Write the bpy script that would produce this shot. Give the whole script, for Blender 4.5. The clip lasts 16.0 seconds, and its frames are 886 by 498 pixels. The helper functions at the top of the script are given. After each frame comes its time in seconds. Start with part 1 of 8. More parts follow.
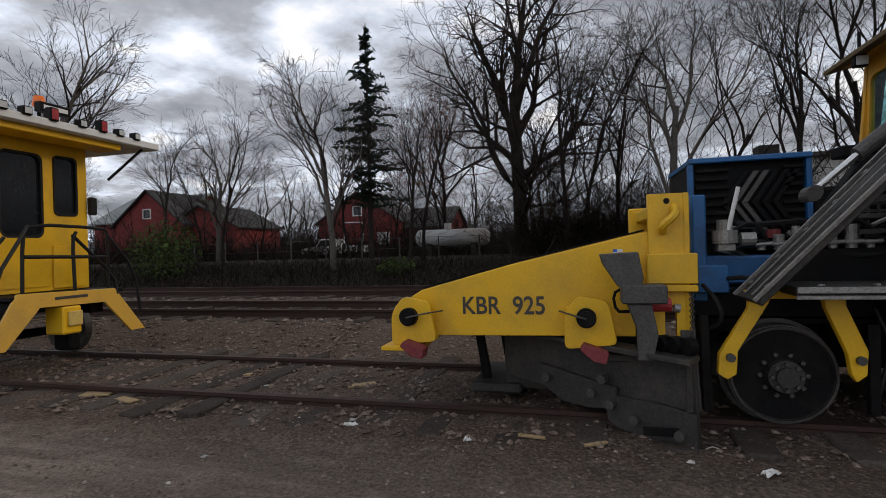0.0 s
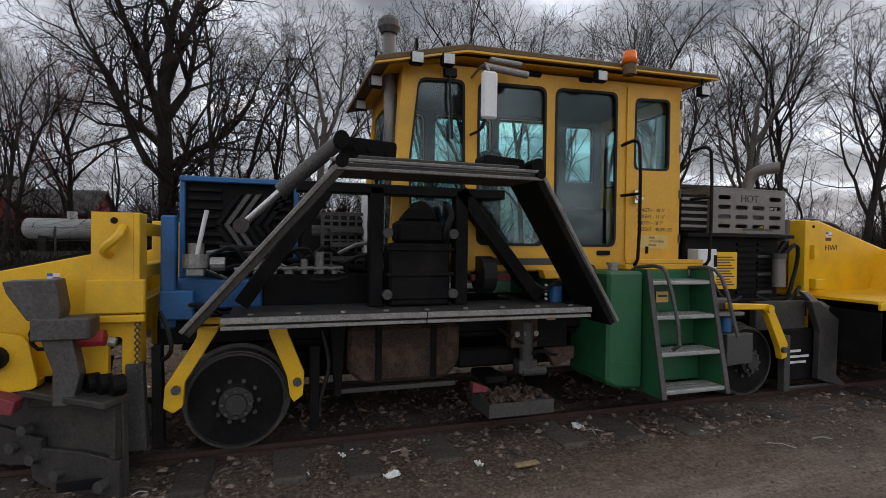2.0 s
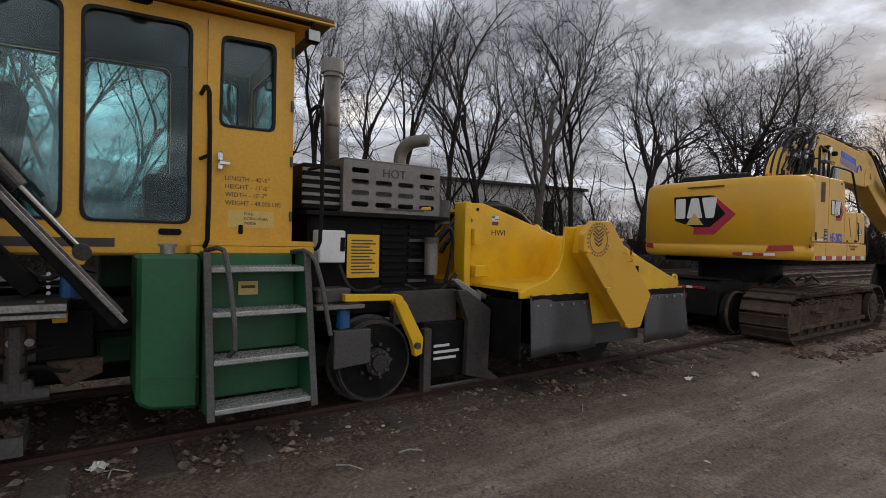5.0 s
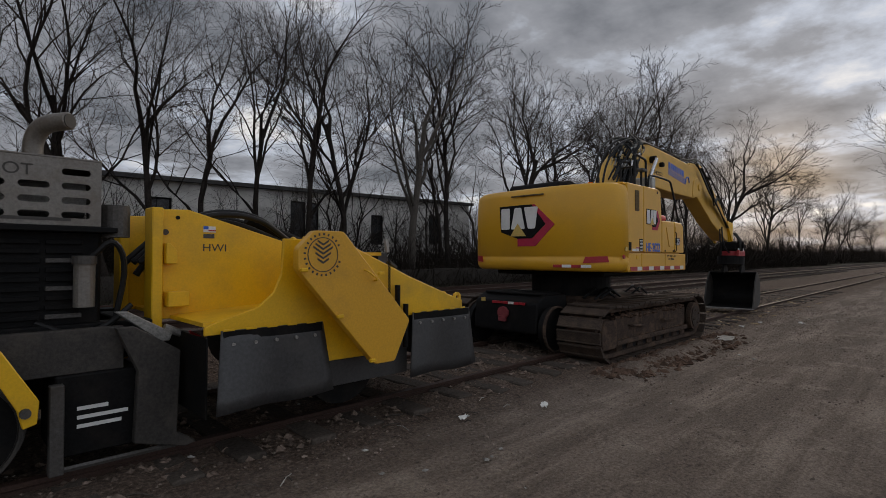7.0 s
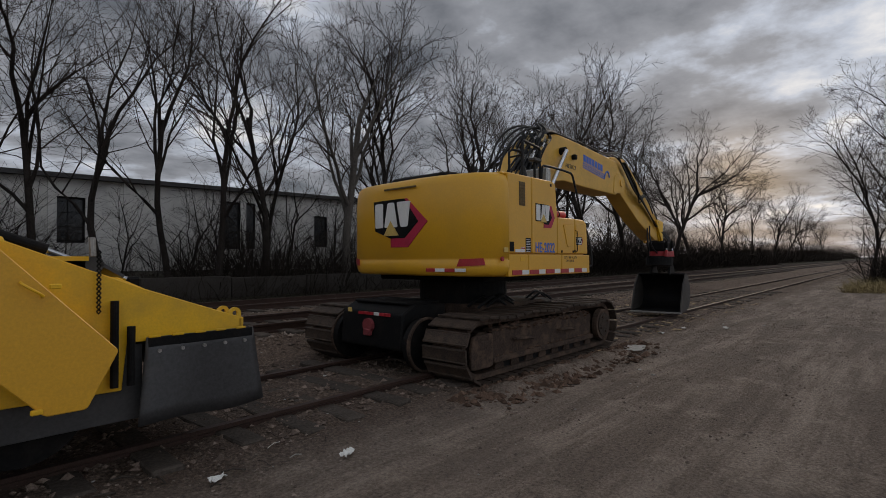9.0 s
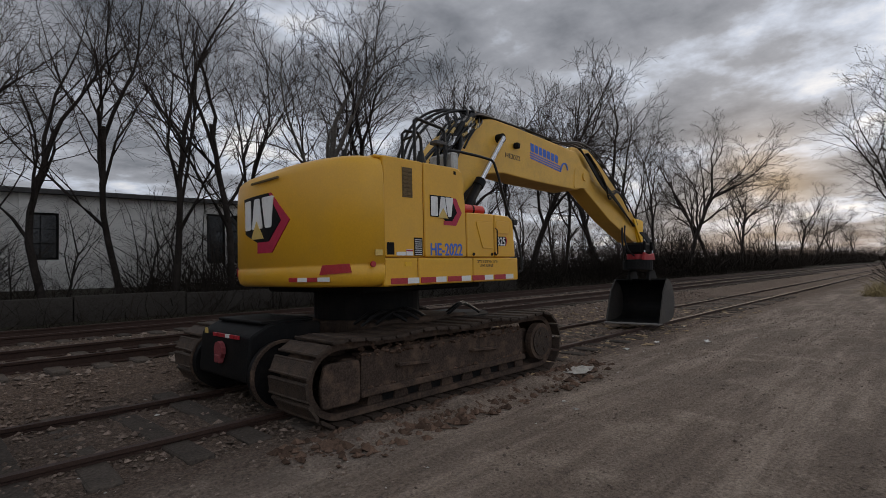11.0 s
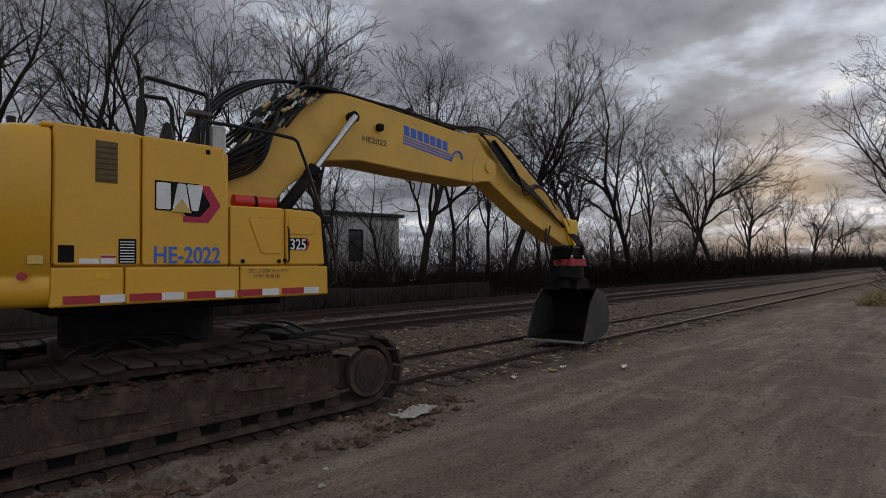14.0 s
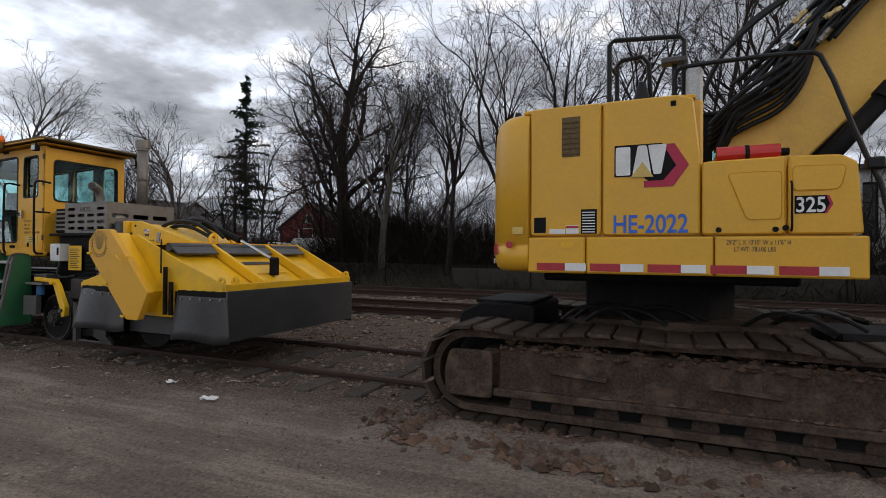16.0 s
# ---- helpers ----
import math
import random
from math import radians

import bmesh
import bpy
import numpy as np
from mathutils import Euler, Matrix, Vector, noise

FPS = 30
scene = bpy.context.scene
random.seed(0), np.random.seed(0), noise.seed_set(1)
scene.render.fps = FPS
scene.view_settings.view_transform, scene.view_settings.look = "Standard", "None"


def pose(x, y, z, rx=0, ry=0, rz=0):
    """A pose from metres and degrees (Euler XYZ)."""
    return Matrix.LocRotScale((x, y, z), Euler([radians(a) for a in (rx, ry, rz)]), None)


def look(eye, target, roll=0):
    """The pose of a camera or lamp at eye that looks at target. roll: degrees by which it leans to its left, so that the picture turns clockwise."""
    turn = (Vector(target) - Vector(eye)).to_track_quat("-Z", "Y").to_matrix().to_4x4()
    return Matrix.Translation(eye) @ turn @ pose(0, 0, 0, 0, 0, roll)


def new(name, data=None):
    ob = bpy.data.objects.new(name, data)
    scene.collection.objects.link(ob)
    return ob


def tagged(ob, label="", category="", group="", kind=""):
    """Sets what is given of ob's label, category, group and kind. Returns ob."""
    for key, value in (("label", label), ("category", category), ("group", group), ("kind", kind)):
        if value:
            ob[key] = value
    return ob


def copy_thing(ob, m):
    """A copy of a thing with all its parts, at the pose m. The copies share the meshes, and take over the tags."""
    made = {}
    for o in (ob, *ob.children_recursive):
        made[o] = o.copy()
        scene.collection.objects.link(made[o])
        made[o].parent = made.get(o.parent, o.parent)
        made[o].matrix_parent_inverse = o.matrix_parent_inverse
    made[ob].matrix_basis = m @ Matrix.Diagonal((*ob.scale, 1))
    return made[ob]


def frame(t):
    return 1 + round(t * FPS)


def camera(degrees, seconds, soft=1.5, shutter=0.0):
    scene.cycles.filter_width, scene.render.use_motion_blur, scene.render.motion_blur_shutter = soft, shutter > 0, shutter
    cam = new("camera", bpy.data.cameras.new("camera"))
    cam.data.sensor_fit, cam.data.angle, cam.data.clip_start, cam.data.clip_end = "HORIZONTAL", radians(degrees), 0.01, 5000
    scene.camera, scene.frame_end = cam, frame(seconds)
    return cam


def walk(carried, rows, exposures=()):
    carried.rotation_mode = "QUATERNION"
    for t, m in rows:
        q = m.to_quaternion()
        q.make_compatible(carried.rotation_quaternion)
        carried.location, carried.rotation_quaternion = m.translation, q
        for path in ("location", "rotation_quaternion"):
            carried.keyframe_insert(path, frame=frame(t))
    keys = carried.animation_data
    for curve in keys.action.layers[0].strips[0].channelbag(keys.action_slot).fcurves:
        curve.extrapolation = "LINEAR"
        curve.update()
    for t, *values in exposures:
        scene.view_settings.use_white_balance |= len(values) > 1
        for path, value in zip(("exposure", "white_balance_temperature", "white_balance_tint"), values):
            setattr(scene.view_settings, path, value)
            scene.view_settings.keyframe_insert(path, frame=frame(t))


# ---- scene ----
cam = camera(81.62, 16.0, soft=0.45)
PATH = (
    (0, (-1.371, -4.221, 1.447), (-2.660, 0.610, 1.437), -1.64),
    (0.5, (-0.752, -4.350, 1.545), (-0.368, 0.635, 1.525), 0.56),
    (1, (-0.461, -4.125, 1.632), (0.722, 0.733, 1.575), 1.08),
    (1.5, (-0.094, -4.010, 1.646), (1.398, 0.762, 1.598), 0.89),
    (2, (0.237, -4.024, 1.630), (1.809, 0.721, 1.567), 0.78),
    (2.5, (0.608, -4.048, 1.610), (2.280, 0.664, 1.557), 0.65),
    (3, (0.903, -4.012, 1.619), (2.969, 0.541, 1.574), 0.42),
    (3.5, (1.393, -3.848, 1.596), (3.841, 0.512, 1.545), 1.00),
    (4, (1.867, -3.919, 1.599), (4.556, 0.295, 1.505), 1.17),
    (4.5, (2.267, -3.975, 1.563), (5.046, 0.180, 1.462), 1.48),
    (5, (2.728, -4.067, 1.540), (5.556, 0.056, 1.450), 1.32),
    (5.2, (2.907, -4.119, 1.541), (5.778, -0.027, 1.461), 1.47),
    (7.3, (5.060, -4.230, 1.578), (8.635, -0.735, 1.642), 0.11),
    (7.5, (5.296, -4.225, 1.600), (8.887, -0.746, 1.650), 0.13),
    (8, (5.684, -4.346, 1.603), (9.326, -0.920, 1.666), 0.21),
    (8.5, (6.152, -4.483, 1.601), (9.827, -1.093, 1.685), 0.03),
    (9, (6.651, -4.512, 1.575), (10.375, -1.177, 1.670), -0.21),
    (9.2, (6.839, -4.471, 1.549), (10.568, -1.142, 1.656), 0.10),
    (11.3, (9.132, -4.882, 1.496), (12.695, -1.382, 1.712), -1.24),
    (11.5, (9.302, -4.925, 1.499), (12.838, -1.395, 1.695), -0.65),
    (12, (9.776, -5.021, 1.517), (13.249, -1.430, 1.740), -0.79),
    (12.5, (10.244, -5.182, 1.567), (13.698, -1.573, 1.793), -0.87),
    (13, (10.707, -5.229, 1.557), (14.187, -1.646, 1.795), -1.00),
    (13.5, (11.211, -5.352, 1.547), (14.723, -1.801, 1.788), -0.90),
    (14, (11.685, -5.351, 1.526), (15.185, -1.788, 1.762), -1.29),
    (14.5, (12.264, -5.185, 1.532), (15.267, -1.192, 1.727), -1.70),
    (15, (12.712, -4.981, 1.520), (14.534, -0.327, 1.668), -1.78),
    (15.5, (12.926, -4.955, 1.470), (13.060, 0.043, 1.575), -0.82),
    (16, (13.346, -4.950, 1.487), (11.348, -0.367, 1.533), 0.44),
)
EXPOSURES = ((0, 0.43, 6980, 13), (1, 0.66, 6980, 13), (2.5, 0.78, 7150, 14), (3.5, 0.78, 7200, 14), (4, 0.72, 7200, 14), (5, 0.60, 7200, 14), (7.5, -0.05, 6980, 13), (9, -0.04, 6980, 13),
             (11.5, 0.22, 6980, 13), (13, 0.16, 6980, 13), (14.5, 0.04, 6980, 13), (15, 0.2, 7000, 13), (15.5, 0.63, 7100, 15), (16, 0.60, 7000, 13))
walk(cam, [(t, look(e, g, r)) for t, e, g, r in PATH], EXPOSURES)

# ---- world and light ----
world = bpy.data.worlds.new("sky")
scene.world = world
world.use_nodes = True
SUN_EL, SUN_AZ = radians(9), radians(12)   # low sun ahead along the track, a little towards +y


def build_sky():
    nt = world.node_tree
    nt.nodes.clear()
    N, L = nt.nodes.new, nt.links.new
    out, bg = N("ShaderNodeOutputWorld"), N("ShaderNodeBackground")
    sky = N("ShaderNodeTexSky")
    sky.sky_type, sky.sun_disc = "NISHITA", False
    sky.sun_elevation, sky.sun_rotation = SUN_EL, radians(90) - SUN_AZ
    tc = N("ShaderNodeTexCoord")
    sep = N("ShaderNodeSeparateXYZ")
    L(tc.outputs["Generated"], sep.inputs[0])

    def m(op, a, b=None, c=None):
        n = N("ShaderNodeMath")
        n.operation = op
        for k, v in enumerate((a, b, c)):
            if v is None:
                continue
            if isinstance(v, (int, float)):
                n.inputs[k].default_value = v
            else:
                L(v, n.inputs[k])
        return n.outputs[0]
    zz = m("MAXIMUM", sep.outputs[2], 0.0)
    den = m("ADD", zz, 0.16)
    com = N("ShaderNodeCombineXYZ")
    L(m("ADD", m("DIVIDE", sep.outputs[0], den), 4.3), com.inputs[0])
    L(m("ADD", m("DIVIDE", sep.outputs[1], den), 2.6), com.inputs[1])
    n1, n2 = N("ShaderNodeTexNoise"), N("ShaderNodeTexNoise")
    for n, sc, det in ((n1, 1.35, 8), (n2, 4.2, 6)):
        n.inputs["Scale"].default_value, n.inputs["Detail"].default_value, n.inputs["Roughness"].default_value = sc, det, 0.56
        L(com.outputs[0], n.inputs["Vector"])
    mix = m("ADD", m("MULTIPLY", n1.outputs[0], 0.75), m("MULTIPLY", n2.outputs[0], 0.25))
    ramp = N("ShaderNodeValToRGB")
    r = ramp.color_ramp
    r.elements[0].position, r.elements[0].color = 0.37, (0.155, 0.178, 0.215, 1)
    r.elements[1].position, r.elements[1].color = 0.65, (0.93, 0.965, 1.0, 1)
    e = r.elements.new(0.5)
    e.color = (0.335, 0.37, 0.43, 1)
    e = r.elements.new(0.565)
    e.color = (0.56, 0.645, 0.78, 1)
    L(mix, ramp.inputs[0])
    # warm glow round the low sun
    sd = Vector((math.cos(SUN_AZ) * math.cos(SUN_EL), math.sin(SUN_AZ) * math.cos(SUN_EL), math.sin(SUN_EL)))
    dot = N("ShaderNodeVectorMath")
    dot.operation = "DOT_PRODUCT"
    L(tc.outputs["Generated"], dot.inputs[0])
    dot.inputs[1].default_value = sd
    glow = m("POWER", m("MAXIMUM", dot.outputs["Value"], 0.0), 420)
    low = m("POWER", m("SUBTRACT", 1.0, m("MINIMUM", zz, 1.0)), 9)
    wide = m("MULTIPLY", low, 0.005)
    add = N("ShaderNodeMix")
    add.data_type, add.blend_type = "RGBA", "ADD"
    L(m("MULTIPLY", glow, low), add.inputs["Factor"])
    L(ramp.outputs[0], add.inputs["A"])
    add.inputs["B"].default_value = (0.95, 0.58, 0.16, 1)
    add2 = N("ShaderNodeMix")
    add2.data_type, add2.blend_type = "RGBA", "ADD"
    L(wide, add2.inputs["Factor"])
    L(add.outputs["Result"], add2.inputs["A"])
    add2.inputs["B"].default_value = (1, 0.92, 0.85, 1)
    # a little of the clear sky behind the clouds
    sc = N("ShaderNodeMix")
    sc.data_type, sc.blend_type = "RGBA", "ADD"
    sc.inputs["Factor"].default_value = 0.003
    L(add2.outputs["Result"], sc.inputs["A"])
    L(sky.outputs[0], sc.inputs["B"])
    # sky brightened towards the unseen road side to light near faces, dimmed over the line
    side_gain = N("ShaderNodeVectorMath")
    side_gain.operation = "SCALE"
    L(sc.outputs["Result"], side_gain.inputs[0])
    L(m("MULTIPLY_ADD", sep.outputs[0], -0.13, m("MULTIPLY_ADD", sep.outputs[1], -0.24, 1.03)), side_gain.inputs["Scale"])
    L(side_gain.outputs[0], bg.inputs["Color"])
    bg.inputs["Strength"].default_value = 1.0
    L(bg.outputs[0], out.inputs[0])


build_sky()
sun = new("sun", bpy.data.lights.new("sun", "SUN"))
sun.data.energy, sun.data.angle, sun.data.color = 0.5, radians(20), (1, 0.88, 0.74)
sun.matrix_basis = look((0, 0, 0), (-math.cos(SUN_AZ), -math.sin(SUN_AZ), -0.45))


# ---- materials ----
def mat(name, color, rough=0.6, metal=0.0, vary=0.25, scale=3.0, fine=40.0, bump=0.15, dirt=None, dirt_amt=0.35, island=0.0, spec=0.5):
    """A surface with a coarse stain pattern, a fine grain, and relief."""
    mt = bpy.data.materials.new(name)
    mt.use_nodes = True
    nt = mt.node_tree
    N, L = nt.nodes.new, nt.links.new
    bs = nt.nodes["Principled BSDF"]
    tc = N("ShaderNodeTexCoord")
    a, b = N("ShaderNodeTexNoise"), N("ShaderNodeTexNoise")
    for n, s, d in ((a, scale, 6), (b, fine, 4)):
        n.inputs["Scale"].default_value, n.inputs["Detail"].default_value, n.inputs["Roughness"].default_value = s, d, 0.62
        L(tc.outputs["Object"], n.inputs["Vector"])
    dark = tuple(c * (1 - vary) for c in color)
    lite = tuple(min(1, c * (1 + vary * 0.7)) for c in color)
    r1 = N("ShaderNodeValToRGB")
    r1.color_ramp.elements[0].position, r1.color_ramp.elements[0].color = 0.33, (*dark, 1)
    r1.color_ramp.elements[1].position, r1.color_ramp.elements[1].color = 0.68, (*lite, 1)
    L(b.outputs[0], r1.inputs[0])
    d = dirt or tuple(c * 0.45 for c in color)
    r2 = N("ShaderNodeValToRGB")
    r2.color_ramp.elements[0].position, r2.color_ramp.elements[0].color = 0.48, (0, 0, 0, 1)
    r2.color_ramp.elements[1].position, r2.color_ramp.elements[1].color = 0.72, (dirt_amt,) * 3 + (1,)
    L(a.outputs[0], r2.inputs[0])
    mx = N("ShaderNodeMix")
    mx.data_type = "RGBA"
    L(r2.outputs[0], mx.inputs["Factor"])
    L(r1.outputs[0], mx.inputs["A"])
    mx.inputs["B"].default_value = (*d, 1)
    col = mx.outputs["Result"]
    if island:
        oi, geo, hs = N("ShaderNodeObjectInfo"), N("ShaderNodeNewGeometry"), N("ShaderNodeHueSaturation")
        ad, fr, mr = N("ShaderNodeMath"), N("ShaderNodeMath"), N("ShaderNodeMapRange")
        fr.operation = "FRACT"
        L(oi.outputs["Random"], ad.inputs[0])
        L(geo.outputs["Random Per Island"], ad.inputs[1])
        L(ad.outputs[0], fr.inputs[0])
        L(fr.outputs[0], mr.inputs[0])
        mr.inputs["To Min"].default_value, mr.inputs["To Max"].default_value = 1 - island, 1 + island
        L(mr.outputs[0], hs.inputs["Value"])
        L(col, hs.inputs["Color"])
        col = hs.outputs[0]
    L(col, bs.inputs["Base Color"])
    bs.inputs["Metallic"].default_value = metal
    bs.inputs["Specular IOR Level"].default_value = spec
    rr = N("ShaderNodeMapRange")
    rr.inputs["To Min"].default_value, rr.inputs["To Max"].default_value = max(0.04, rough - 0.12), min(1, rough + 0.15)
    L(a.outputs[0], rr.inputs[0])
    L(rr.outputs[0], bs.inputs["Roughness"])
    if bump:
        bp = N("ShaderNodeBump")
        bp.inputs["Strength"].default_value, bp.inputs["Distance"].default_value = bump, 0.02
        L(b.outputs[0], bp.inputs["Height"])
        L(bp.outputs[0], bs.inputs["Normal"])
    return mt


def glass(name, color, rough=0.02):
    mt = bpy.data.materials.new(name)
    mt.use_nodes = True
    bs = mt.node_tree.nodes["Principled BSDF"]
    bs.inputs["Base Color"].default_value = (*color, 1)
    bs.inputs["Transmission Weight"].default_value = 1
    bs.inputs["Roughness"].default_value = rough
    bs.inputs["IOR"].default_value = 1.42
    return mt


M = {
    "yellow": mat("yellow_paint", (0.80, 0.45, 0.012), 0.42, 0, 0.07, 2.2, 60, 0.03, (0.30, 0.19, 0.05), 0.4),
    "cab": mat("cab_yellow_paint", (0.70, 0.36, 0.025), 0.42, 0, 0.08, 2.0, 55, 0.03, (0.33, 0.19, 0.05), 0.45),
    "exc": mat("excavator_yellow_paint", (0.70, 0.365, 0.024), 0.35, 0, 0.05, 1.4, 50, 0.02, (0.45, 0.27, 0.06), 0.3),
    "arm": mat("boom_yellow_paint", (0.70, 0.40, 0.06), 0.45, 0, 0.08, 2.0, 50, 0.03, (0.35, 0.22, 0.07), 0.45),
    "roof": mat("weathered_roof_paint", (0.12, 0.075, 0.025), 0.7, 0, 0.3, 3, 40, 0.1),
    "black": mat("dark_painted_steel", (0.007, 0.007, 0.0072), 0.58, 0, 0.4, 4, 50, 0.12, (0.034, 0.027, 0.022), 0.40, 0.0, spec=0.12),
    "steel": mat("worn_grey_steel", (0.085, 0.080, 0.075), 0.5, 0.35, 0.35, 5, 60, 0.12, (0.05, 0.04, 0.03), 0.5),
    "edge": mat("bright_worn_steel_edge", (0.30, 0.29, 0.27), 0.45, 0.5, 0.35, 6, 70, 0.1, (0.08, 0.07, 0.06), 0.5),
    "plow": mat("dusty_blade_steel", (0.040, 0.036, 0.032), 0.6, 0.2, 0.4, 3, 45, 0.2, (0.13, 0.11, 0.09), 0.5),
    "chrome": mat("chrome_rod", (0.62, 0.62, 0.62), 0.18, 1, 0.05, 4, 60, 0.0),
    "galv": mat("galvanised_grille", (0.21, 0.195, 0.175), 0.5, 0.5, 0.2, 5, 60, 0.08, (0.14, 0.11, 0.08), 0.55),
    "alu": mat("tread_metal", (0.42, 0.42, 0.40), 0.45, 0.5, 0.3, 5, 90, 0.2, (0.12, 0.11, 0.09), 0.5),
    "blue": mat("blue_paint", (0.008, 0.105, 0.28), 0.45, 0, 0.15, 3, 50, 0.05, (0.02, 0.03, 0.06), 0.6),
    "green": mat("green_paint", (0.012, 0.105, 0.040), 0.45, 0, 0.12, 2.5, 55, 0.05, (0.02, 0.055, 0.03), 0.6),
    "red": mat("red_paint", (0.35, 0.02, 0.025), 0.5, 0, 0.2, 6, 50, 0.05),
    "maroon": mat("faded_red_block", (0.22, 0.035, 0.04), 0.7, 0, 0.3, 6, 50, 0.1),
    "redtank": mat("red_extinguisher_paint", (0.55, 0.02, 0.015), 0.3, 0, 0.08, 4, 50, 0.0),
    "white": mat("white_paint", (0.72, 0.72, 0.70), 0.5, 0, 0.06, 4, 50, 0.03, (0.4, 0.38, 0.34), 0.4),
    "orange": mat("amber_lens", (0.85, 0.16, 0.01), 0.25, 0, 0.1, 6, 30, 0.0),
    "lens": mat("lamp_lens", (0.55, 0.56, 0.55), 0.2, 0, 0.1, 20, 60, 0.1),
    "rubber": mat("dusty_rubber_sheet", (0.042, 0.042, 0.043), 0.40, 0, 0.3, 2, 40, 0.06, (0.085, 0.08, 0.074), 0.5),
    "hose": mat("black_hose", (0.012, 0.012, 0.012), 0.5, 0, 0.3, 8, 60, 0.05, spec=0.25),
    "hosey": mat("wrapped_hose", (0.55, 0.40, 0.17), 0.45, 0.3, 0.4, 14, 60, 0.2),
    "ink": mat("dark_lettering", (0.05, 0.045, 0.04), 0.6, 0, 0.15, 8, 60, 0.0),
    "logoblue": mat("blue_lettering", (0.02, 0.12, 0.55), 0.5, 0, 0.1, 8, 60, 0.0),
    "logored": mat("crimson_decal", (0.42, 0.012, 0.05), 0.5, 0, 0.1, 8, 60, 0.0),
    "reflred": mat("red_reflector", (0.40, 0.02, 0.03), 0.35, 0, 0.15, 12, 60, 0.0),
    "tan": mat("sandy_decal", (0.62, 0.43, 0.12), 0.5, 0, 0.1, 8, 60, 0.0),
    "undercarriage": mat("muddy_undercarriage_steel", (0.062, 0.043, 0.033), 0.85, 0.0, 0.45, 5, 45, 0.5, (0.16, 0.105, 0.074), 0.75, spec=0.15),
    "shoe": mat("worn_track_shoe_steel", (0.055, 0.040, 0.031), 0.62, 0.2, 0.5, 7, 60, 0.45, (0.14, 0.098, 0.070), 0.5, 0.3, spec=0.2),
    "rail": mat("rusty_rail_steel", (0.058, 0.033, 0.025), 0.6, 0.2, 0.3, 4, 60, 0.15, spec=0.3),
    "tie": mat("weathered_sleeper_timber", (0.085, 0.070, 0.058), 0.9, 0, 0.4, 3, 30, 0.5, (0.04, 0.033, 0.028), 0.6, 0.3, spec=0.12),
    "stone": mat("ballast_stone", (0.185, 0.138, 0.110), 0.85, 0, 0.3, 4, 60, 0.3, (0.075, 0.055, 0.044), 0.5, 0.5, spec=0.15),
    "gravel": mat("pale_road_gravel", (0.235, 0.185, 0.150), 0.9, 0, 0.3, 4, 60, 0.3, (0.12, 0.095, 0.078), 0.5, 0.45, spec=0.15),
    "clod": mat("dry_earth_clods", (0.120, 0.076, 0.054), 0.95, 0, 0.35, 6, 60, 0.3, (0.055, 0.036, 0.027), 0.5, 0.4, spec=0.1),
    "dust": mat("dusty_black_deck_plate", (0.040, 0.038, 0.036), 0.55, 0.2, 0.3, 3, 45, 0.12, (0.13, 0.12, 0.105), 0.55),
    "chip": mat("pale_litter", (0.42, 0.40, 0.36), 0.8, 0, 0.25, 9, 60, 0.2, None, 0.35, 0.4),
    "paper": mat("white_paper", (0.75, 0.74, 0.70), 0.8, 0, 0.1, 9, 60, 0.2),
    "wood": mat("scrap_board_wood", (0.36, 0.25, 0.13), 0.8, 0, 0.25, 6, 40, 0.3),
    "bark": mat("grey_brown_bark", (0.027, 0.022, 0.019), 0.95, 0, 0.4, 2, 18, 0.6, (0.065, 0.056, 0.048), 0.5, 0.15, spec=0.1),
    "twig": mat("dark_twigs", (0.034, 0.027, 0.023), 0.95, 0, 0.3, 1, 20, 0.0, None, 0.4, 0.25, spec=0.1),
    "redtwig": mat("reddish_budding_twigs", (0.13, 0.055, 0.045), 0.95, 0, 0.3, 1, 20, 0.0, None, 0.4, 0.25, spec=0.1),
    "pale": mat("pale_bark", (0.11, 0.098, 0.085), 0.95, 0, 0.3, 2, 18, 0.4, (0.07, 0.06, 0.055), 0.5, 0.15, spec=0.12),
    "brush": mat("bare_brush_stems", (0.024, 0.0185, 0.0145), 0.95, 0, 0.4, 1, 20, 0.0, None, 0.4, 0.4, spec=0.08),
    "needle": mat("conifer_needles", (0.020, 0.035, 0.024), 0.9, 0, 0.4, 1, 20, 0.0, None, 0.4, 0.3, spec=0.1),
    "leaf": mat("new_green_leaves", (0.055, 0.085, 0.022), 0.8, 0, 0.4, 1, 20, 0.0, None, 0.4, 0.4, spec=0.15),
    "grass": mat("dry_grass_blades", (0.30, 0.23, 0.11), 0.9, 0, 0.3, 2, 20, 0.0, None, 0.4, 0.35),
    "brickred": mat("red_board_siding", (0.21, 0.032, 0.029), 0.85, 0, 0.25, 2, 30, 0.2, (0.11, 0.024, 0.021), 0.5, 0.15),
    "shingle": mat("grey_roofing", (0.075, 0.072, 0.070), 0.9, 0, 0.3, 3, 40, 0.3, None, 0.4, 0.2, spec=0.15),
    "render": mat("stained_white_masonry", (0.66, 0.64, 0.60), 0.9, 0, 0.12, 0.6, 20, 0.2, (0.24, 0.22, 0.20), 0.6),
    "concrete": mat("old_concrete", (0.050, 0.044, 0.038), 0.9, 0, 0.3, 1.2, 25, 0.4, (0.028, 0.024, 0.02), 0.6, spec=0.15),
    "tankwhite": mat("dull_white_tank_paint", (0.50, 0.49, 0.47), 0.5, 0, 0.1, 2, 40, 0.05, (0.28, 0.24, 0.2), 0.5),
    "darkpane": mat("dark_window_glass", (0.012, 0.014, 0.016), 0.12, 0, 0.3, 2, 20, 0.0),
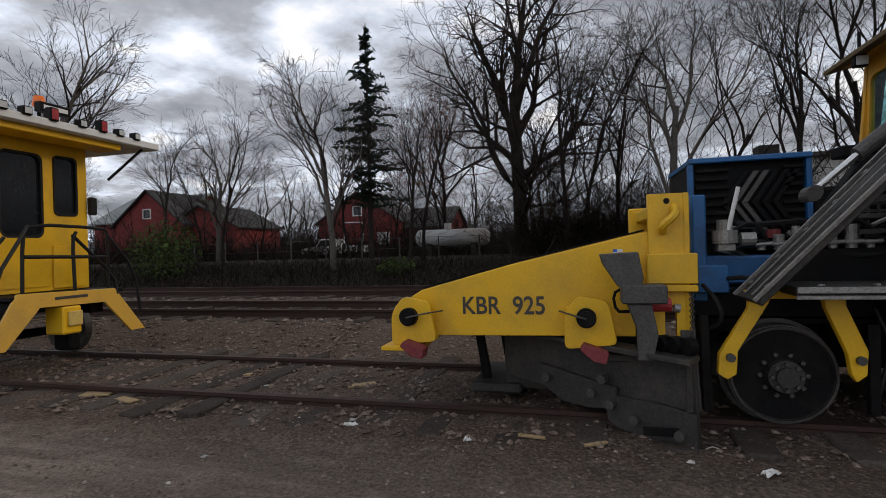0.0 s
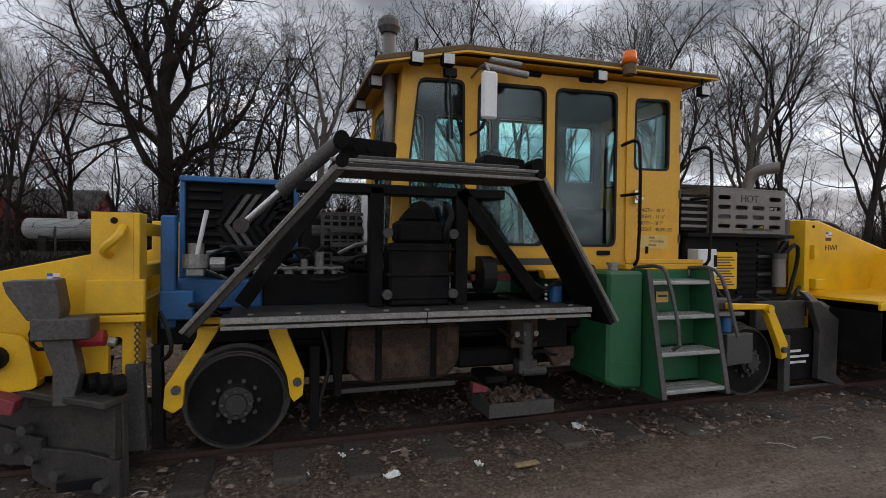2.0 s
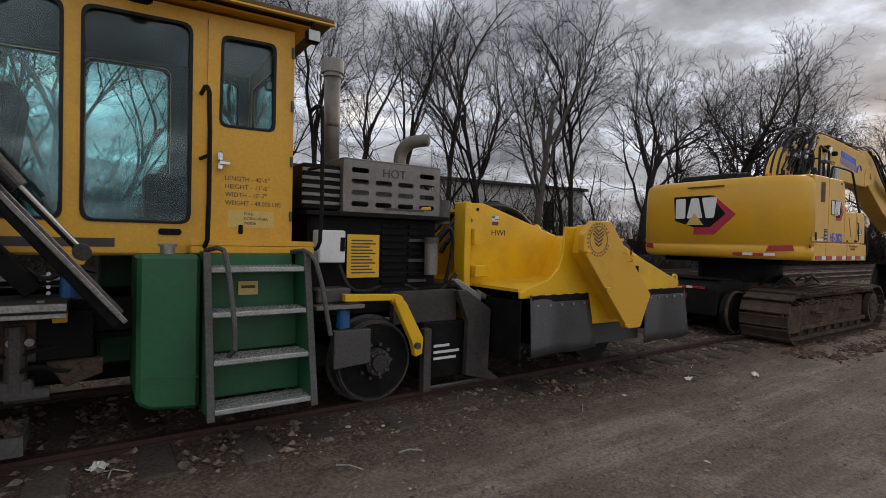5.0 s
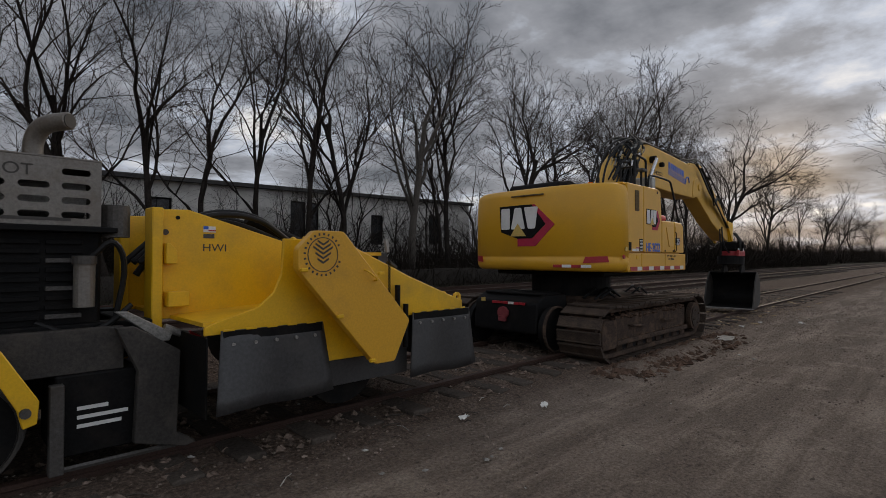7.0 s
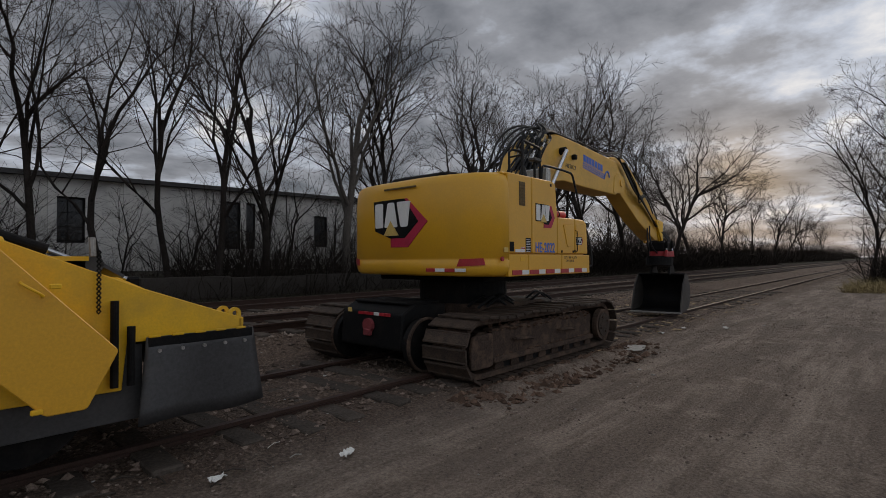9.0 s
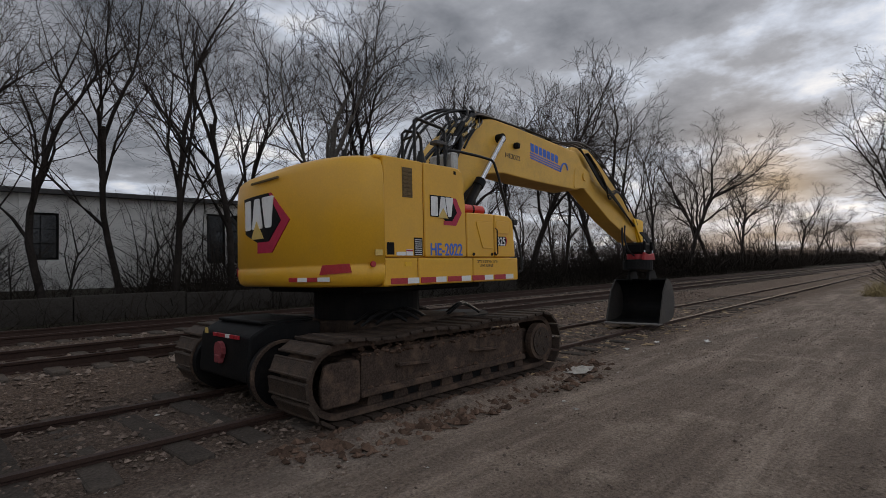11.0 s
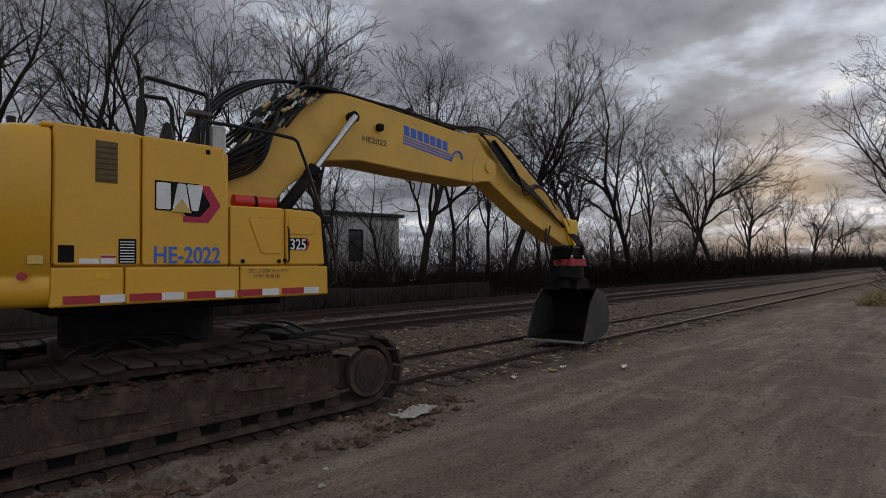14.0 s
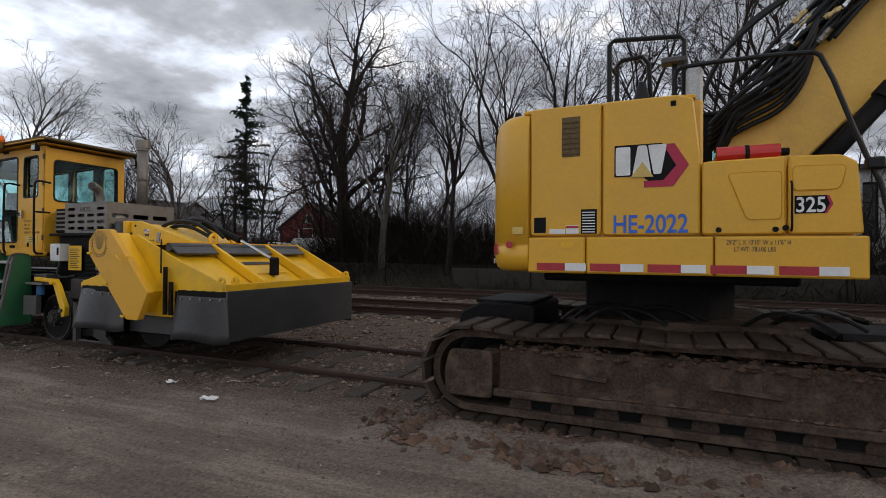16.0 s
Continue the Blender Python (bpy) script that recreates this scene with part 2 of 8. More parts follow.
    "sheetmetal": mat("corrugated_grey_metal", (0.20, 0.22, 0.21), 0.5, 0.4, 0.2, 2, 30, 0.1),
    "seat": mat("black_seat_fabric", (0.02, 0.02, 0.022), 0.8, 0, 0.3, 8, 60, 0.1, spec=0.15),
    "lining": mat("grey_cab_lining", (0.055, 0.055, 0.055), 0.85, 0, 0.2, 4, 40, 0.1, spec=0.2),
    "glass": glass("tinted_cab_glass", (0.55, 0.86, 0.85)),
}


def ground_material():
    """Dirt road, ballast bed and leaf litter, blended along uneven borders."""
    mt = bpy.data.materials.new("ground_dirt_and_ballast")
    mt.use_nodes = True
    nt = mt.node_tree
    N, L = nt.nodes.new, nt.links.new
    bs = nt.nodes["Principled BSDF"]
    tc, sep = N("ShaderNodeTexCoord"), N("ShaderNodeSeparateXYZ")
    L(tc.outputs["Object"], sep.inputs[0])

    def noise_tex(scale, detail=6, stretch=None):
        n = N("ShaderNodeTexNoise")
        n.inputs["Scale"].default_value, n.inputs["Detail"].default_value, n.inputs["Roughness"].default_value = scale, detail, 0.65
        if stretch:
            mp = N("ShaderNodeMapping")
            mp.inputs["Scale"].default_value = stretch
            L(tc.outputs["Object"], mp.inputs[0])
            L(mp.outputs[0], n.inputs["Vector"])
        else:
            L(tc.outputs["Object"], n.inputs["Vector"])
        return n.outputs[0]

    def ramp(src, stops):
        r = N("ShaderNodeValToRGB")
        el = r.color_ramp.elements
        el[0].position, el[0].color = stops[0][0], (*stops[0][1], 1)
        el[1].position, el[1].color = stops[-1][0], (*stops[-1][1], 1)
        for p, c in stops[1:-1]:
            e = el.new(p)
            e.color = (*c, 1)
        L(src, r.inputs[0])
        return r.outputs[0]

    def blend(f, a, b):
        mx = N("ShaderNodeMix")
        mx.data_type = "RGBA"
        L(f, mx.inputs["Factor"])
        L(a, mx.inputs["A"])
        L(b, mx.inputs["B"])
        return mx.outputs["Result"]

    fine, mid, big = noise_tex(34, 8), noise_tex(5, 6), noise_tex(0.55, 5)
    ruts = noise_tex(1.0, 5, (0.22, 1.7, 1))
    treads = noise_tex(1.0, 7, (0.5, 5.5, 1))
    patch = noise_tex(1.6, 7)
    road = blend(ramp(ruts, ((0.42, (0, 0, 0)), (0.58, (1, 1, 1)))),
                 ramp(fine, ((0.300, (0.098, 0.074, 0.059)), (0.720, (0.299, 0.236, 0.189)))),
                 ramp(fine, ((0.300, (0.196, 0.155, 0.125)), (0.720, (0.483, 0.391, 0.316)))))
    road = blend(ramp(big, ((0.5, (0, 0, 0)), (0.68, (0.6, 0.6, 0.6)))), road, ramp(mid, ((0.300, (0.080, 0.062, 0.052)), (0.700, (0.225, 0.183, 0.152)))))
    road = blend(ramp(treads, ((0.44, (0, 0, 0)), (0.62, (0.75, 0.75, 0.75)))), road, ramp(fine, ((0.300, (0.078, 0.059, 0.047)), (0.720, (0.265, 0.207, 0.164)))))
    road = blend(ramp(patch, ((0.54, (0, 0, 0)), (0.66, (0.7, 0.7, 0.7)))), road, ramp(fine, ((0.280, (0.196, 0.155, 0.121)), (0.700, (0.506, 0.420, 0.339)))))
    bed = ramp(fine, ((0.30, (0.038, 0.027, 0.020)), (0.55, (0.155, 0.110, 0.083)), (0.75, (0.35, 0.262, 0.205))))
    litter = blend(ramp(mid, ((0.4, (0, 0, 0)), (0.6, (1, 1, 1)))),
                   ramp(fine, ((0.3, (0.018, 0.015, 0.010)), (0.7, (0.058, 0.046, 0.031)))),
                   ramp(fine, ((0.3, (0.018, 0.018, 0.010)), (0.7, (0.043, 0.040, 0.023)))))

    def border(y, soft, wob):
        a, b, r = N("ShaderNodeMath"), N("ShaderNodeMath"), N("ShaderNodeMapRange")
        b.operation, b.inputs[1].default_value = "MULTIPLY_ADD", wob
        L(mid, b.inputs[0])
        L(sep.outputs[1], b.inputs[2])
        L(b.outputs[0], r.inputs[0])
        r.inputs["From Min"].default_value, r.inputs["From Max"].default_value = y + wob / 2 - soft, y + wob / 2 + soft
        return r.outputs[0]
    col = blend(border(-0.95, 0.35, 1.2), road, bed)
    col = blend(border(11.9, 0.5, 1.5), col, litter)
    L(col, bs.inputs["Base Color"])
    bs.inputs["Roughness"].default_value = 0.92
    bs.inputs["Specular IOR Level"].default_value = 0.25
    ad, bp = N("ShaderNodeMath"), N("ShaderNodeBump")
    ad.operation = "MULTIPLY_ADD"
    ad.inputs[1].default_value = 0.5
    L(fine, ad.inputs[0])
    L(mid, ad.inputs[2])
    bp.inputs["Strength"].default_value, bp.inputs["Distance"].default_value = 1.0, 0.11
    L(ad.outputs[0], bp.inputs["Height"])
    L(bp.outputs[0], bs.inputs["Normal"])
    return mt


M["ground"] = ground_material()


# ---- mesh helpers ----
def thing(name, label, category, at=(0, 0, 0), group="", kind=""):
    ob = new(name)
    ob.empty_display_size = 0.2
    ob.matrix_basis = Matrix.Translation(at)
    return tagged(ob, label, category, group, kind)


def finish(name, bm, material, smooth=False):
    me = bpy.data.meshes.new(name)
    bm.normal_update()
    bm.to_mesh(me)
    bm.free()
    me.materials.append(material if not isinstance(material, str) else M[material])
    if smooth:
        me.polygons.foreach_set("use_smooth", [True] * len(me.polygons))
    return me


def part(name, bm, material, parent, label="", smooth=False):
    """Link a bmesh (built in world coordinates) as one mesh under a thing or a part."""
    me = bm if isinstance(bm, bpy.types.Mesh) else finish(name, bm, material, smooth)
    ob = new(name, me)
    ob.parent = parent
    if parent is not None and parent.type == "EMPTY":
        ob.matrix_parent_inverse = parent.matrix_basis.inverted()
    return tagged(ob, label)


def solo(name, bm, material, label, category, kind="", group="", smooth=False):
    ob = new(name, bm if isinstance(bm, bpy.types.Mesh) else finish(name, bm, material, smooth))
    return tagged(ob, label, category, group, kind)


def raw(name, verts, faces, material, smooth=False):
    me = bpy.data.meshes.new(name)
    me.from_pydata([tuple(v) for v in verts], [], faces)
    me.materials.append(M[material])
    if smooth:
        me.polygons.foreach_set("use_smooth", [True] * len(me.polygons))
    me.update()
    return me


def B(bm=None):
    return bm if bm is not None else bmesh.new()


def box(x0, x1, y0, y1, z0, z1, bev=0.008, bm=None, m=None):
    bm = B(bm)
    r = bmesh.ops.create_cube(bm, size=1, matrix=Matrix.LocRotScale(((x0 + x1) / 2, (y0 + y1) / 2, (z0 + z1) / 2), None, (abs(x1 - x0), abs(y1 - y0), abs(z1 - z0))))
    vs = r["verts"]
    if bev:
        es = {e for v in vs for e in v.link_edges}
        q = bmesh.ops.bevel(bm, geom=list(es), offset=min(bev, 0.3 * min(abs(x1 - x0), abs(y1 - y0), abs(z1 - z0))), segments=1, affect="EDGES")
        vs = list({v for f in q["faces"] for v in f.verts} | {v for v in vs if v.is_valid})
    if m is not None:
        bmesh.ops.transform(bm, matrix=m, verts=vs)
    return bm


def prism(pts, a0, a1, axis="y", bev=0.006, bm=None):
    """A polygon drawn in the two other axes (in x, y, z order), extruded along axis."""
    bm = B(bm)
    k = "xyz".index(axis)

    def p3(p, a):
        q = list(p)
        q.insert(k, a)
        return q
    vs = [bm.verts.new(p3(p, a0)) for p in pts]
    f = bm.faces.new(vs)
    ex = bmesh.ops.extrude_face_region(bm, geom=[f])
    nv = [g for g in ex["geom"] if isinstance(g, bmesh.types.BMVert)]
    off = [0, 0, 0]
    off[k] = a1 - a0
    bmesh.ops.translate(bm, vec=off, verts=nv)
    fs = list({f for v in vs + nv for f in v.link_faces})
    bmesh.ops.recalc_face_normals(bm, faces=fs)
    if bev:
        bmesh.ops.bevel(bm, geom=list({e for f in fs for e in f.edges}), offset=bev, segments=1, affect="EDGES")
    return bm


def cyl(p0, p1, r, sides=16, r1=None, bm=None):
    bm = B(bm)
    p0, p1 = Vector(p0), Vector(p1)
    d = p1 - p0
    m = Matrix.Translation((p0 + p1) / 2) @ d.to_track_quat("Z", "Y").to_matrix().to_4x4()
    bmesh.ops.create_cone(bm, cap_ends=True, segments=sides, radius1=r, radius2=r if r1 is None else r1, depth=d.length, matrix=m)
    return bm


def tube(pts, r, sides=8, bm=None, smooth_steps=0):
    """A bar or hose swept along points; corners are rounded by smooth_steps."""
    bm = B(bm)
    P = [Vector(p) for p in pts]
    for _ in range(smooth_steps):
        Q = [P[0]]
        for a, b in zip(P, P[1:]):
            Q += [a.lerp(b, 0.25), a.lerp(b, 0.75)]
        P = Q + [P[-1]]
    rings, up = [], None
    for i, p in enumerate(P):
        d = (P[min(i + 1, len(P) - 1)] - P[max(i - 1, 0)]).normalized()
        up = d.orthogonal().normalized() if up is None else (up - d * up.dot(d)).normalized()
        s = d.cross(up)
        rings.append([bm.verts.new(p + (up * math.cos(2 * math.pi * k / sides) + s * math.sin(2 * math.pi * k / sides)) * r) for k in range(sides)])
    for a, b in zip(rings, rings[1:]):
        for k in range(sides):
            bm.faces.new((a[k], a[(k + 1) % sides], b[(k + 1) % sides], b[k]))
    bm.faces.new(rings[0][::-1])
    bm.faces.new(rings[-1])
    return bm


def rrect(x0, x1, z0, z1, r=0.06, n=4):
    """A rectangle with rounded corners, as points."""
    out = []
    for cx, cz, a in ((x1 - r, z1 - r, 0), (x0 + r, z1 - r, 90), (x0 + r, z0 + r, 180), (x1 - r, z0 + r, 270)):
        out += [(cx + r * math.cos(radians(a + 90 * k / n)), cz + r * math.sin(radians(a + 90 * k / n))) for k in range(n + 1)]
    return out


def rpoly(pts, r=0.06, n=4):
    """A convex polygon with rounded corners."""
    out = []
    for i, p in enumerate(pts):
        p, a, b = Vector(p), Vector(pts[i - 1]), Vector(pts[(i + 1) % len(pts)])
        pa, pb = p + (a - p).normalized() * r, p + (b - p).normalized() * r
        out += [tuple(pa * (1 - t) ** 2 + p * 2 * t * (1 - t) + pb * t * t) for t in (k / n for k in range(n + 1))]
    return out


def pierced(outer, holes, a0, a1, axis="y", bm=None):
    """A plate with openings that go through it."""
    bm = B(bm)
    k = "xyz".index(axis)
    es, vs = [], []
    for loop in (outer, *holes):
        ring = []
        for p in loop:
            q = list(p)
            q.insert(k, a0)
            ring.append(bm.verts.new(q))
        vs += ring
        es += [bm.edges.new((ring[i], ring[(i + 1) % len(ring)])) for i in range(len(ring))]
    r = bmesh.ops.triangle_fill(bm, use_beauty=True, use_dissolve=False, edges=es)
    fs = [g for g in r["geom"] if isinstance(g, bmesh.types.BMFace)]
    ex = bmesh.ops.extrude_face_region(bm, geom=fs)
    nv = [g for g in ex["geom"] if isinstance(g, bmesh.types.BMVert)]
    off = [0, 0, 0]
    off[k] = a1 - a0
    bmesh.ops.translate(bm, vec=off, verts=nv)
    bmesh.ops.recalc_face_normals(bm, faces=bm.faces[:])
    return bm


def ring_frame(loop, w, a0, a1, axis="y", bm=None):
    """A thin moulding round an opening, drawn w inwards."""
    c = Vector((sum(p[0] for p in loop) / len(loop), sum(p[1] for p in loop) / len(loop)))
    inner = []
    for p in loop:
        d = c - Vector(p)
        sx = max(abs(q[0] - c[0]) for q in loop)
        sz = max(abs(q[1] - c[1]) for q in loop)
        inner.append((p[0] + d[0] * w / sx, p[1] + d[1] * w / sz))
    return pierced(loop, [inner], a0, a1, axis, bm)


def words(name, text, size, m, material, parent, width=None, depth=0.002, bold=0.0):
    """Lettering as a mesh: m puts its lower left corner and its plane; width stretches it."""
    cu = bpy.data.curves.new(name, "FONT")
    cu.body, cu.size, cu.extrude, cu.offset = text, size, depth, bold
    tmp = bpy.data.objects.new(name, cu)
    me = bpy.data.meshes.new_from_object(tmp)
    bpy.data.objects.remove(tmp)
    n = len(me.vertices)
    co = np.empty(n * 3)
    me.vertices.foreach_get("co", co)
    co = co.reshape(n, 3)
    if width:
        co[:, 0] = (co[:, 0] - co[:, 0].min()) * width / np.ptp(co[:, 0])
    me.vertices.foreach_set("co", co.ravel())
    me.transform(m)
    me.name = name
    me.materials.clear()
    me.materials.append(M[material])
    return part(name, me, None, parent)


FRONT = pose(0, 0, 0, 90)      # lettering that faces -y


def bolts(bm, pts, axis, r=0.018, h=0.015, sides=6):
    k = "xyz".index(axis)
    for p in pts:
        q = list(p)
        q[k] -= h
        cyl(p, q, r, sides, bm=bm)
    return bm


# ---- ground: one sheet to the horizon ----
def ground_height(x, y):
    z = np.interp(y, [-4, -1.2, -0.5, 0.2, 1.4, 2.3, 3.5, 6.0, 6.7, 7.4, 10.1, 10.8, 11.6, 13.4, 16], [0, 0.0, 0.03, 0.045, 0.045, 0.0, 0.235, 0.235, 0.15, 0.255, 0.255, 0.1, -0.05, 0.45, 1.0])
    return z


def sheet_axis(dense0, dense1, step, far0, far1):
    a = np.arange(dense0, dense1 + step / 2, step)
    lo, hi, d = [dense0], [dense1], step
    while lo[-1] > far0:
        d *= 1.35
        lo.append(lo[-1] - d)
    d = step
    while hi[-1] < far1:
        d *= 1.35
        hi.append(hi[-1] + d)
    return np.concatenate([lo[:0:-1], a, hi[1:]])


def build_ground():
    xs, ys = sheet_axis(-14, 34, 0.12, -2500, 2500), sheet_axis(-8, 15, 0.1, -2500, 2500)
    X, Y = np.meshgrid(xs, ys, indexing="ij")
    Z = ground_height(X, Y)
    near = (np.abs(X - 10) < 40) & (np.abs(Y - 3) < 14)
    for i, j in np.argwhere(near):
        p = Vector((X[i, j], Y[i, j], 0))
        y = Y[i, j]
        if y < -0.7:
            Z[i, j] += 0.022 * noise.noise(p * 0.9) + 0.012 * noise.noise(Vector((p.x * 0.5, p.y * 3.2, 1))) + 0.008 * noise.noise(p * 4.0)
        else:
            Z[i, j] += 0.028 * noise.noise(p * 5.5) + 0.02 * noise.noise(p * 1.7)
    # earth pushed up beside the excavator's track
    Z += 0.10 * np.exp(-((Y + 0.96) / 0.16) ** 2) * np.clip((X - 11.2) / 0.6, 0, 1) * np.clip((15.6 - X) / 0.6, 0, 1) * (0.6 + 0.4 * np.sin(X * 7.1) * np.sin(X * 2.3))
    nx, ny = len(xs), len(ys)
    idx = np.arange(nx * ny).reshape(nx, ny)
    q = np.stack([idx[:-1, :-1], idx[1:, :-1], idx[1:, 1:], idx[:-1, 1:]], -1).reshape(-1, 4)
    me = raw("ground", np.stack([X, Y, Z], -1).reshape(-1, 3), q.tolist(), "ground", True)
    solo("ground", me, None, "rutted brown dirt road beside dark stone ballast", "ground", "structure")


build_ground()


def scatter_stones(name, n, x0, x1, y0, y1, s0, s1, material, label, seed, flat=0.6, keep=None):
    """Loose stones, each a lumpy eight-sided pebble, in one mesh."""
    rng = np.random.default_rng(seed)
    base = np.array([(1, 0, 0), (-1, 0, 0), (0, 1, 0), (0, -1, 0), (0, 0, 1), (0, 0, -1)], float)
    tri = np.array([(0, 2, 4), (2, 1, 4), (1, 3, 4), (3, 0, 4), (2, 0, 5), (1, 2, 5), (3, 1, 5), (0, 3, 5)])
    x, y = rng.uniform(x0, x1, n), rng.uniform(y0, y1, n)
    if keep is not None:
        k = keep(x, y, rng)
        x, y = x[k], y[k]
        n = len(x)
    s = s0 + (s1 - s0) * rng.random(n) ** 2.2
    v = base[None] * (0.7 + 0.6 * rng.random((n, 6, 1))) + rng.normal(0, 0.16, (n, 6, 3))
    v[:, :, 2] *= flat
    a = rng.uniform(0, 6.28, n)
    c, d = np.cos(a)[:, None], np.sin(a)[:, None]
    vx, vy = v[:, :, 0] * c - v[:, :, 1] * d, v[:, :, 0] * d + v[:, :, 1] * c
    z = ground_height(x, y) + s * 0.18
    V = np.stack([vx * s[:, None] + x[:, None], vy * s[:, None] + y[:, None], v[:, :, 2] * s[:, None] + z[:, None]], -1).reshape(-1, 3)
    F = (tri[None] + (np.arange(n) * 6)[:, None, None]).reshape(-1, 3)
    return solo(name, raw(name, V, F.tolist(), material), None, label, "gravel", "stuff")


scatter_stones("ballast_stones", 24000, -12, 34, -0.55, 3.6, 0.014, 0.046, "stone", "dark angular ballast stones between the rails", 1)
scatter_stones("ballast_stones", 20000, -22, 50, 3.4, 12.0, 0.025, 0.06, "gravel", "grey angular ballast stones under the main tracks", 2)
scatter_stones("road_gravel", 24000, -6, 28, -5.0, -0.4, 0.005, 0.020, "gravel", "small loose grey gravel on the dirt road", 3,
               keep=lambda x, y, r: r.random(len(x)) < np.clip((y + 5.2) / 4.2, 0.05, 1))
scatter_stones("mud_clods", 6500, 10.8, 16.4, -1.5, -0.70, 0.008, 0.07, "clod", "clods of dark earth pushed up beside the excavator track", 4,
               keep=lambda x, y, r: r.random(len(x)) < (np.exp(-((y + 0.93) / 0.17) ** 2) + 0.10) * np.clip((16.4 - x) / 1.4, 0, 1) * np.clip((x - 10.8) / 0.8, 0, 1))
scatter_stones("wood_chips", 900, 14.6, 27, -0.9, 3.2, 0.02, 0.085, "wood", "splintered chips of wood strewn over the ballast", 6, 0.22)
scatter_stones("pale_chips", 420, -8, 24, -2.2, 3.4, 0.01, 0.035, "chip", "scattered pale stone chips and litter", 5, 0.4)


# ---- railway tracks ----
def rail_mesh(x0, x1, top, y):
    prof = [(-0.035, 0), (-0.033, -0.035), (-0.009, -0.048), (-0.009, -0.13), (-0.07, -0.145), (-0.07, -0.16), (0.07, -0.16), (0.07, -0.145), (0.009, -0.13), (0.009, -0.048), (0.033, -0.035), (0.035, 0)]
    return prism([(y + a, top + b) for a, b in prof], x0, x1, "x", 0)


def sleeper_mesh():
    bm = box(-0.115, 0.115, -1.28, 1.28, -0.16, 0.0, 0.015)
    bmesh.ops.subdivide_edges(bm, edges=[e for e in bm.edges if e.calc_length() > 1], cuts=4)
    for v in bm.verts:
        v.co += Vector(noise.noise_vector(v.co * 3)) * 0.012
    return finish("sleeper", bm, "tie")


SLEEPER = sleeper_mesh()


def railway(name, label, y, top, x0, x1, pitch, drop):
    tr = thing(name, label, "railway track", (0, y + 0.75, 0), kind="structure")
    for k in (0, 1.505):
        part("rail", rail_mesh(-120, 700, top, y + k), "rail", tr)
    rng = random.Random(int(y * 10) + 3)
    x = x0
    while x < x1:
        ob = new("sleeper", SLEEPER)
        ob.parent = tr
        ob.matrix_parent_inverse = tr.matrix_basis.inverted()
        ob.matrix_basis = pose(x + rng.uniform(-0.05, 0.05), y + 0.75 + rng.uniform(-0.08, 0.08), top - drop + rng.uniform(-0.02, 0.012), rng.uniform(-0.6, 0.6), 0, rng.uniform(-2, 2))
        x += pitch
    return tr


RAIL_TOP = 0.12
railway("track_siding", "rusty siding rails half sunk in dark ballast with old wooden sleepers", 0, RAIL_TOP, -12, 34, 0.56, 0.066)
railway("track_main", "rusty main line rails on wooden sleepers in ballast", 4.15, 0.40, -24, 70, 0.56, 0.13)
railway("track_main", "farther rusty main line rails on wooden sleepers in ballast", 7.95, 0.42, -30, 90, 0.56, 0.13)


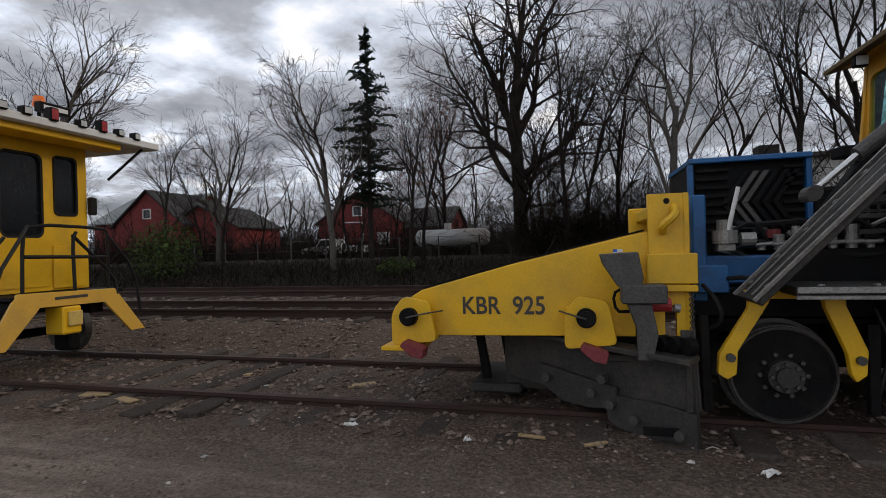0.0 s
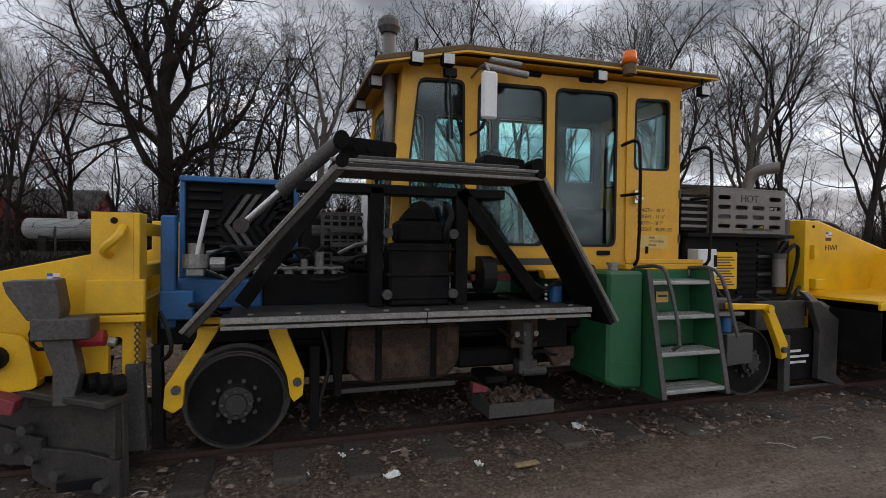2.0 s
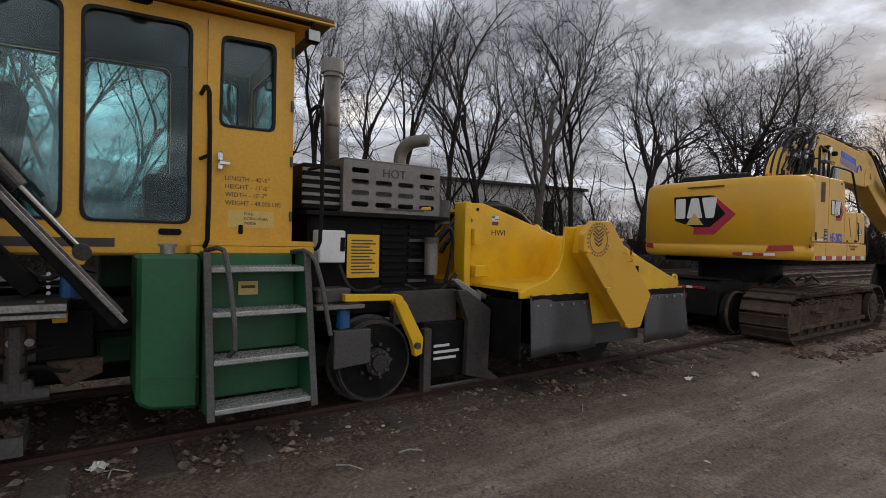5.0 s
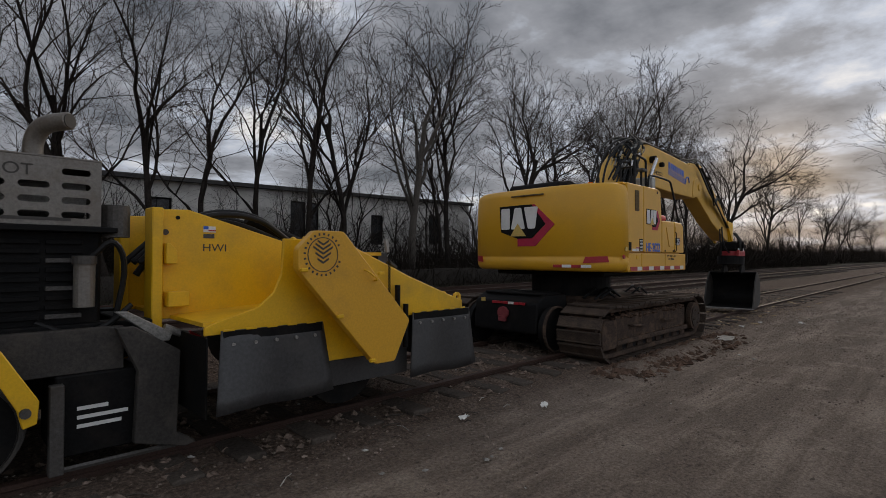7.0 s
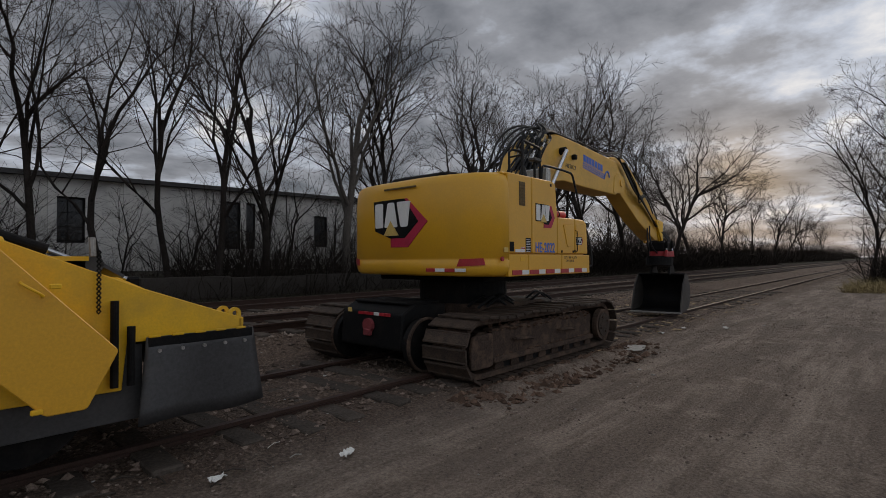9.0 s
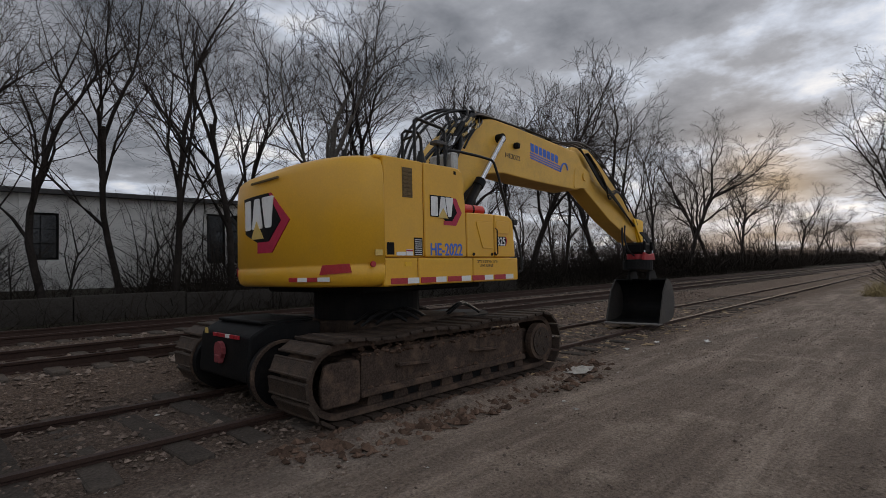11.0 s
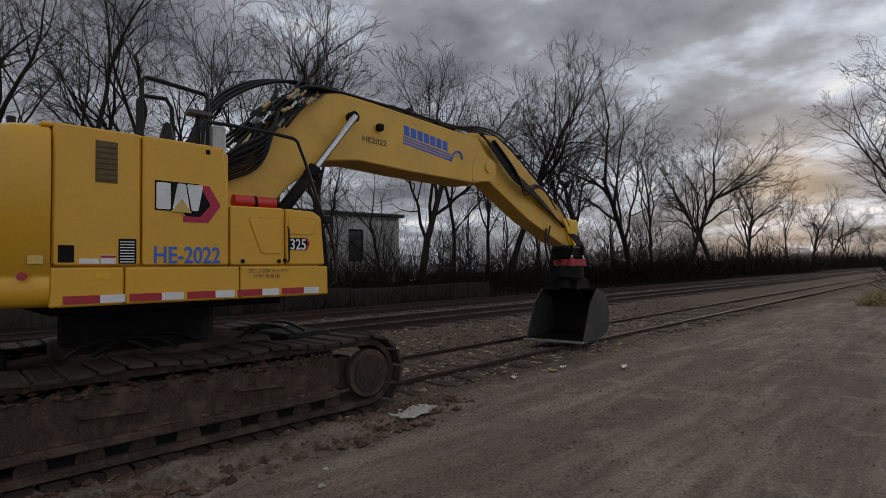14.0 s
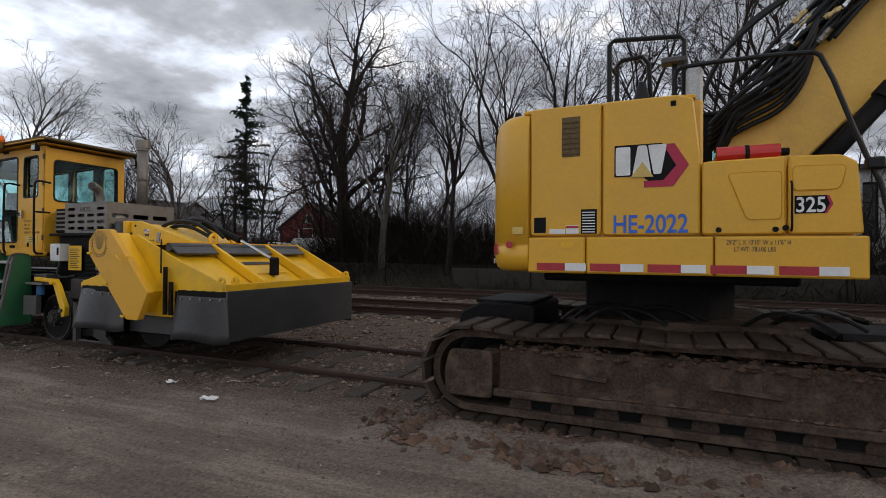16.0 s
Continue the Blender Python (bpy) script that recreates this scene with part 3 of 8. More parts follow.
# ---- bare trees ----
def tree_mesh(seed, height, trunk_r, spread=1.0, fork=0.35, kids=(7, 12, 7, 4), lean=0.05, twig=0.008, levels=4):
    """A trunk that parts into rising limbs, and the finer branches apart: two meshes of tapered swept branches."""
    rng = random.Random(seed)
    wood, fine = ([], []), ([], [])

    def branch(p, d, length, r0, level):
        segs = (7, 7, 4, 3, 1)[level]
        sides = (8, 5, 4, 3, 3)[level]
        wob = (0.08, 0.17, 0.22, 0.24, 0.2)[level]
        rise = (0.05, 0.055, 0.035, 0.02, 0.0)[level]
        V, F = wood if level < 2 else fine
        pts, rad, dirs = [p.copy()], [r0 * (1.25 if level == 0 else 1)], [d.copy()]
        for k in range(segs):
            d = (d + Vector((rng.gauss(0, wob), rng.gauss(0, wob), rng.gauss(0, wob) + rise))).normalized()
            p = p + d * (length / segs)
            pts.append(p.copy())
            t = (k + 1) / segs
            rad.append(max(twig * (0.45 if level == 4 else 0.7), r0 * (1 - (0.45 if level == 0 else 0.88) * t)))
            dirs.append(d.copy())
        base = len(V)
        for q, r, dd in zip(pts, rad, dirs):
            u = dd.orthogonal().normalized()
            w = dd.cross(u)
            for k in range(sides):
                a = 6.28319 * k / sides
                V.append(q + (u * math.cos(a) + w * math.sin(a)) * r)
        for k in range(len(pts) - 1):
            for s in range(sides):
                a, b = base + k * sides + s, base + k * sides + (s + 1) % sides
                F.append((a, b, b + sides, a + sides))
        if level >= levels:
            return
        n = kids[level]
        turn = rng.uniform(0, 6.283)
        for i in range(n):
            t = (i + 0.35 + 0.5 * rng.random()) / n
            t = fork + (1 - fork) * t if level == 0 else 0.18 + 0.82 * t
            k = min(int(t * segs), segs - 1)
            q = pts[k].lerp(pts[k + 1], t * segs - k)
            side = dirs[k].orthogonal().normalized()
            turn += 2.4 + rng.gauss(0, 0.4)
            side.rotate(Matrix.Rotation(turn, 3, dirs[k]))
            ang = (0.92 - 0.6 * t + rng.gauss(0, 0.12)) if level == 0 else rng.uniform(0.45, 0.95)
            nd = (dirs[k] * math.cos(ang * spread) + side * math.sin(ang * spread)).normalized()
            if level == 0:
                ln = height * (0.47 - 0.02 * t) * rng.uniform(0.8, 1.15)
                r = r0 * (0.38 + 0.2 * t)
            else:
                ln = length * (0.60 - 0.30 * t) * rng.uniform(0.8, 1.2) * (1.0 if level < 3 else 1.15)
                r = rad[k] * 0.55
            branch(q, nd, ln, max(twig, r), level + 1)

    branch(Vector((0, 0, -0.3)), Vector((rng.gauss(0, lean), rng.gauss(0, lean), 1)).normalized(), height * 0.55, trunk_r, 0)
    return wood, fine


TREES = {}


def make_tree(key, seed, height, r, bark="bark", label="", twigs="twig", **kw):
    wood, fine = tree_mesh(seed, height, r, **kw)
    t = thing("bare_tree", label or "leafless dark deciduous tree with fine upward twigs", "tree", group="bare trees")
    part("trunk", raw("trunk", *wood, bark, True), None, t)
    part("crown", raw("crown", *fine, twigs), None, t, "bare fine twigs")
    TREES[key] = [t, False, max(v[2] for v in fine[0])]


def plant(key, x, y, z, turn, tall):
    """A copy of a tree, scaled to that height."""
    t, used, high = TREES[key]
    s = tall / high
    if used:
        ob = copy_thing(t, pose(x, y, z, 0, 0, turn))
    else:
        ob = t
        TREES[key][1] = True
        ob.matrix_basis = pose(x, y, z, 0, 0, turn)
    ob.scale = (s, s, s)
    return ob


make_tree("big", 11, 16, 0.42, spread=1.15, fork=0.25, kids=(10, 12, 8, 4), label="large leafless spreading tree with a thick dark trunk", twig=0.010)
make_tree("a", 21, 13, 0.14, spread=0.8, fork=0.42, kids=(6, 10, 6, 4), twig=0.006)
make_tree("b", 33, 13, 0.13, spread=0.74, fork=0.44, kids=(5, 9, 6, 4), lean=0.12, twig=0.0058)
make_tree("c", 47, 12, 0.125, spread=0.82, fork=0.36, kids=(5, 9, 6, 4), lean=0.09, twig=0.0058)
make_tree("pale", 52, 10, 0.15, "pale", "leafless tree with pale grey bark", spread=0.85, fork=0.35, kids=(6, 9, 6, 4), lean=0.06, twig=0.007)
make_tree("round", 68, 14, 0.2, spread=0.92, fork=0.36, kids=(7, 10, 6, 4), label="broad leafless tree with a rounded twiggy crown", twig=0.009)
make_tree("scrub", 75, 6, 0.06, spread=1.1, fork=0.1, levels=3, kids=(7, 7, 5), label="thin leafless scrub tree on the embankment", twig=0.006)
make_tree("bud", 91, 11, 0.14, spread=0.95, fork=0.3, kids=(7, 11, 7, 4), label="tree with reddish budding twigs", twigs="redtwig", twig=0.010)

PLANTED = (
    ("pale", -26.5, 15.5, 0.3, 20, 14.5), ("pale", -20, 19, 0.5, 120, 9), ("c", -16.8, 15.5, 0.3, 10, 8.6), ("pale", -11.0, 14.6, 0.2, 200, 9.6),
    ("c", -22, 20, 0.5, 210, 8), ("big", -4.1, 20.5, 0.4, 40, 18), ("b", -7.6, 16, 0.3, 80, 9), ("a", -9.2, 19, 0.5, 10, 10), ("bud", -9.0, 25, 0.5, 30, 11),
    ("pale", 1.6, 15, 0.3, 75, 11), ("b", 2.8, 16.5, 0.3, 150, 11), ("a", 5.2, 14.2, 0.2, 30, 11.5), ("c", 7.0, 15.4, 0.3, 260, 12.5),
    ("b", 8.6, 14, 0.2, 300, 12.5), ("a", 10.0, 15, 0.3, 170, 12.5), ("c", 11.6, 13.8, 0.2, 40, 12), ("b", 13.6, 14.5, 0.2, 20, 12.5),
    ("a", 15.0, 13.8, 0.2, 280, 13), ("c", 17.2, 14.6, 0.2, 120, 14.5), ("pale", 21.6, 15, 0.3, 330, 14), ("a", 23.4, 14.2, 0.2, 60, 15.5),
    ("round", 29.2, 14.5, 0.2, 90, 15.5), ("b", 33.0, 15.5, 0.3, 190, 16), ("round", 36.5, 14.5, 0.2, 0, 15.5), ("c", 42, 15, 0.3, 230, 15.5),
    ("round", 47, 15, 0.3, 140, 17.5), ("round", 55, 15, 0.3, 250, 18.5), ("a", 61, 16, 0.3, 20, 17), ("round", 67, 15, 0.3, 45, 19), ("round", 76, 15, 0.3, 170, 18.5),
    ("round", 88, 15, 0.3, 80, 17), ("b", 97, 16, 0.3, 300, 16), ("b", 112, 15, 0.3, 320, 16), ("round", 128, 15, 0.3, 300, 16), ("round", 150, 16, 0.3, 20, 16), ("round", 185, 16, 0.3, 220, 17), ("round", 235, 16, 0.3, 120, 17), ("b", -34, 22, 0.5, 100, 10), ("c", -40, 26, 0.5, 10, 11), ("a", -31, 27, 0.5, 10, 12),
    ("round", 43.5, -3.9, 0, 20, 13.8), ("c", 46.5, -3.0, 0, 120, 12), ("b", 42, -5.4, 0, 50, 12), ("a", 50, -5.6, 0, 70, 15), ("c", 55, -6, 0, 10, 13), ("round", 62, -5.6, 0, 110, 14), ("round", 84, -6.5, 0, 10, 14),
    ("a", -1.8, 17, 0.4, 230, 11.5), ("c", -0.6, 18.5, 0.4, 20, 12), ("c", 25.5, 17, 0.4, 100, 13), ("b", 18.9, 17.5, 0.4, 40, 13), ("a", 39, 18, 0.4, 15, 15), ("a", 0.2, 20, 0.5, 300, 12), ("b", -13.2, 21, 0.5, 60, 9))
for row in PLANTED:
    plant(*row)
rng = random.Random(5)
for k in range(44):
    plant("scrub", -24 + k * 1.9 + rng.uniform(-0.8, 0.8), 13.3 + rng.uniform(-0.3, 2.2), 0.1, rng.uniform(0, 360), rng.uniform(2.4, 4.8) if k > 12 else rng.uniform(1.8, 2.8))
for k in range(34):
    plant("scrub", 20 + k * 1.9 + rng.uniform(-0.8, 0.8), 16.5 + rng.uniform(-0.5, 4), 0.3, rng.uniform(0, 360), rng.uniform(5, 9))
for k in range(14):
    plant("scrub", -27 + k * 1.9 + rng.uniform(-0.8, 0.8), 26.5 + rng.uniform(-0.5, 2), 0.3, rng.uniform(0, 360), rng.uniform(5, 9))
for k in range(9):
    plant("scrub", 41.5 + k * 2.2 + rng.uniform(-0.8, 0.8), -3.4 - rng.uniform(0, 2), 0.0, rng.uniform(0, 360), rng.uniform(3, 7))


def conifer(x, y, h):
    t = thing("conifer_tree", "tall narrow dark green conifer with drooping boughs", "tree", (x, y, 0.4))
    part("trunk", cyl((x, y, 0.2), (x, y, h), 0.16, 8, 0.02), "bark", t)
    r = np.random.default_rng(8)
    V, F = [], []
    for tier in range(38):
        u = (tier + r.random()) / 38
        z0 = 3.6 + (h - 3.8) * u
        for bough in range(4):
            a = r.uniform(0, 6.283)
            reach = (2.1 * (1 - u) ** 0.75 + 0.12) * r.uniform(0.25, 1.2)
            n = int(5 + reach * 11)
            for i in range(n):
                f = (i + 1) / n
                d = reach * f
                c = Vector((x + math.cos(a) * d, y + math.sin(a) * d, z0 + 0.22 * d - 0.16 * d * f + 0.05 * r.normal()))
                s = (0.06 + 0.08 * r.random()) * (1.15 - 0.4 * f)
                b_ = a + r.normal(0, 0.8)
                e1 = Vector((math.cos(b_), math.sin(b_), -0.25 + 0.5 * r.normal())) * s * 1.7
                e2 = Vector((-math.sin(b_), math.cos(b_), 0.3 * r.normal())) * s * 0.4
                n_ = Vector((0, 0, 0.04))
                b = len(V)
                V += [c - e1, c + e2 + n_, c + e1, c - e2 - n_, c - n_ * 2]
                F += [(b, b + 1, b + 2), (b, b + 2, b + 3), (b, b + 4, b + 2)]
    part("crown", raw("crown", V, F, "needle"), None, t, "dark green needle boughs")


conifer(-11.8, 20.5, 13.2)


def thicket(name, n, x0, x1, y0, y1, h0, h1, material, label, seed, r=0.006):
    """A tangle of thin arching stems in one mesh."""
    g = np.random.default_rng(seed)
    V, F = [], []
    for k in range(n):
        x, y = g.uniform(x0, x1), g.uniform(y0, y1)
        p = Vector((x, y, float(ground_height(x, y)) - 0.05))
        d = Vector((g.normal(0, 0.35), g.normal(0, 0.35), 1)).normalized()
        h = g.uniform(h0, h1)
        rr = r * g.uniform(0.6, 1.6)
        b = len(V)
        for s in range(4):
            for a in (0, 2.1, 4.2):
                V.append(p + Vector((math.cos(a), math.sin(a), 0)) * rr * (1 - s * 0.25))
            d = (d + Vector((g.normal(0, 0.6), g.normal(0, 0.6), -0.3))).normalized()
            p = p + d * h / 3
        for s in range(3):
            for a in range(3):
                i, j = b + s * 3 + a, b + s * 3 + (a + 1) % 3
                F.append((i, j, j + 3, i + 3))
    return solo(name, raw(name, V, F, material), None, label, "brush", "stuff")


thicket("brush", 7000, -30, 2, 12.0, 15.5, 0.5, 1.5, "brush", "low leafless brown brush along the embankment", 26, 0.010)
thicket("brush", 2200, 2, 10.5, 16.0, 22.5, 2.0, 6.5, "brush", "dark tangled brush between bare trunks", 31, 0.016)
thicket("brush", 9000, 2, 70, 12.0, 16.5, 0.6, 3.0, "brush", "dense leafless brown brush along the embankment", 21, 0.007)
thicket("brush", 3200, -4.0, 3.5, 17.0, 22.5, 2.5, 8.5, "brush", "dark tangled brush round the foot of the large tree", 27, 0.016)
thicket("brush", 4500, 16, 125, 17.0, 25.0, 3.0, 7.5, "brush", "tall dark undergrowth behind the hedge", 28, 0.022)
thicket("brush", 5000, -42, 6, 36.0, 44.0, 3.0, 8.0, "brush", "dark tangled undergrowth behind the houses", 24, 0.03)
thicket("brush", 8500, 14, 120, 12.4, 16.0, 1.4, 4.2, "brush", "dark leafless hedge beside the main line", 25, 0.012)
thicket("brush", 3000, -36, -5, 23.5, 29.0, 1.2, 3.6, "brush", "dark tangled brush in front of the red houses", 35, 0.02)
thicket("brush", 2500, -75, -24, 22.0, 34.0, 2.5, 7.0, "brush", "dark brush behind the parked machine", 29, 0.03)
thicket("brush", 5000, 45, 260, 13.0, 18.5, 2.5, 7.5, "brush", "distant leafless brush beside the line", 22, 0.03)
thicket("brush", 1900, 41.5, 66, -9.0, -3.0, 1.2, 4.2, "brush", "dark brush under the roadside trees", 33, 0.022)
thicket("dry_grass", 1500, 35.5, 40.5, -4.2, -2.5, 0.4, 0.95, "grass", "pale dry grass clump beside the road", 23, 0.012)


def leafy(name, x, y, z, rx, rz, n, label, seed):
    g = np.random.default_rng(seed)
    V, F = [], []
    for k in range(n):
        v = g.normal(0, 1, 3)
        v /= np.linalg.norm(v)
        v *= g.random() ** 0.4
        c = Vector((x + v[0] * rx, y + v[1] * rx * 0.7, z + v[2] * rz))
        a, b = Vector(g.normal(0, 0.045, 3)), Vector(g.normal(0, 0.03, 3))
        i = len(V)
        V += [c - a, c + b, c + a, c - b]
        F.append((i, i + 1, i + 2, i + 3))
    t = thing(name, label, "shrub", (x, y, 0.1))
    part("foliage", raw("foliage", V, F, "leaf"), None, t)
    part("stem", tube([(x, y, 0.0), (x + 0.05, y, z * 0.6), (x - 0.1, y, z)], 0.03, 5), "bark", t)


leafy("green_shrub", -18.2, 13.6, 1.6, 1.6, 1.35, 1900, "shrub with fresh green spring leaves", 1)
leafy("green_shrub", -8.0, 13.8, 0.7, 0.8, 0.5, 500, "low shrub with fresh green leaves", 2)


# ---- buildings beyond the line ----
def gable_house(name, label, x0, x1, y0, y1, eave, ridge, along="y", wall="brickred", openings=(), roof="shingle"):
    """A boarded barn; the ridge runs along the given axis, openings sit in the -y wall: (x0, x1, z0, z1, material)."""
    h = thing(name, label, "house", ((x0 + x1) / 2, (y0 + y1) / 2, 0.4))
    mx, my = (x0 + x1) / 2, (y0 + y1) / 2
    holes = [[(a, c), (b, c), (b, d), (a, d)] for a, b, c, d, _ in openings]
    if along == "y":
        gab = [(x0, 0.2), (x1, 0.2), (x1, eave), (mx, ridge), (x0, eave)]
        part("wall", pierced(gab, holes, y0, y0 + 0.15), wall, h)
        part("wall", pierced(gab, [], y1 - 0.15, y1), wall, h)
        for a in (x0, x1 - 0.15):
            part("wall", box(a, a + 0.15, y0 + 0.15, y1 - 0.15, 0.2, eave, 0), wall, h)
        for sgn, e in ((-1, x0), (1, x1)):
            o = 0.3 * sgn
            dz = (ridge - eave) / abs(mx - e) * 0.3
            part("roof", prism([(e + o, eave - dz), (mx, ridge), (mx, ridge + 0.12), (e + o, eave - dz + 0.12)], y0 - 0.3, y1 + 0.3, "y", 0), roof, h)
    else:
        part("wall", pierced([(x0, 0.2), (x1, 0.2), (x1, eave), (x0, eave)], holes, y0, y0 + 0.15), wall, h)
        gab = [(y0 + 0.15, 0.2), (y1, 0.2), (y1, eave), (my, ridge), (y0 + 0.15, eave)]
        for a in (x0, x1 - 0.15):
            part("wall", pierced(gab, [], a, a + 0.15, "x"), wall, h)
        for sgn, e in ((-1, y0), (1, y1)):
            dz = (ridge - eave) / abs(my - e) * 0.3
            part("roof", prism([(e + 0.3 * sgn, eave - dz), (my, ridge), (my, ridge + 0.12), (e + 0.3 * sgn, eave - dz + 0.12)], x0 - 0.3, x1 + 0.3, "x", 0), roof, h)
    for a, b, c, d, mt in openings:
        w = part("window", pierced([(a, c), (b, c), (b, d), (a, d)], [[(a + 0.08, c + 0.08), (b - 0.08, c + 0.08), (b - 0.08, d - 0.08), (a + 0.08, d - 0.08)]], y0 - 0.03, y0 + 0.1), "white", h)
        part("pane", box(a + 0.08, b - 0.08, y0 + 0.04, y0 + 0.07, c + 0.08, d - 0.08, 0), mt, w)
    return h


gable_house("barn", "red boarded barn with a grey roof and tall door", -24.3, -16.5, 38, 48, 4.0, 6.6, "y", openings=((-20.9, -20.0, 4.5, 5.4, "darkpane"), (-21.8, -19.9, 1.0, 4.0, "brickred"), (-18.6, -17.4, 1.9, 3.0, "white")))
gable_house("barn", "low red barn wing with a grey roof", -16.4, -12.4, 39, 46, 3.4, 5.2, "x")
gable_house("house", "red house with a pale grey gabled roof", -42, -34, 31, 40, 4.4, 6.9, "x", roof="sheetmetal")
gable_house("house", "small red gabled house with a white trimmed gable", -37.5, -31, 29, 36, 4.0, 6.6, "y", openings=((-34.8, -34.0, 4.4, 5.2, "darkpane"),))
gable_house("house", "small red house with a low gable", -33.5, -27, 30, 36, 3.6, 5.3, "y")


def warehouse():
    x0, x1, y0, y1, top = 6.5, 36.8, 25, 38, 5.85
    h = thing("warehouse", "long white stained masonry warehouse with a flat roof and dark windows", "building", (20, 30, 0.4))
    wins = [(12.2, 13.6, 2.4, 4.6), (20.4, 22.4, 2.2, 5.0), (26.6, 27.9, 2.4, 4.5), (32.2, 33.5, 2.5, 4.8)]
    part("wall", pierced([(x0, 0), (x1, 0), (x1, top), (x0, top - 0.5)], [[(a, c), (b, c), (b, d), (a, d)] for a, b, c, d in wins], y0, y0 + 0.3), "render", h)
    part("wall", box(x1 - 0.3, x1, y0 + 0.3, y1, 0, top, 0), "render", h)
    part("wall", box(x0, x0 + 0.3, y0 + 0.3, y1, 0, top - 0.5, 0), "render", h)
    part("roof", prism([(x0 - 0.3, top - 0.5), (x1 + 0.3, top), (x1 + 0.3, top + 0.22), (x0 - 0.3, top - 0.28)], y0 - 0.35, y1, "y", 0), "shingle", h)
    for a, b, c, d in wins:
        w = part("window", ring_frame([(a, c), (b, c), (b, d), (a, d)], 0.07, y0 + 0.1, y0 + 0.18), "black", h)
        part("sash_backing", box(a, b, y0 + 0.16, y0 + 0.2, c, d, 0), "black", w)
        nx, nz = 2, 3
        for i in range(nx):
            for j in range(nz):
                p, q = a + 0.08 + (b - a - 0.16) * i / nx, c + 0.08 + (d - c - 0.16) * j / nz
                part("pane", box(p + 0.02, p + (b - a - 0.16) / nx - 0.02, y0 + 0.12, y0 + 0.14, q + 0.02, q + (d - c - 0.16) / nz - 0.02, 0), "darkpane", w)
    for k in range(9):
        x = 9 + k * 3.1
        part("pilaster", box(x, x + 0.35, y0 - 0.1, y0, 0, top - 0.35, 0.01), "render", h)
    part("chimney", box(8.1, 9.1, 27, 28, 5.4, 6.5, 0.02), "concrete", h)


warehouse()
scatter_stones("rubble", 700, 22, 37, 20.5, 24.3, 0.06, 0.34, "chip", "pale heap of broken rubble beside the warehouse", 41, 0.6)


def yard_loader(x, y, z):
    t = thing("yard_loader", "small orange-yellow loader parked in the far yard", "loader", (x, y, z))
    part("body", prism([(x, z + 0.5), (x + 1.5, z + 0.5), (x + 1.5, z + 1.1), (x + 0.9, z + 1.2), (x, z + 1.05)], y, y + 1.1, "y", 0.04), "arm", t)
    part("cab", prism([(x + 0.75, z + 1.1), (x + 1.45, z + 1.1), (x + 1.4, z + 1.9), (x + 0.85, z + 1.9)], y + 0.1, y + 1.0, "y", 0.04), "black", t)
    part("lift_arm", tube([(x + 0.5, y - 0.05, z + 1.15), (x - 0.5, y - 0.05, z + 1.45), (x - 1.0, y - 0.05, z + 0.8)], 0.08, 6, None, 1), "arm", t)
    part("bucket", prism([(x - 1.35, z + 0.3), (x - 0.85, z + 0.3), (x - 0.8, z + 0.85), (x - 1.0, z + 0.9)], y - 0.1, y + 1.2, "y", 0.02), "steel", t)
    for wx in (x + 0.3, x + 1.2):
        for wy in (y - 0.12, y + 1.0):
            part("wheel", cyl((wx, wy, z + 0.36), (wx, wy + 0.22, z + 0.36), 0.36, 16), "hose", t)


yard_loader(3.6, 24.0, 0.98)

wall = thing("retaining_wall", "low dark weathered concrete wall along the embankment", "wall", (16, 13.0, 0), kind="structure")
for k in range(9):
    part("panel", box(6 + k * 3.0, 8.97 + k * 3.0, 12.75, 12.95, -0.1, 0.95 + 0.03 * (k % 3), 0.02), "concrete", wall)


def gas_tank():
    t = thing("gas_tank", "long horizontal dull white steel storage tank on saddles", "tank", (-8.2, 23.3, 0.4))
    bm = cyl((-10.0, 23.3, 2.02), (-6.3, 23.3, 2.02), 0.46, 24)
    for a, s in ((-10.0, -1), (-6.3, 1)):
        bmesh.ops.create_uvsphere(bm, u_segments=20, v_segments=10, radius=0.46, matrix=Matrix.Translation((a, 23.3, 2.02)) @ Matrix.Diagonal((0.55, 1, 1, 1)))
    part("shell", bm, "tankwhite", t, smooth=True)
    for x in (-9.4, -6.9):
        part("saddle", box(x - 0.15, x + 0.15, 22.9, 23.7, 0.3, 1.7, 0.01), "concrete", t)
    part("valve_cover", cyl((-8.4, 23.3, 2.45), (-8.4, 23.3, 2.8), 0.2, 14), "tankwhite", t)


gas_tank()


def pickup(x, y, label, body="white"):
    c = thing("pickup_truck", label, "truck", (x, y, 0.6))
    z = 0.75
    part("body", prism([(x, z + 0.45), (x + 0.05, z + 0.95), (x + 1.2, z + 1.05), (x + 1.75, z + 1.7), (x + 3.0, z + 1.7), (x + 3.25, z + 1.1), (x + 5.2, z + 1.1), (x + 5.2, z + 0.45)], y, y + 1.8, "y", 0.05), body, c)
    part("window", prism([(x + 1.4, z + 1.1), (x + 1.85, z + 1.6), (x + 2.9, z + 1.6), (x + 3.1, z + 1.1)], y - 0.01, y + 1.81, "y", 0), "darkpane", c)
    for wx in (x + 0.95, x + 4.2):
        for wy in (y - 0.02, y + 1.6):
            w = part("wheel", cyl((wx, wy, z + 0.38), (wx, wy + 0.22, z + 0.38), 0.38, 18), "hose", c)
            part("rim", cyl((wx, wy - 0.01, z + 0.38), (wx, wy + 0.23, z + 0.38), 0.2, 12), "edge", w)


pickup(-1.6, 25.5, "white pickup truck parked behind the embankment")
pickup(-23.5, 33.5, "white pickup truck parked beside the red barn")


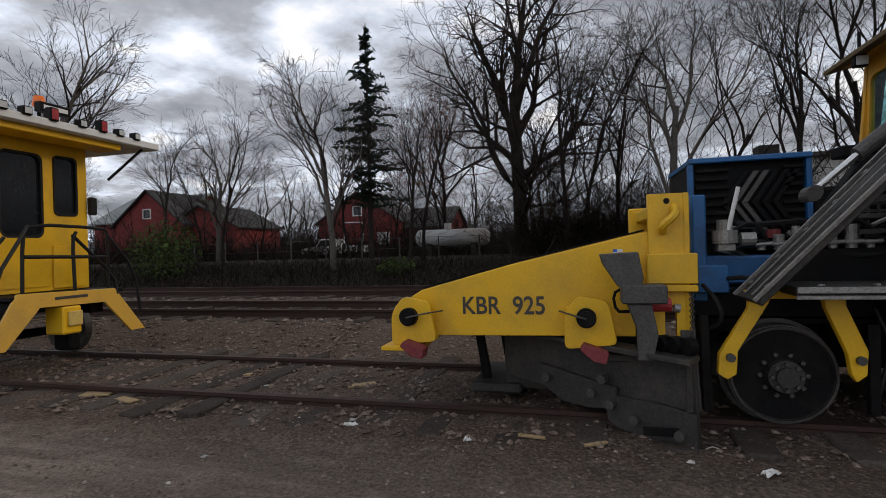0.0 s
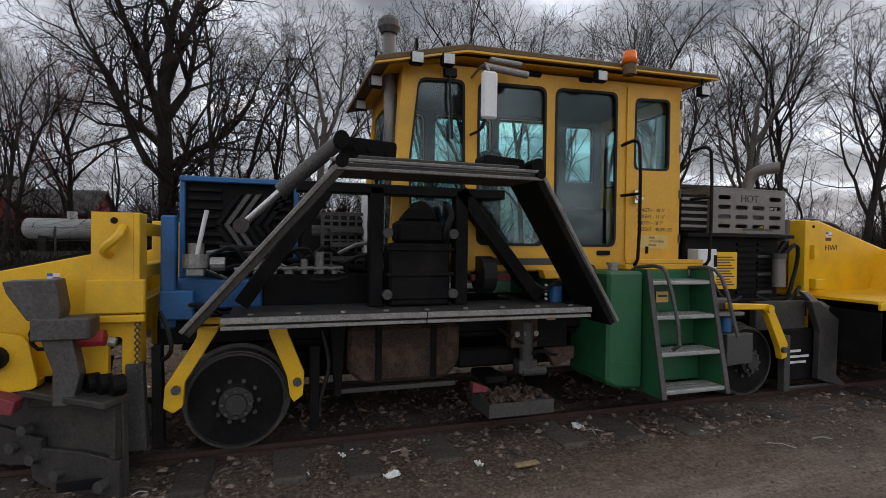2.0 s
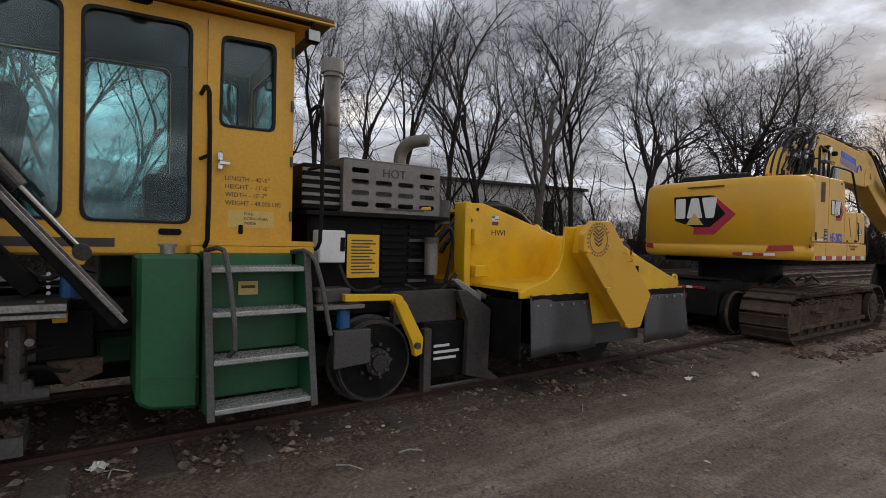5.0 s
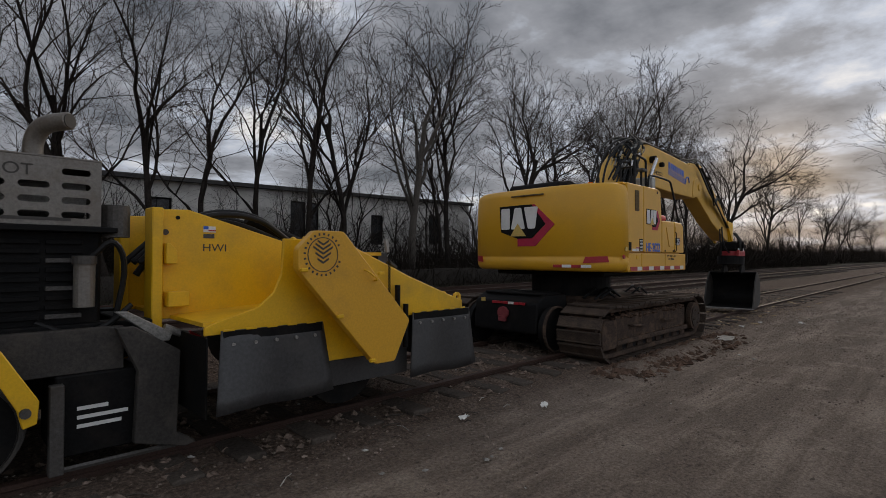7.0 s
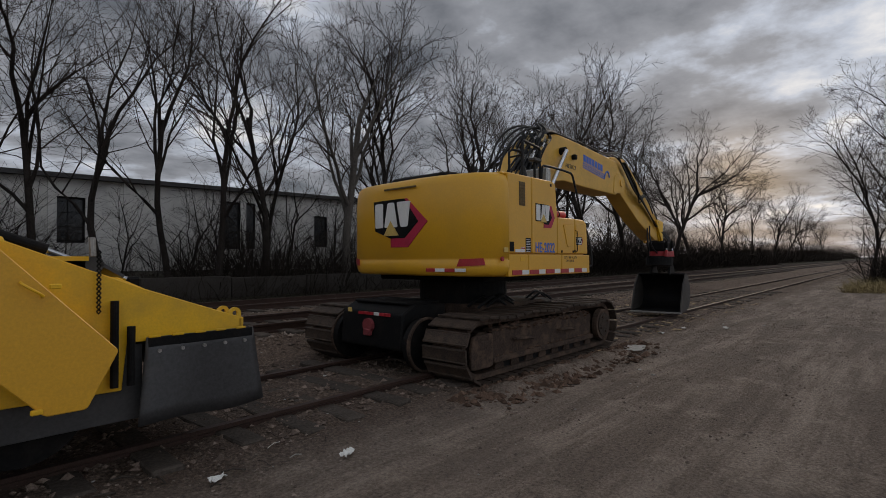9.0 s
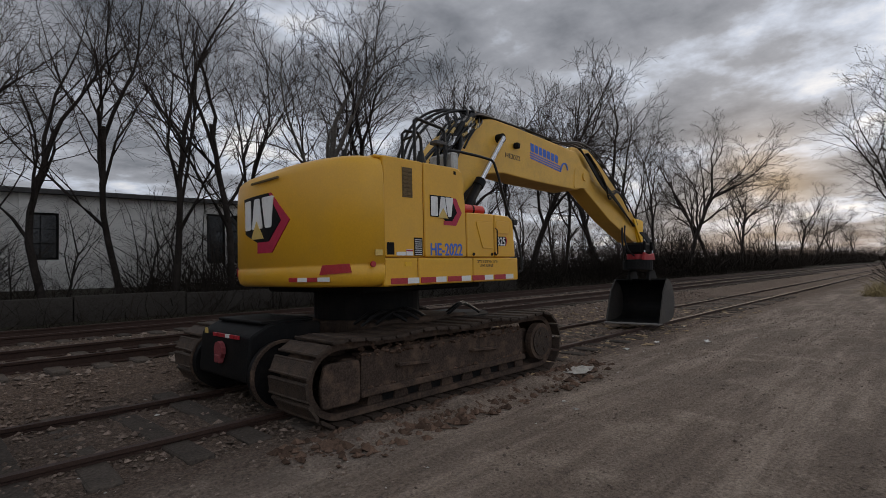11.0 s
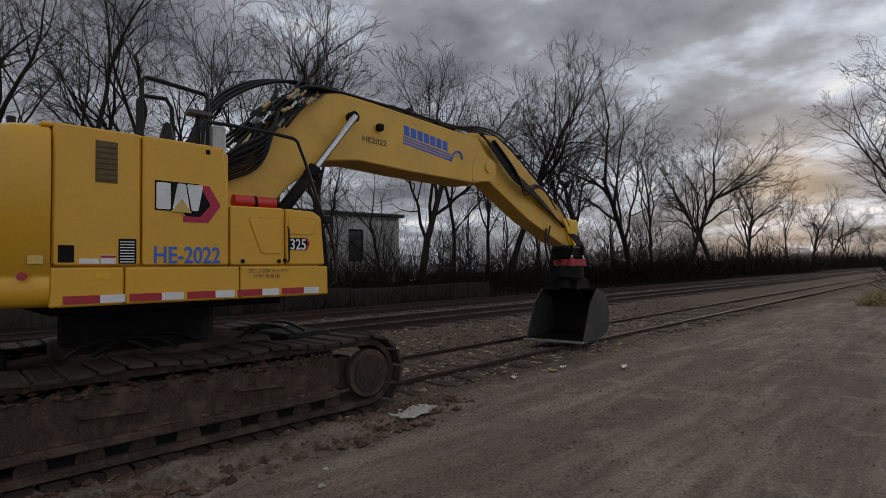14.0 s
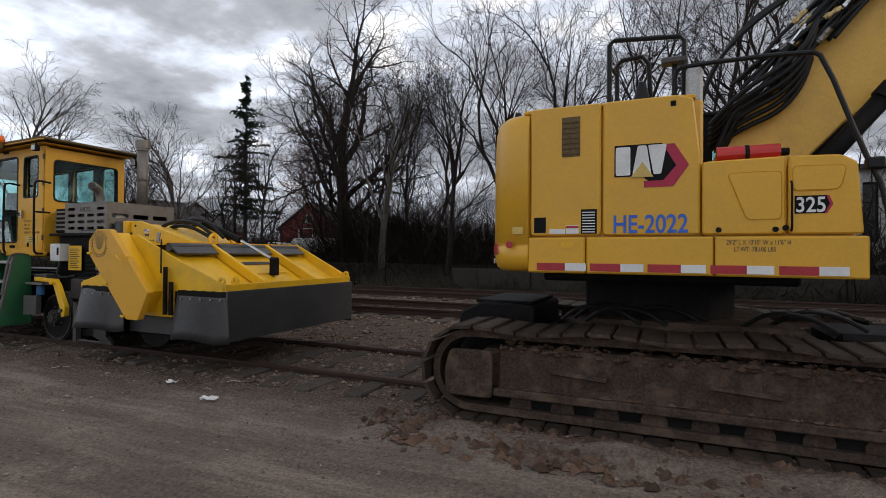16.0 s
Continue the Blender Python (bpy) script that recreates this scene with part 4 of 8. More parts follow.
def drum(x, y, material, label):
    t = thing("oil_drum", label, "drum", (x, y, 1.2))
    bm = cyl((x, y, 1.15), (x, y, 2.0), 0.3, 18)
    for z in (1.4, 1.72):
        cyl((x, y, z - 0.015), (x, y, z + 0.015), 0.312, 18, bm=bm)
    part("shell", bm, material, t, smooth=False)
    part("lid", cyl((x, y, 2.0), (x, y, 2.02), 0.28, 18), "steel", t)


drum(0.6, 24.6, "blue", "blue steel drum on a metal platform")
stand = thing("platform", "grey corrugated metal platform behind the brush", "platform", (-0.8, 24.6, 0))
for k in range(14):
    part("sheet", box(-2.7 + k * 0.29, -2.45 + k * 0.29, 24.0, 24.05, 0.2, 1.12, 0.01), "sheetmetal", stand)
part("deck", box(-2.8, 1.5, 24.0, 25.2, 1.1, 1.15, 0), "steel", stand)

# a fence of posts and wire behind the barnyard
fence = thing("wire_fence", "rusty post and wire fence beyond the tracks", "fence", (-10, 22, 0))
for k in range(16):
    part("post", cyl((-24 + k * 2.2, 22, 0.3), (-24 + k * 2.2, 22, 2.1), 0.04, 6), "steel", fence)
for z in (0.9, 1.5, 2.05):
    part("wire", tube([(-24, 22, z), (9, 22, z)], 0.012, 4), "steel", fence)

# far woods close the horizon
def far_woods():
    g = np.random.default_rng(30)
    V, F = [], []
    for k in range(6000):
        side = g.random()
        if side < 0.5:
            x, y = g.uniform(90, 420), 15 + g.random() ** 2 * 30
        elif side < 0.68:
            x, y = g.uniform(110, 420), -9 - g.random() ** 2 * 20
        else:
            x, y = g.uniform(-120, 120), g.uniform(48, 75)
        h = g.uniform(4, 9) if side < 0.68 else g.uniform(5, 10)
        r = 0.06 * g.uniform(0.4, 1.3)
        p = Vector((x, y, 0))
        b = len(V)
        d = Vector((g.normal(0, 0.16), g.normal(0, 0.16), 1))
        for s in range(3):
            for a in (0, 2.1, 4.2):
                V.append(p + Vector((math.cos(a), math.sin(a), 0)) * r * (1 - 0.45 * s))
            p = p + d * h / 2
            d = d + Vector((g.normal(0, 0.5), g.normal(0, 0.5), -0.2))
        for s in range(2):
            for a in range(3):
                i, j = b + s * 3 + a, b + s * 3 + (a + 1) % 3
                F.append((i, j, j + 3, i + 3))
    solo("far_woods", raw("far_woods", V, F, "brush"), None, "distant belt of bare grey-brown woods", "woods", "stuff")


far_woods()

# distant mast, roadside shelter
mast = thing("radio_mast", "thin distant steel mast above the trees", "mast", (300, 8, 0))
part("pole", cyl((300, 8, 0), (300, 8, 24), 0.14, 6, 0.08), "steel", mast)
for z in (16, 19, 22):
    part("crossarm", box(299.9, 300.1, 6.4, 9.6, z, z + 0.14, 0), "steel", mast)



# ---- ballast regulator on the siding ----
REG = thing("ballast_regulator", "yellow and black rail ballast regulator standing on the siding", "rail machine", (2.4, 0.75, RAIL_TOP))
YC = 0.75


def mirror_y(y):
    return 2 * YC - y


def wheel(parent, x, y, face, r=0.355, dark="black"):
    """A flanged rail wheel; face is -1 where its outer side looks to -y."""
    z = RAIL_TOP + r
    w = part("wheel", cyl((x, y, z), (x, y - 0.13 * face, z), r, 40), "steel", parent, "worn steel rail wheel")
    o = face * 0.004
    part("flange", cyl((x, y + 0.13, z) if face < 0 else (x, y - 0.13, z), (x, y + 0.16, z) if face < 0 else (x, y - 0.16, z), r + 0.03, 40), "steel", w)
    part("disc", cyl((x, y + o, z), (x, y + face * 0.012, z), r * 0.90, 36), dark, w)
    rim = [(x + r * 0.97 * math.cos(k * 0.1745), z + r * 0.97 * math.sin(k * 0.1745)) for k in range(36)]
    inn = [(x + r * 0.92 * math.cos(-k * 0.1745), z + r * 0.92 * math.sin(-k * 0.1745)) for k in range(36)]
    part("rim", pierced(rim, [inn], y + o, y + face * 0.03), "plow", w)
    bm = cyl((x, y + o, z), (x, y + face * 0.09, z), 0.115, 20)
    cyl((x, y + face * 0.09, z), (x, y + face * 0.12, z), 0.07, 16, bm=bm)
    part("hub", bm, "plow" if dark == "black" else dark, w, "dusty bolted hub")
    for k in range(8):
        a = k * 0.7854
        part("hub_bolt", cyl((x + 0.092 * math.cos(a), y + face * 0.09, z + 0.092 * math.sin(a)), (x + 0.092 * math.cos(a), y + face * 0.112, z + 0.092 * math.sin(a)), 0.014, 6), "steel", w)
    for k in range(10):
        a = k * 0.6283
        part("wheel_bolt", cyl((x + 0.15 * math.cos(a), y + face * 0.01, z + 0.15 * math.sin(a)), (x + 0.15 * math.cos(a), y + face * 0.04, z + 0.15 * math.sin(a)), 0.016, 6), "steel", w)


for wx in (0.0, 4.77):
    wheel(REG, wx, -0.06, -1)
    wheel(REG, wx, mirror_y(-0.06), 1)
    part("axle", cyl((wx, 0.1, RAIL_TOP + 0.355), (wx, 1.4, RAIL_TOP + 0.355), 0.07, 14), "black", REG)

# main frame and under-floor gear
part("frame_beam", box(-0.55, 5.9, 0.12, 0.30, 0.86, 1.08, 0.01), "black", REG)
part("frame_beam", box(-0.55, 5.9, 1.20, 1.38, 0.86, 1.08, 0.01), "black", REG)
for x in (-0.5, 1.0, 2.6, 4.2, 5.75):
    part("cross_beam", box(x, x + 0.14, 0.30, 1.20, 0.88, 1.06, 0.01), "black", REG)
bm = prism([(0.80, 0.60), (0.92, 0.50), (1.62, 0.50), (1.74, 0.62), (1.74, 0.95), (0.80, 0.95)], 0.02, 1.3, "y", 0.03)
part("belly_tank", bm, "undercarriage", REG, "large dusty tank slung under the frame")
part("tank_strap", box(1.02, 1.07, 0.005, 0.02, 0.52, 0.95, 0.002), "black", REG)
part("tank_strap", box(1.48, 1.53, 0.005, 0.02, 0.52, 0.95, 0.002), "black", REG)
part("side_bar", box(0.72, 1.72, 0.06, 0.12, 0.42, 0.46, 0.005), "steel", REG)
part("hanger", prism([(0.66, 0.98), (0.78, 0.98), (0.75, 0.42), (0.70, 0.42)], 0.0, 0.05), "black", REG)
part("hanger", prism([(0.50, 0.85), (0.58, 0.85), (0.57, 0.22), (0.51, 0.22)], -0.12, -0.06), "black", REG)
part("hanger", prism([(-0.68, 0.80), (-0.58, 0.80), (-0.55, 0.22), (-0.66, 0.22)], -0.18, -0.08), "steel", REG)
part("hanger", prism([(-0.54, 0.9), (-0.48, 0.9), (-0.46, 0.2), (-0.53, 0.2)], -0.12, -0.02), "black", REG)
bm = cyl((2.35, 0.0, 0.55), (2.35, 0.0, 0.95), 0.06, 14)
cyl((2.30, -0.02, 0.52), (2.52, -0.02, 0.52), 0.045, 10, bm=bm)
box(2.26, 2.44, -0.05, 0.08, 0.50, 0.62, 0.01, bm)
part("clamp_cylinder", bm, "steel", REG)
part("tool_rack", box(2.45, 2.75, -0.02, 0.02, 0.72, 1.02, 0.01), "black", REG)
bm = box(2.53, 2.61, -0.05, -0.025, 0.96, 1.11, 0.004)
part("tag_plate", bm, "yellow", REG, "small yellow tag plate with a keyhole mark")
part("keyhole", cyl((2.57, -0.052, 1.05), (2.57, -0.056, 1.05), 0.018, 10), "ink", REG)
part("lock_tray_arm", box(1.95, 2.15, -0.05, 0.3, 0.44, 0.50, 0.01), "black", REG)
tray = part("ballast_tray", pierced([(1.85, -0.36), (2.42, -0.36), (2.42, 0.02), (1.85, 0.02)], [[(1.87, -0.34), (2.40, -0.34), (2.40, 0.0), (1.87, 0.0)]], 0.26, 0.37, "z"), "steel", REG, "shallow steel tray heaped with stones")
part("tray_floor", box(1.87, 2.40, -0.34, 0.0, 0.27, 0.30, 0), "black", tray)
g = random.Random(3)
bm = B()
for k in range(110):
    bmesh.ops.create_icosphere(bm, subdivisions=1, radius=g.uniform(0.018, 0.036), matrix=pose(g.uniform(1.89, 2.38), g.uniform(-0.33, -0.01), 0.33 + g.uniform(0, 0.06), g.uniform(0, 90), g.uniform(0, 90), 0) @ Matrix.Diagonal((1.2, 0.9, 0.7, 1)))
tagged(part("heaped_ballast", bm, "undercarriage", tray), kind="stuff")
part("red_latch", prism([(1.80, 0.40), (1.93, 0.40), (1.93, 0.44), (1.80, 0.49)], -0.14, -0.08), "maroon", REG)

# yellow sand-guard arms round the wheels
for pts in ([(-0.24, 1.06), (-0.10, 1.06), (-0.12, 1.00), (-0.32, 0.66), (-0.33, 0.50), (-0.39, 0.46), (-0.45, 0.50), (-0.44, 0.64), (-0.25, 0.96)],
            [(0.20, 1.06), (0.34, 1.06), (0.34, 0.98), (0.46, 0.68), (0.45, 0.52), (0.39, 0.47), (0.36, 0.52), (0.34, 0.66), (0.22, 0.96)]):
    a = part("wheel_guard_arm", prism(pts, -0.22, -0.16), "yellow", REG)
    part("arm_pin", cyl((pts[4][0] - 0.04, -0.22, 0.62), (pts[4][0] - 0.04, -0.25, 0.62), 0.03, 10), "steel", a)
part("guard_bar", box(-0.26, 0.36, -0.22, -0.14, 1.03, 1.09, 0.008), "yellow", REG)
a = part("wheel_guard_arm", prism([(4.42, 1.08), (4.92, 1.06), (5.00, 0.98), (5.18, 0.66), (5.17, 0.52), (5.10, 0.50), (5.07, 0.62), (4.90, 0.96), (4.84, 1.01), (4.42, 1.02)], -0.22, -0.15), "yellow", REG)
part("arm_pin", cyl((5.11, -0.22, 0.60), (5.11, -0.25, 0.60), 0.03, 10), "steel", a)
part("arm_pin", cyl((4.90, -0.22, 1.02), (4.90, -0.26, 1.02), 0.04, 10), "yellow", a)

# front plough arm
SIDE = [(-2.86, 0.72), (-2.84, 0.99), (-2.66, 1.10), (-1.94, 1.29), (-0.86, 1.53), (-0.86, 0.74)]
arm = part("plough_arm", prism(SIDE, -0.12, -0.08), "yellow", REG, "long yellow tapered plough arm with dark lettering")
part("far_side_plate", prism(SIDE, mirror_y(-0.08), mirror_y(-0.12)), "yellow", arm)
part("front_plate", box(-2.87, -2.83, -0.08, mirror_y(-0.08), 0.74, 1.0, 0.006), "yellow", arm)
part("arm_floor", prism([(-2.8, 0.80), (-0.9, 0.80), (-0.9, 1.46), (-1.94, 1.22), (-2.64, 1.04)], 0.06, 1.44, "y", 0), "black", arm)
part("top_edge_strip", prism([(-2.66, 1.105), (-1.94, 1.295), (-0.90, 1.53), (-0.90, 1.545), (-1.94, 1.31), (-2.66, 1.12)], -0.078, 0.0, "y", 0), "black", arm)
words("lettering", "KBR  925", 0.2, pose(-2.31, -0.1235, 0.905) @ FRONT, "ink", arm, 0.66, 0.002, 0.003)
for x, rot in ((-2.72, 0), (-1.34, 0)):
    b = part("pin_bracket", prism(rpoly([(x - 0.16, 0.66), (x + 0.22, 0.70), (x + 0.16, 1.02), (x - 0.06, 1.06), (x - 0.16, 0.92)], 0.05), -0.27, -0.235, "y", 0.004), "yellow", arm)
    part("bracket_web", box(x - 0.14, x + 0.2, -0.235, -0.12, 0.70, 0.74, 0.004), "yellow", b)
    part("bracket_web", box(x - 0.14, x - 0.10, -0.235, -0.12, 0.74, 0.98, 0.004), "yellow", b)
    bm = cyl((x, -0.27, 0.90), (x, -0.33, 0.90), 0.072, 20)
    cyl((x, -0.33, 0.90), (x, -0.36, 0.90), 0.055, 18, bm=bm)
    part("pin", bm, "black", b, "black round pin with a wire lanyard")
    part("lanyard", tube([(x, -0.37, 0.90), (x + (0.12 if x < -2 else -0.1), -0.37, 0.93), (x + (0.24 if x < -2 else -0.2), -0.13, 0.93)], 0.007, 5, None, 1), "steel", b)
    part("wear_block", prism([(x - 0.02, 0.72), (x + 0.15, 0.66), (x + 0.13, 0.58), (x + 0.04, 0.60), (x - 0.05, 0.68)], -0.40, -0.26), "maroon", b)
part("toe_plate", box(-2.95, -2.62, -0.34, 0.02, 0.63, 0.665, 0.006), "yellow", arm)
part("flag_decal", box(-1.13, -1.06, -0.124, -0.121, 1.36, 1.40, 0), "white", arm)
part("flag_stripe", box(-1.13, -1.10, -0.126, -0.124, 1.38, 1.40, 0), "logoblue", arm)
part("flag_stripe", box(-1.10, -1.06, -0.126, -0.124, 1.365, 1.375, 0), "reflred", arm)

# front mast
mast_r = part("mast", pierced([(-0.88, 0.62), (-0.64, 0.62), (-0.64, 1.80), (-0.88, 1.80)], [rrect(-0.78, -0.70, 0.72, 0.98, 0.02, 2)], -0.16, -0.10), "yellow", REG, "yellow front mast frame with cross bars")
part("mast_web", box(-0.86, -0.82, -0.10, 0.02, 0.62, 1.78, 0.006), "yellow", mast_r)
part("mast_web", box(-0.68, -0.64, -0.10, 0.02, 0.62, 1.78, 0.006), "yellow", mast_r)
part("mast_post", box(-0.86, -0.64, mirror_y(0.02), mirror_y(-0.16), 0.62, 1.80, 0.01), "yellow", mast_r)
for z in (1.70, 1.38, 1.12):
    part("cross_bar", box(-0.80, -0.68, 0.02, mirror_y(0.02), z - 0.05, z + 0.05, 0.008), "yellow", mast_r)
part("slide_plate", box(-0.64, -0.60, -0.17, 0.04, 0.62, 1.80, 0.006), "yellow", mast_r)
part("collar", box(-0.90, -0.56, -0.22, -0.16, 1.14, 1.36, 0.008), "yellow", mast_r)
part("collar_foot", box(-0.90, -0.56, -0.22, -0.16, 1.08, 1.13, 0.008), "yellow", mast_r)
bm = tube([(-0.78, -0.16, 1.52), (-0.80, -0.24, 1.56), (-0.70, -0.26, 1.64), (-0.70, -0.16, 1.70)], 0.03, 8, None, 2)
part("lifting_eye", bm, "yellow", mast_r)
part("post_hole", cyl((-0.75, -0.161, 1.745), (-0.75, -0.167, 1.745), 0.022, 12), "black", mast_r)
bm = B()
for k in range(15):
    z = 1.34 - k * 0.042
    tube([(-0.605, -0.20, z), (-0.590, -0.20, z - 0.02), (-0.605, -0.20, z - 0.042), (-0.620, -0.20, z - 0.02), (-0.605, -0.20, z)], 0.006, 5, bm)
part("chain", bm, "steel", mast_r, "hanging steel chain")
part("red_coupling", cyl((-0.92, -0.30, 1.00), (-0.76, -0.30, 1.00), 0.05, 14), "red", mast_r)
part("red_coupling_cap", cyl((-0.74, -0.30, 0.98), (-0.70, -0.30, 0.97), 0.03, 12), "edge", mast_r)

# plough wing: a folded steel blade standing across the near rail
tip, back = Vector((-0.62, -0.42)), Vector((-2.05, 0.38))
ax = (back - tip).normalized()
blade = part("plough_blade", box(-1.2, -0.9, -0.2, 0.1, 0.56, 0.62, 0.01), "plow", REG, "scuffed dark steel plough blade reaching to the ground")


def blade_prism(pts, n0, n1, mat_name, name, bev=0.006):
    """Points are (distance from the tip, height); n is the offset across the blade."""
    nrm = Vector((ax.y, -ax.x)) * -1
    bm = prism(pts, n0, n1, "y", bev)
    for v in bm.verts:
        q = tip + ax * v.co.x + nrm * -v.co.y
        v.co = Vector((q.x, q.y, v.co.z))
    bmesh.ops.recalc_face_normals(bm, faces=bm.faces[:])
    return part(name, bm, mat_name, blade)


blade_prism([(0.0, 0.02), (0.02, 0.64), (0.6, 0.66), (1.64, 0.70), (1.64, 0.30), (0.9, 0.22), (0.6, 0.16)], 0.0, 0.045, "plow", "upper_plate")
blade_prism([(0.0, -0.03), (0.0, 0.27), (0.26, 0.30), (0.60, 0.30), (0.66, 0.22), (0.64, 0.10), (0.56, 0.06), (0.46, 0.05), (0.30, 0.00)], -0.045, 0.0, "plow", "lower_wing")
blade_prism([(0.56, 0.36), (1.25, 0.46), (1.25, 0.30), (1.02, 0.18), (0.80, 0.17), (0.58, 0.20)], -0.05, -0.01, "plow", "middle_wing")
blade_prism([(0.0, 0.62), (0.72, 0.66), (1.6, 0.72), (1.6, 0.75), (0.0, 0.66)], -0.16, 0.05, "plow", "top_flange")
blade_prism([(0.02, 0.28), (0.06, 0.28), (0.06, 0.62), (0.02, 0.62)], -0.06, 0.0, "plow", "stiffener")
for d, z in ((0.10, 0.12), (0.42, 0.16), (0.60, 0.24), (0.75, 0.30), (1.15, 0.36), (0.66, 0.42)):
    q = tip + ax * d
    bm = cyl((q.x - 0.02, q.y - 0.03, z), (q.x - 0.05, q.y - 0.085, z), 0.035, 12)
    part("bolt", bm, "steel", blade)
for d in (0.06, 0.15, 0.24):
    q = tip + ax * d
    part("hinge_lug", cyl((q.x - 0.03, q.y - 0.02, 0.72), (q.x + 0.03, q.y + 0.02, 0.72), 0.065, 14), "black", blade)
part("slot_plate", box(-0.98, -0.74, -0.42, -0.40, 0.10, 0.16, 0.004, None), "black", blade)

# lift arm over the blade
lift = part("lift_arm", prism([(-1.24, 1.37), (-0.98, 1.38), (-0.95, 1.20), (-0.96, 1.14), (-1.12, 1.14), (-1.22, 1.30)], -0.44, -0.28), "steel", REG, "stout grey steel lift arm")
part("lift_head", box(-1.10, -0.80, -0.46, -0.26, 1.02, 1.15, 0.01), "steel", lift)
part("lift_link", prism([(-1.06, 1.02), (-0.90, 1.02), (-0.86, 0.80), (-0.90, 0.62), (-1.00, 0.62), (-1.00, 0.84)], -0.42, -0.30), "steel", lift)
part("lift_rod", cyl((-0.95, -0.36, 0.86), (-0.95, -0.36, 0.70), 0.055, 14), "black", lift)
part("grab_loop", tube([(-1.08, -0.3, 1.12), (-1.15, -0.32, 1.08), (-1.13, -0.32, 0.95), (-1.04, -0.3, 0.95)], 0.012, 6, None, 1), "black", lift)
# centre plough legs and shoe
for x in (-2.36, -2.12):
    part("plough_leg", prism([(x, 0.76), (x + 0.07, 0.76), (x + 0.16, 0.22), (x + 0.08, 0.22)], 0.50, 0.58), "black", arm)
part("plough_shoe", box(-2.36, -1.9, 0.30, 1.2, 0.14, 0.22, 0.02), "plow", arm)
part("centre_plate", prism([(-2.05, 0.18), (-1.0, 0.14), (-0.9, 0.74), (-2.05, 0.76)], 0.40, 0.46), "plow", arm)

# radiator housing and blue engine base
RAD = part("radiator_housing", box(-0.45, 0.42, 0.56, 1.5, 1.36, 2.10, 0.012), "black", REG, "black slatted radiator with a blue frame")
part("blue_cap", box(-0.47, 0.44, 0.48, 1.54, 2.09, 2.135, 0.008), "blue", RAD)
part("blue_edge", box(-0.47, -0.43, 0.50, 0.58, 1.30, 2.09, 0.006), "blue", RAD)
part("blue_edge", box(0.40, 0.44, 0.50, 0.58, 1.30, 2.09, 0.006), "blue", RAD)
for k in range(9):
    z = 1.44 + k * 0.072
    for a, b in ((-0.41, -0.16), (0.24, 0.38)):
        part("slat", box(a, b, 0.515, 0.545, z, z + 0.03, 0.004, None), "black", RAD)
for k in range(6):
    x = -0.10 + k * 0.075
    for s in (1, -1):
        bm = prism([(x, 1.75), (x + 0.045, 1.75), (x + 0.045 + 0.17, 1.75 + s * 0.26), (x + 0.17, 1.75 + s * 0.26)], 0.515, 0.545, "y", 0.003)
        for v in bm.verts:
            v.co.x -= 0.12
        part("chevron_louvre", bm, "steel" if k in (1, 2) else "black", RAD)
part("blue_base", box(-0.50, 0.16, 0.22, 1.3, 1.10, 1.32, 0.015), "blue", REG, "blue painted engine base")
part("dark_base", box(0.16, 1.15, 0.26, 1.3, 1.10, 1.36, 0.015), "black", REG)
part("blue_post", box(-0.53, -0.43, 0.10, 0.22, 0.98, 1.80, 0.012), "blue", REG)
part("blue_bracket", box(-0.52, -0.30, 0.02, 0.12, 1.05, 1.26, 0.01), "blue", REG)
bm = cyl((-0.30, 0.12, 1.42), (-0.30, 0.12, 1.52), 0.09, 16)
cyl((-0.30, 0.12, 1.52), (-0.30, 0.12, 1.60), 0.055, 14, bm=bm)
cyl((-0.20, 0.10, 1.45), (-0.10, 0.10, 1.45), 0.05, 12, bm=bm)
box(-0.36, -0.24, 0.06, 0.18, 1.36, 1.42, 0.008, bm)
part("valve_body", bm, "edge", REG)
part("lever", cyl((-0.30, 0.08, 1.46), (-0.22, 0.04, 1.84), 0.016, 10), "white", REG)
bm = B()
g = random.Random(12)
for k in range(16):
    x, z = g.uniform(-0.3, 0.8), g.uniform(1.30, 1.6)
    y = g.uniform(0.24, 0.5)
    bm = tube([(x, y, z), (x + g.uniform(0.1, 0.3), y - 0.06, z + g.uniform(-0.12, 0.14)), (x + g.uniform(0.3, 0.6), y + 0.02, z + g.uniform(-0.2, 0.2)), (x + g.uniform(0.5, 0.8), y, 1.30)], g.uniform(0.012, 0.024), 6, None, 2)
    part("hydraulic_hose", bm, "edge" if k % 5 == 0 else "hose", REG)
for k in range(7):
    x = 0.0 + k * 0.12
    bm = cyl((x, 0.30, 1.36), (x, 0.30, 1.42 + 0.06 * (k % 3)), 0.03 + 0.01 * (k % 2), 10)
    cyl((x - 0.05, 0.27, 1.40), (x + 0.07, 0.27, 1.41), 0.015, 8, bm=bm)
    part("fitting", bm, "edge", REG)
part("red_cap", cyl((0.10, 0.34, 1.45), (0.10, 0.34, 1.52), 0.05, 12), "maroon", REG)
part("engine_block", box(0.45, 1.15, 0.50, 1.3, 1.36, 1.85, 0.03), "black", REG)
part("air_filter", cyl((0.55, 0.62, 1.72), (0.95, 0.62, 1.72), 0.13, 18), "steel", REG)
part("mesh_guard", pierced([(0.62, 1.40), (1.0, 1.40), (1.0, 1.88), (0.62, 1.88)], [[(0.65 + 0.07 * i, 1.43 + 0.055 * j), (0.70 + 0.07 * i, 1.43 + 0.055 * j), (0.70 + 0.07 * i, 1.465 + 0.055 * j), (0.65 + 0.07 * i, 1.465 + 0.055 * j)] for i in range(5) for j in range(8)], 0.44, 0.45), "steel", REG)

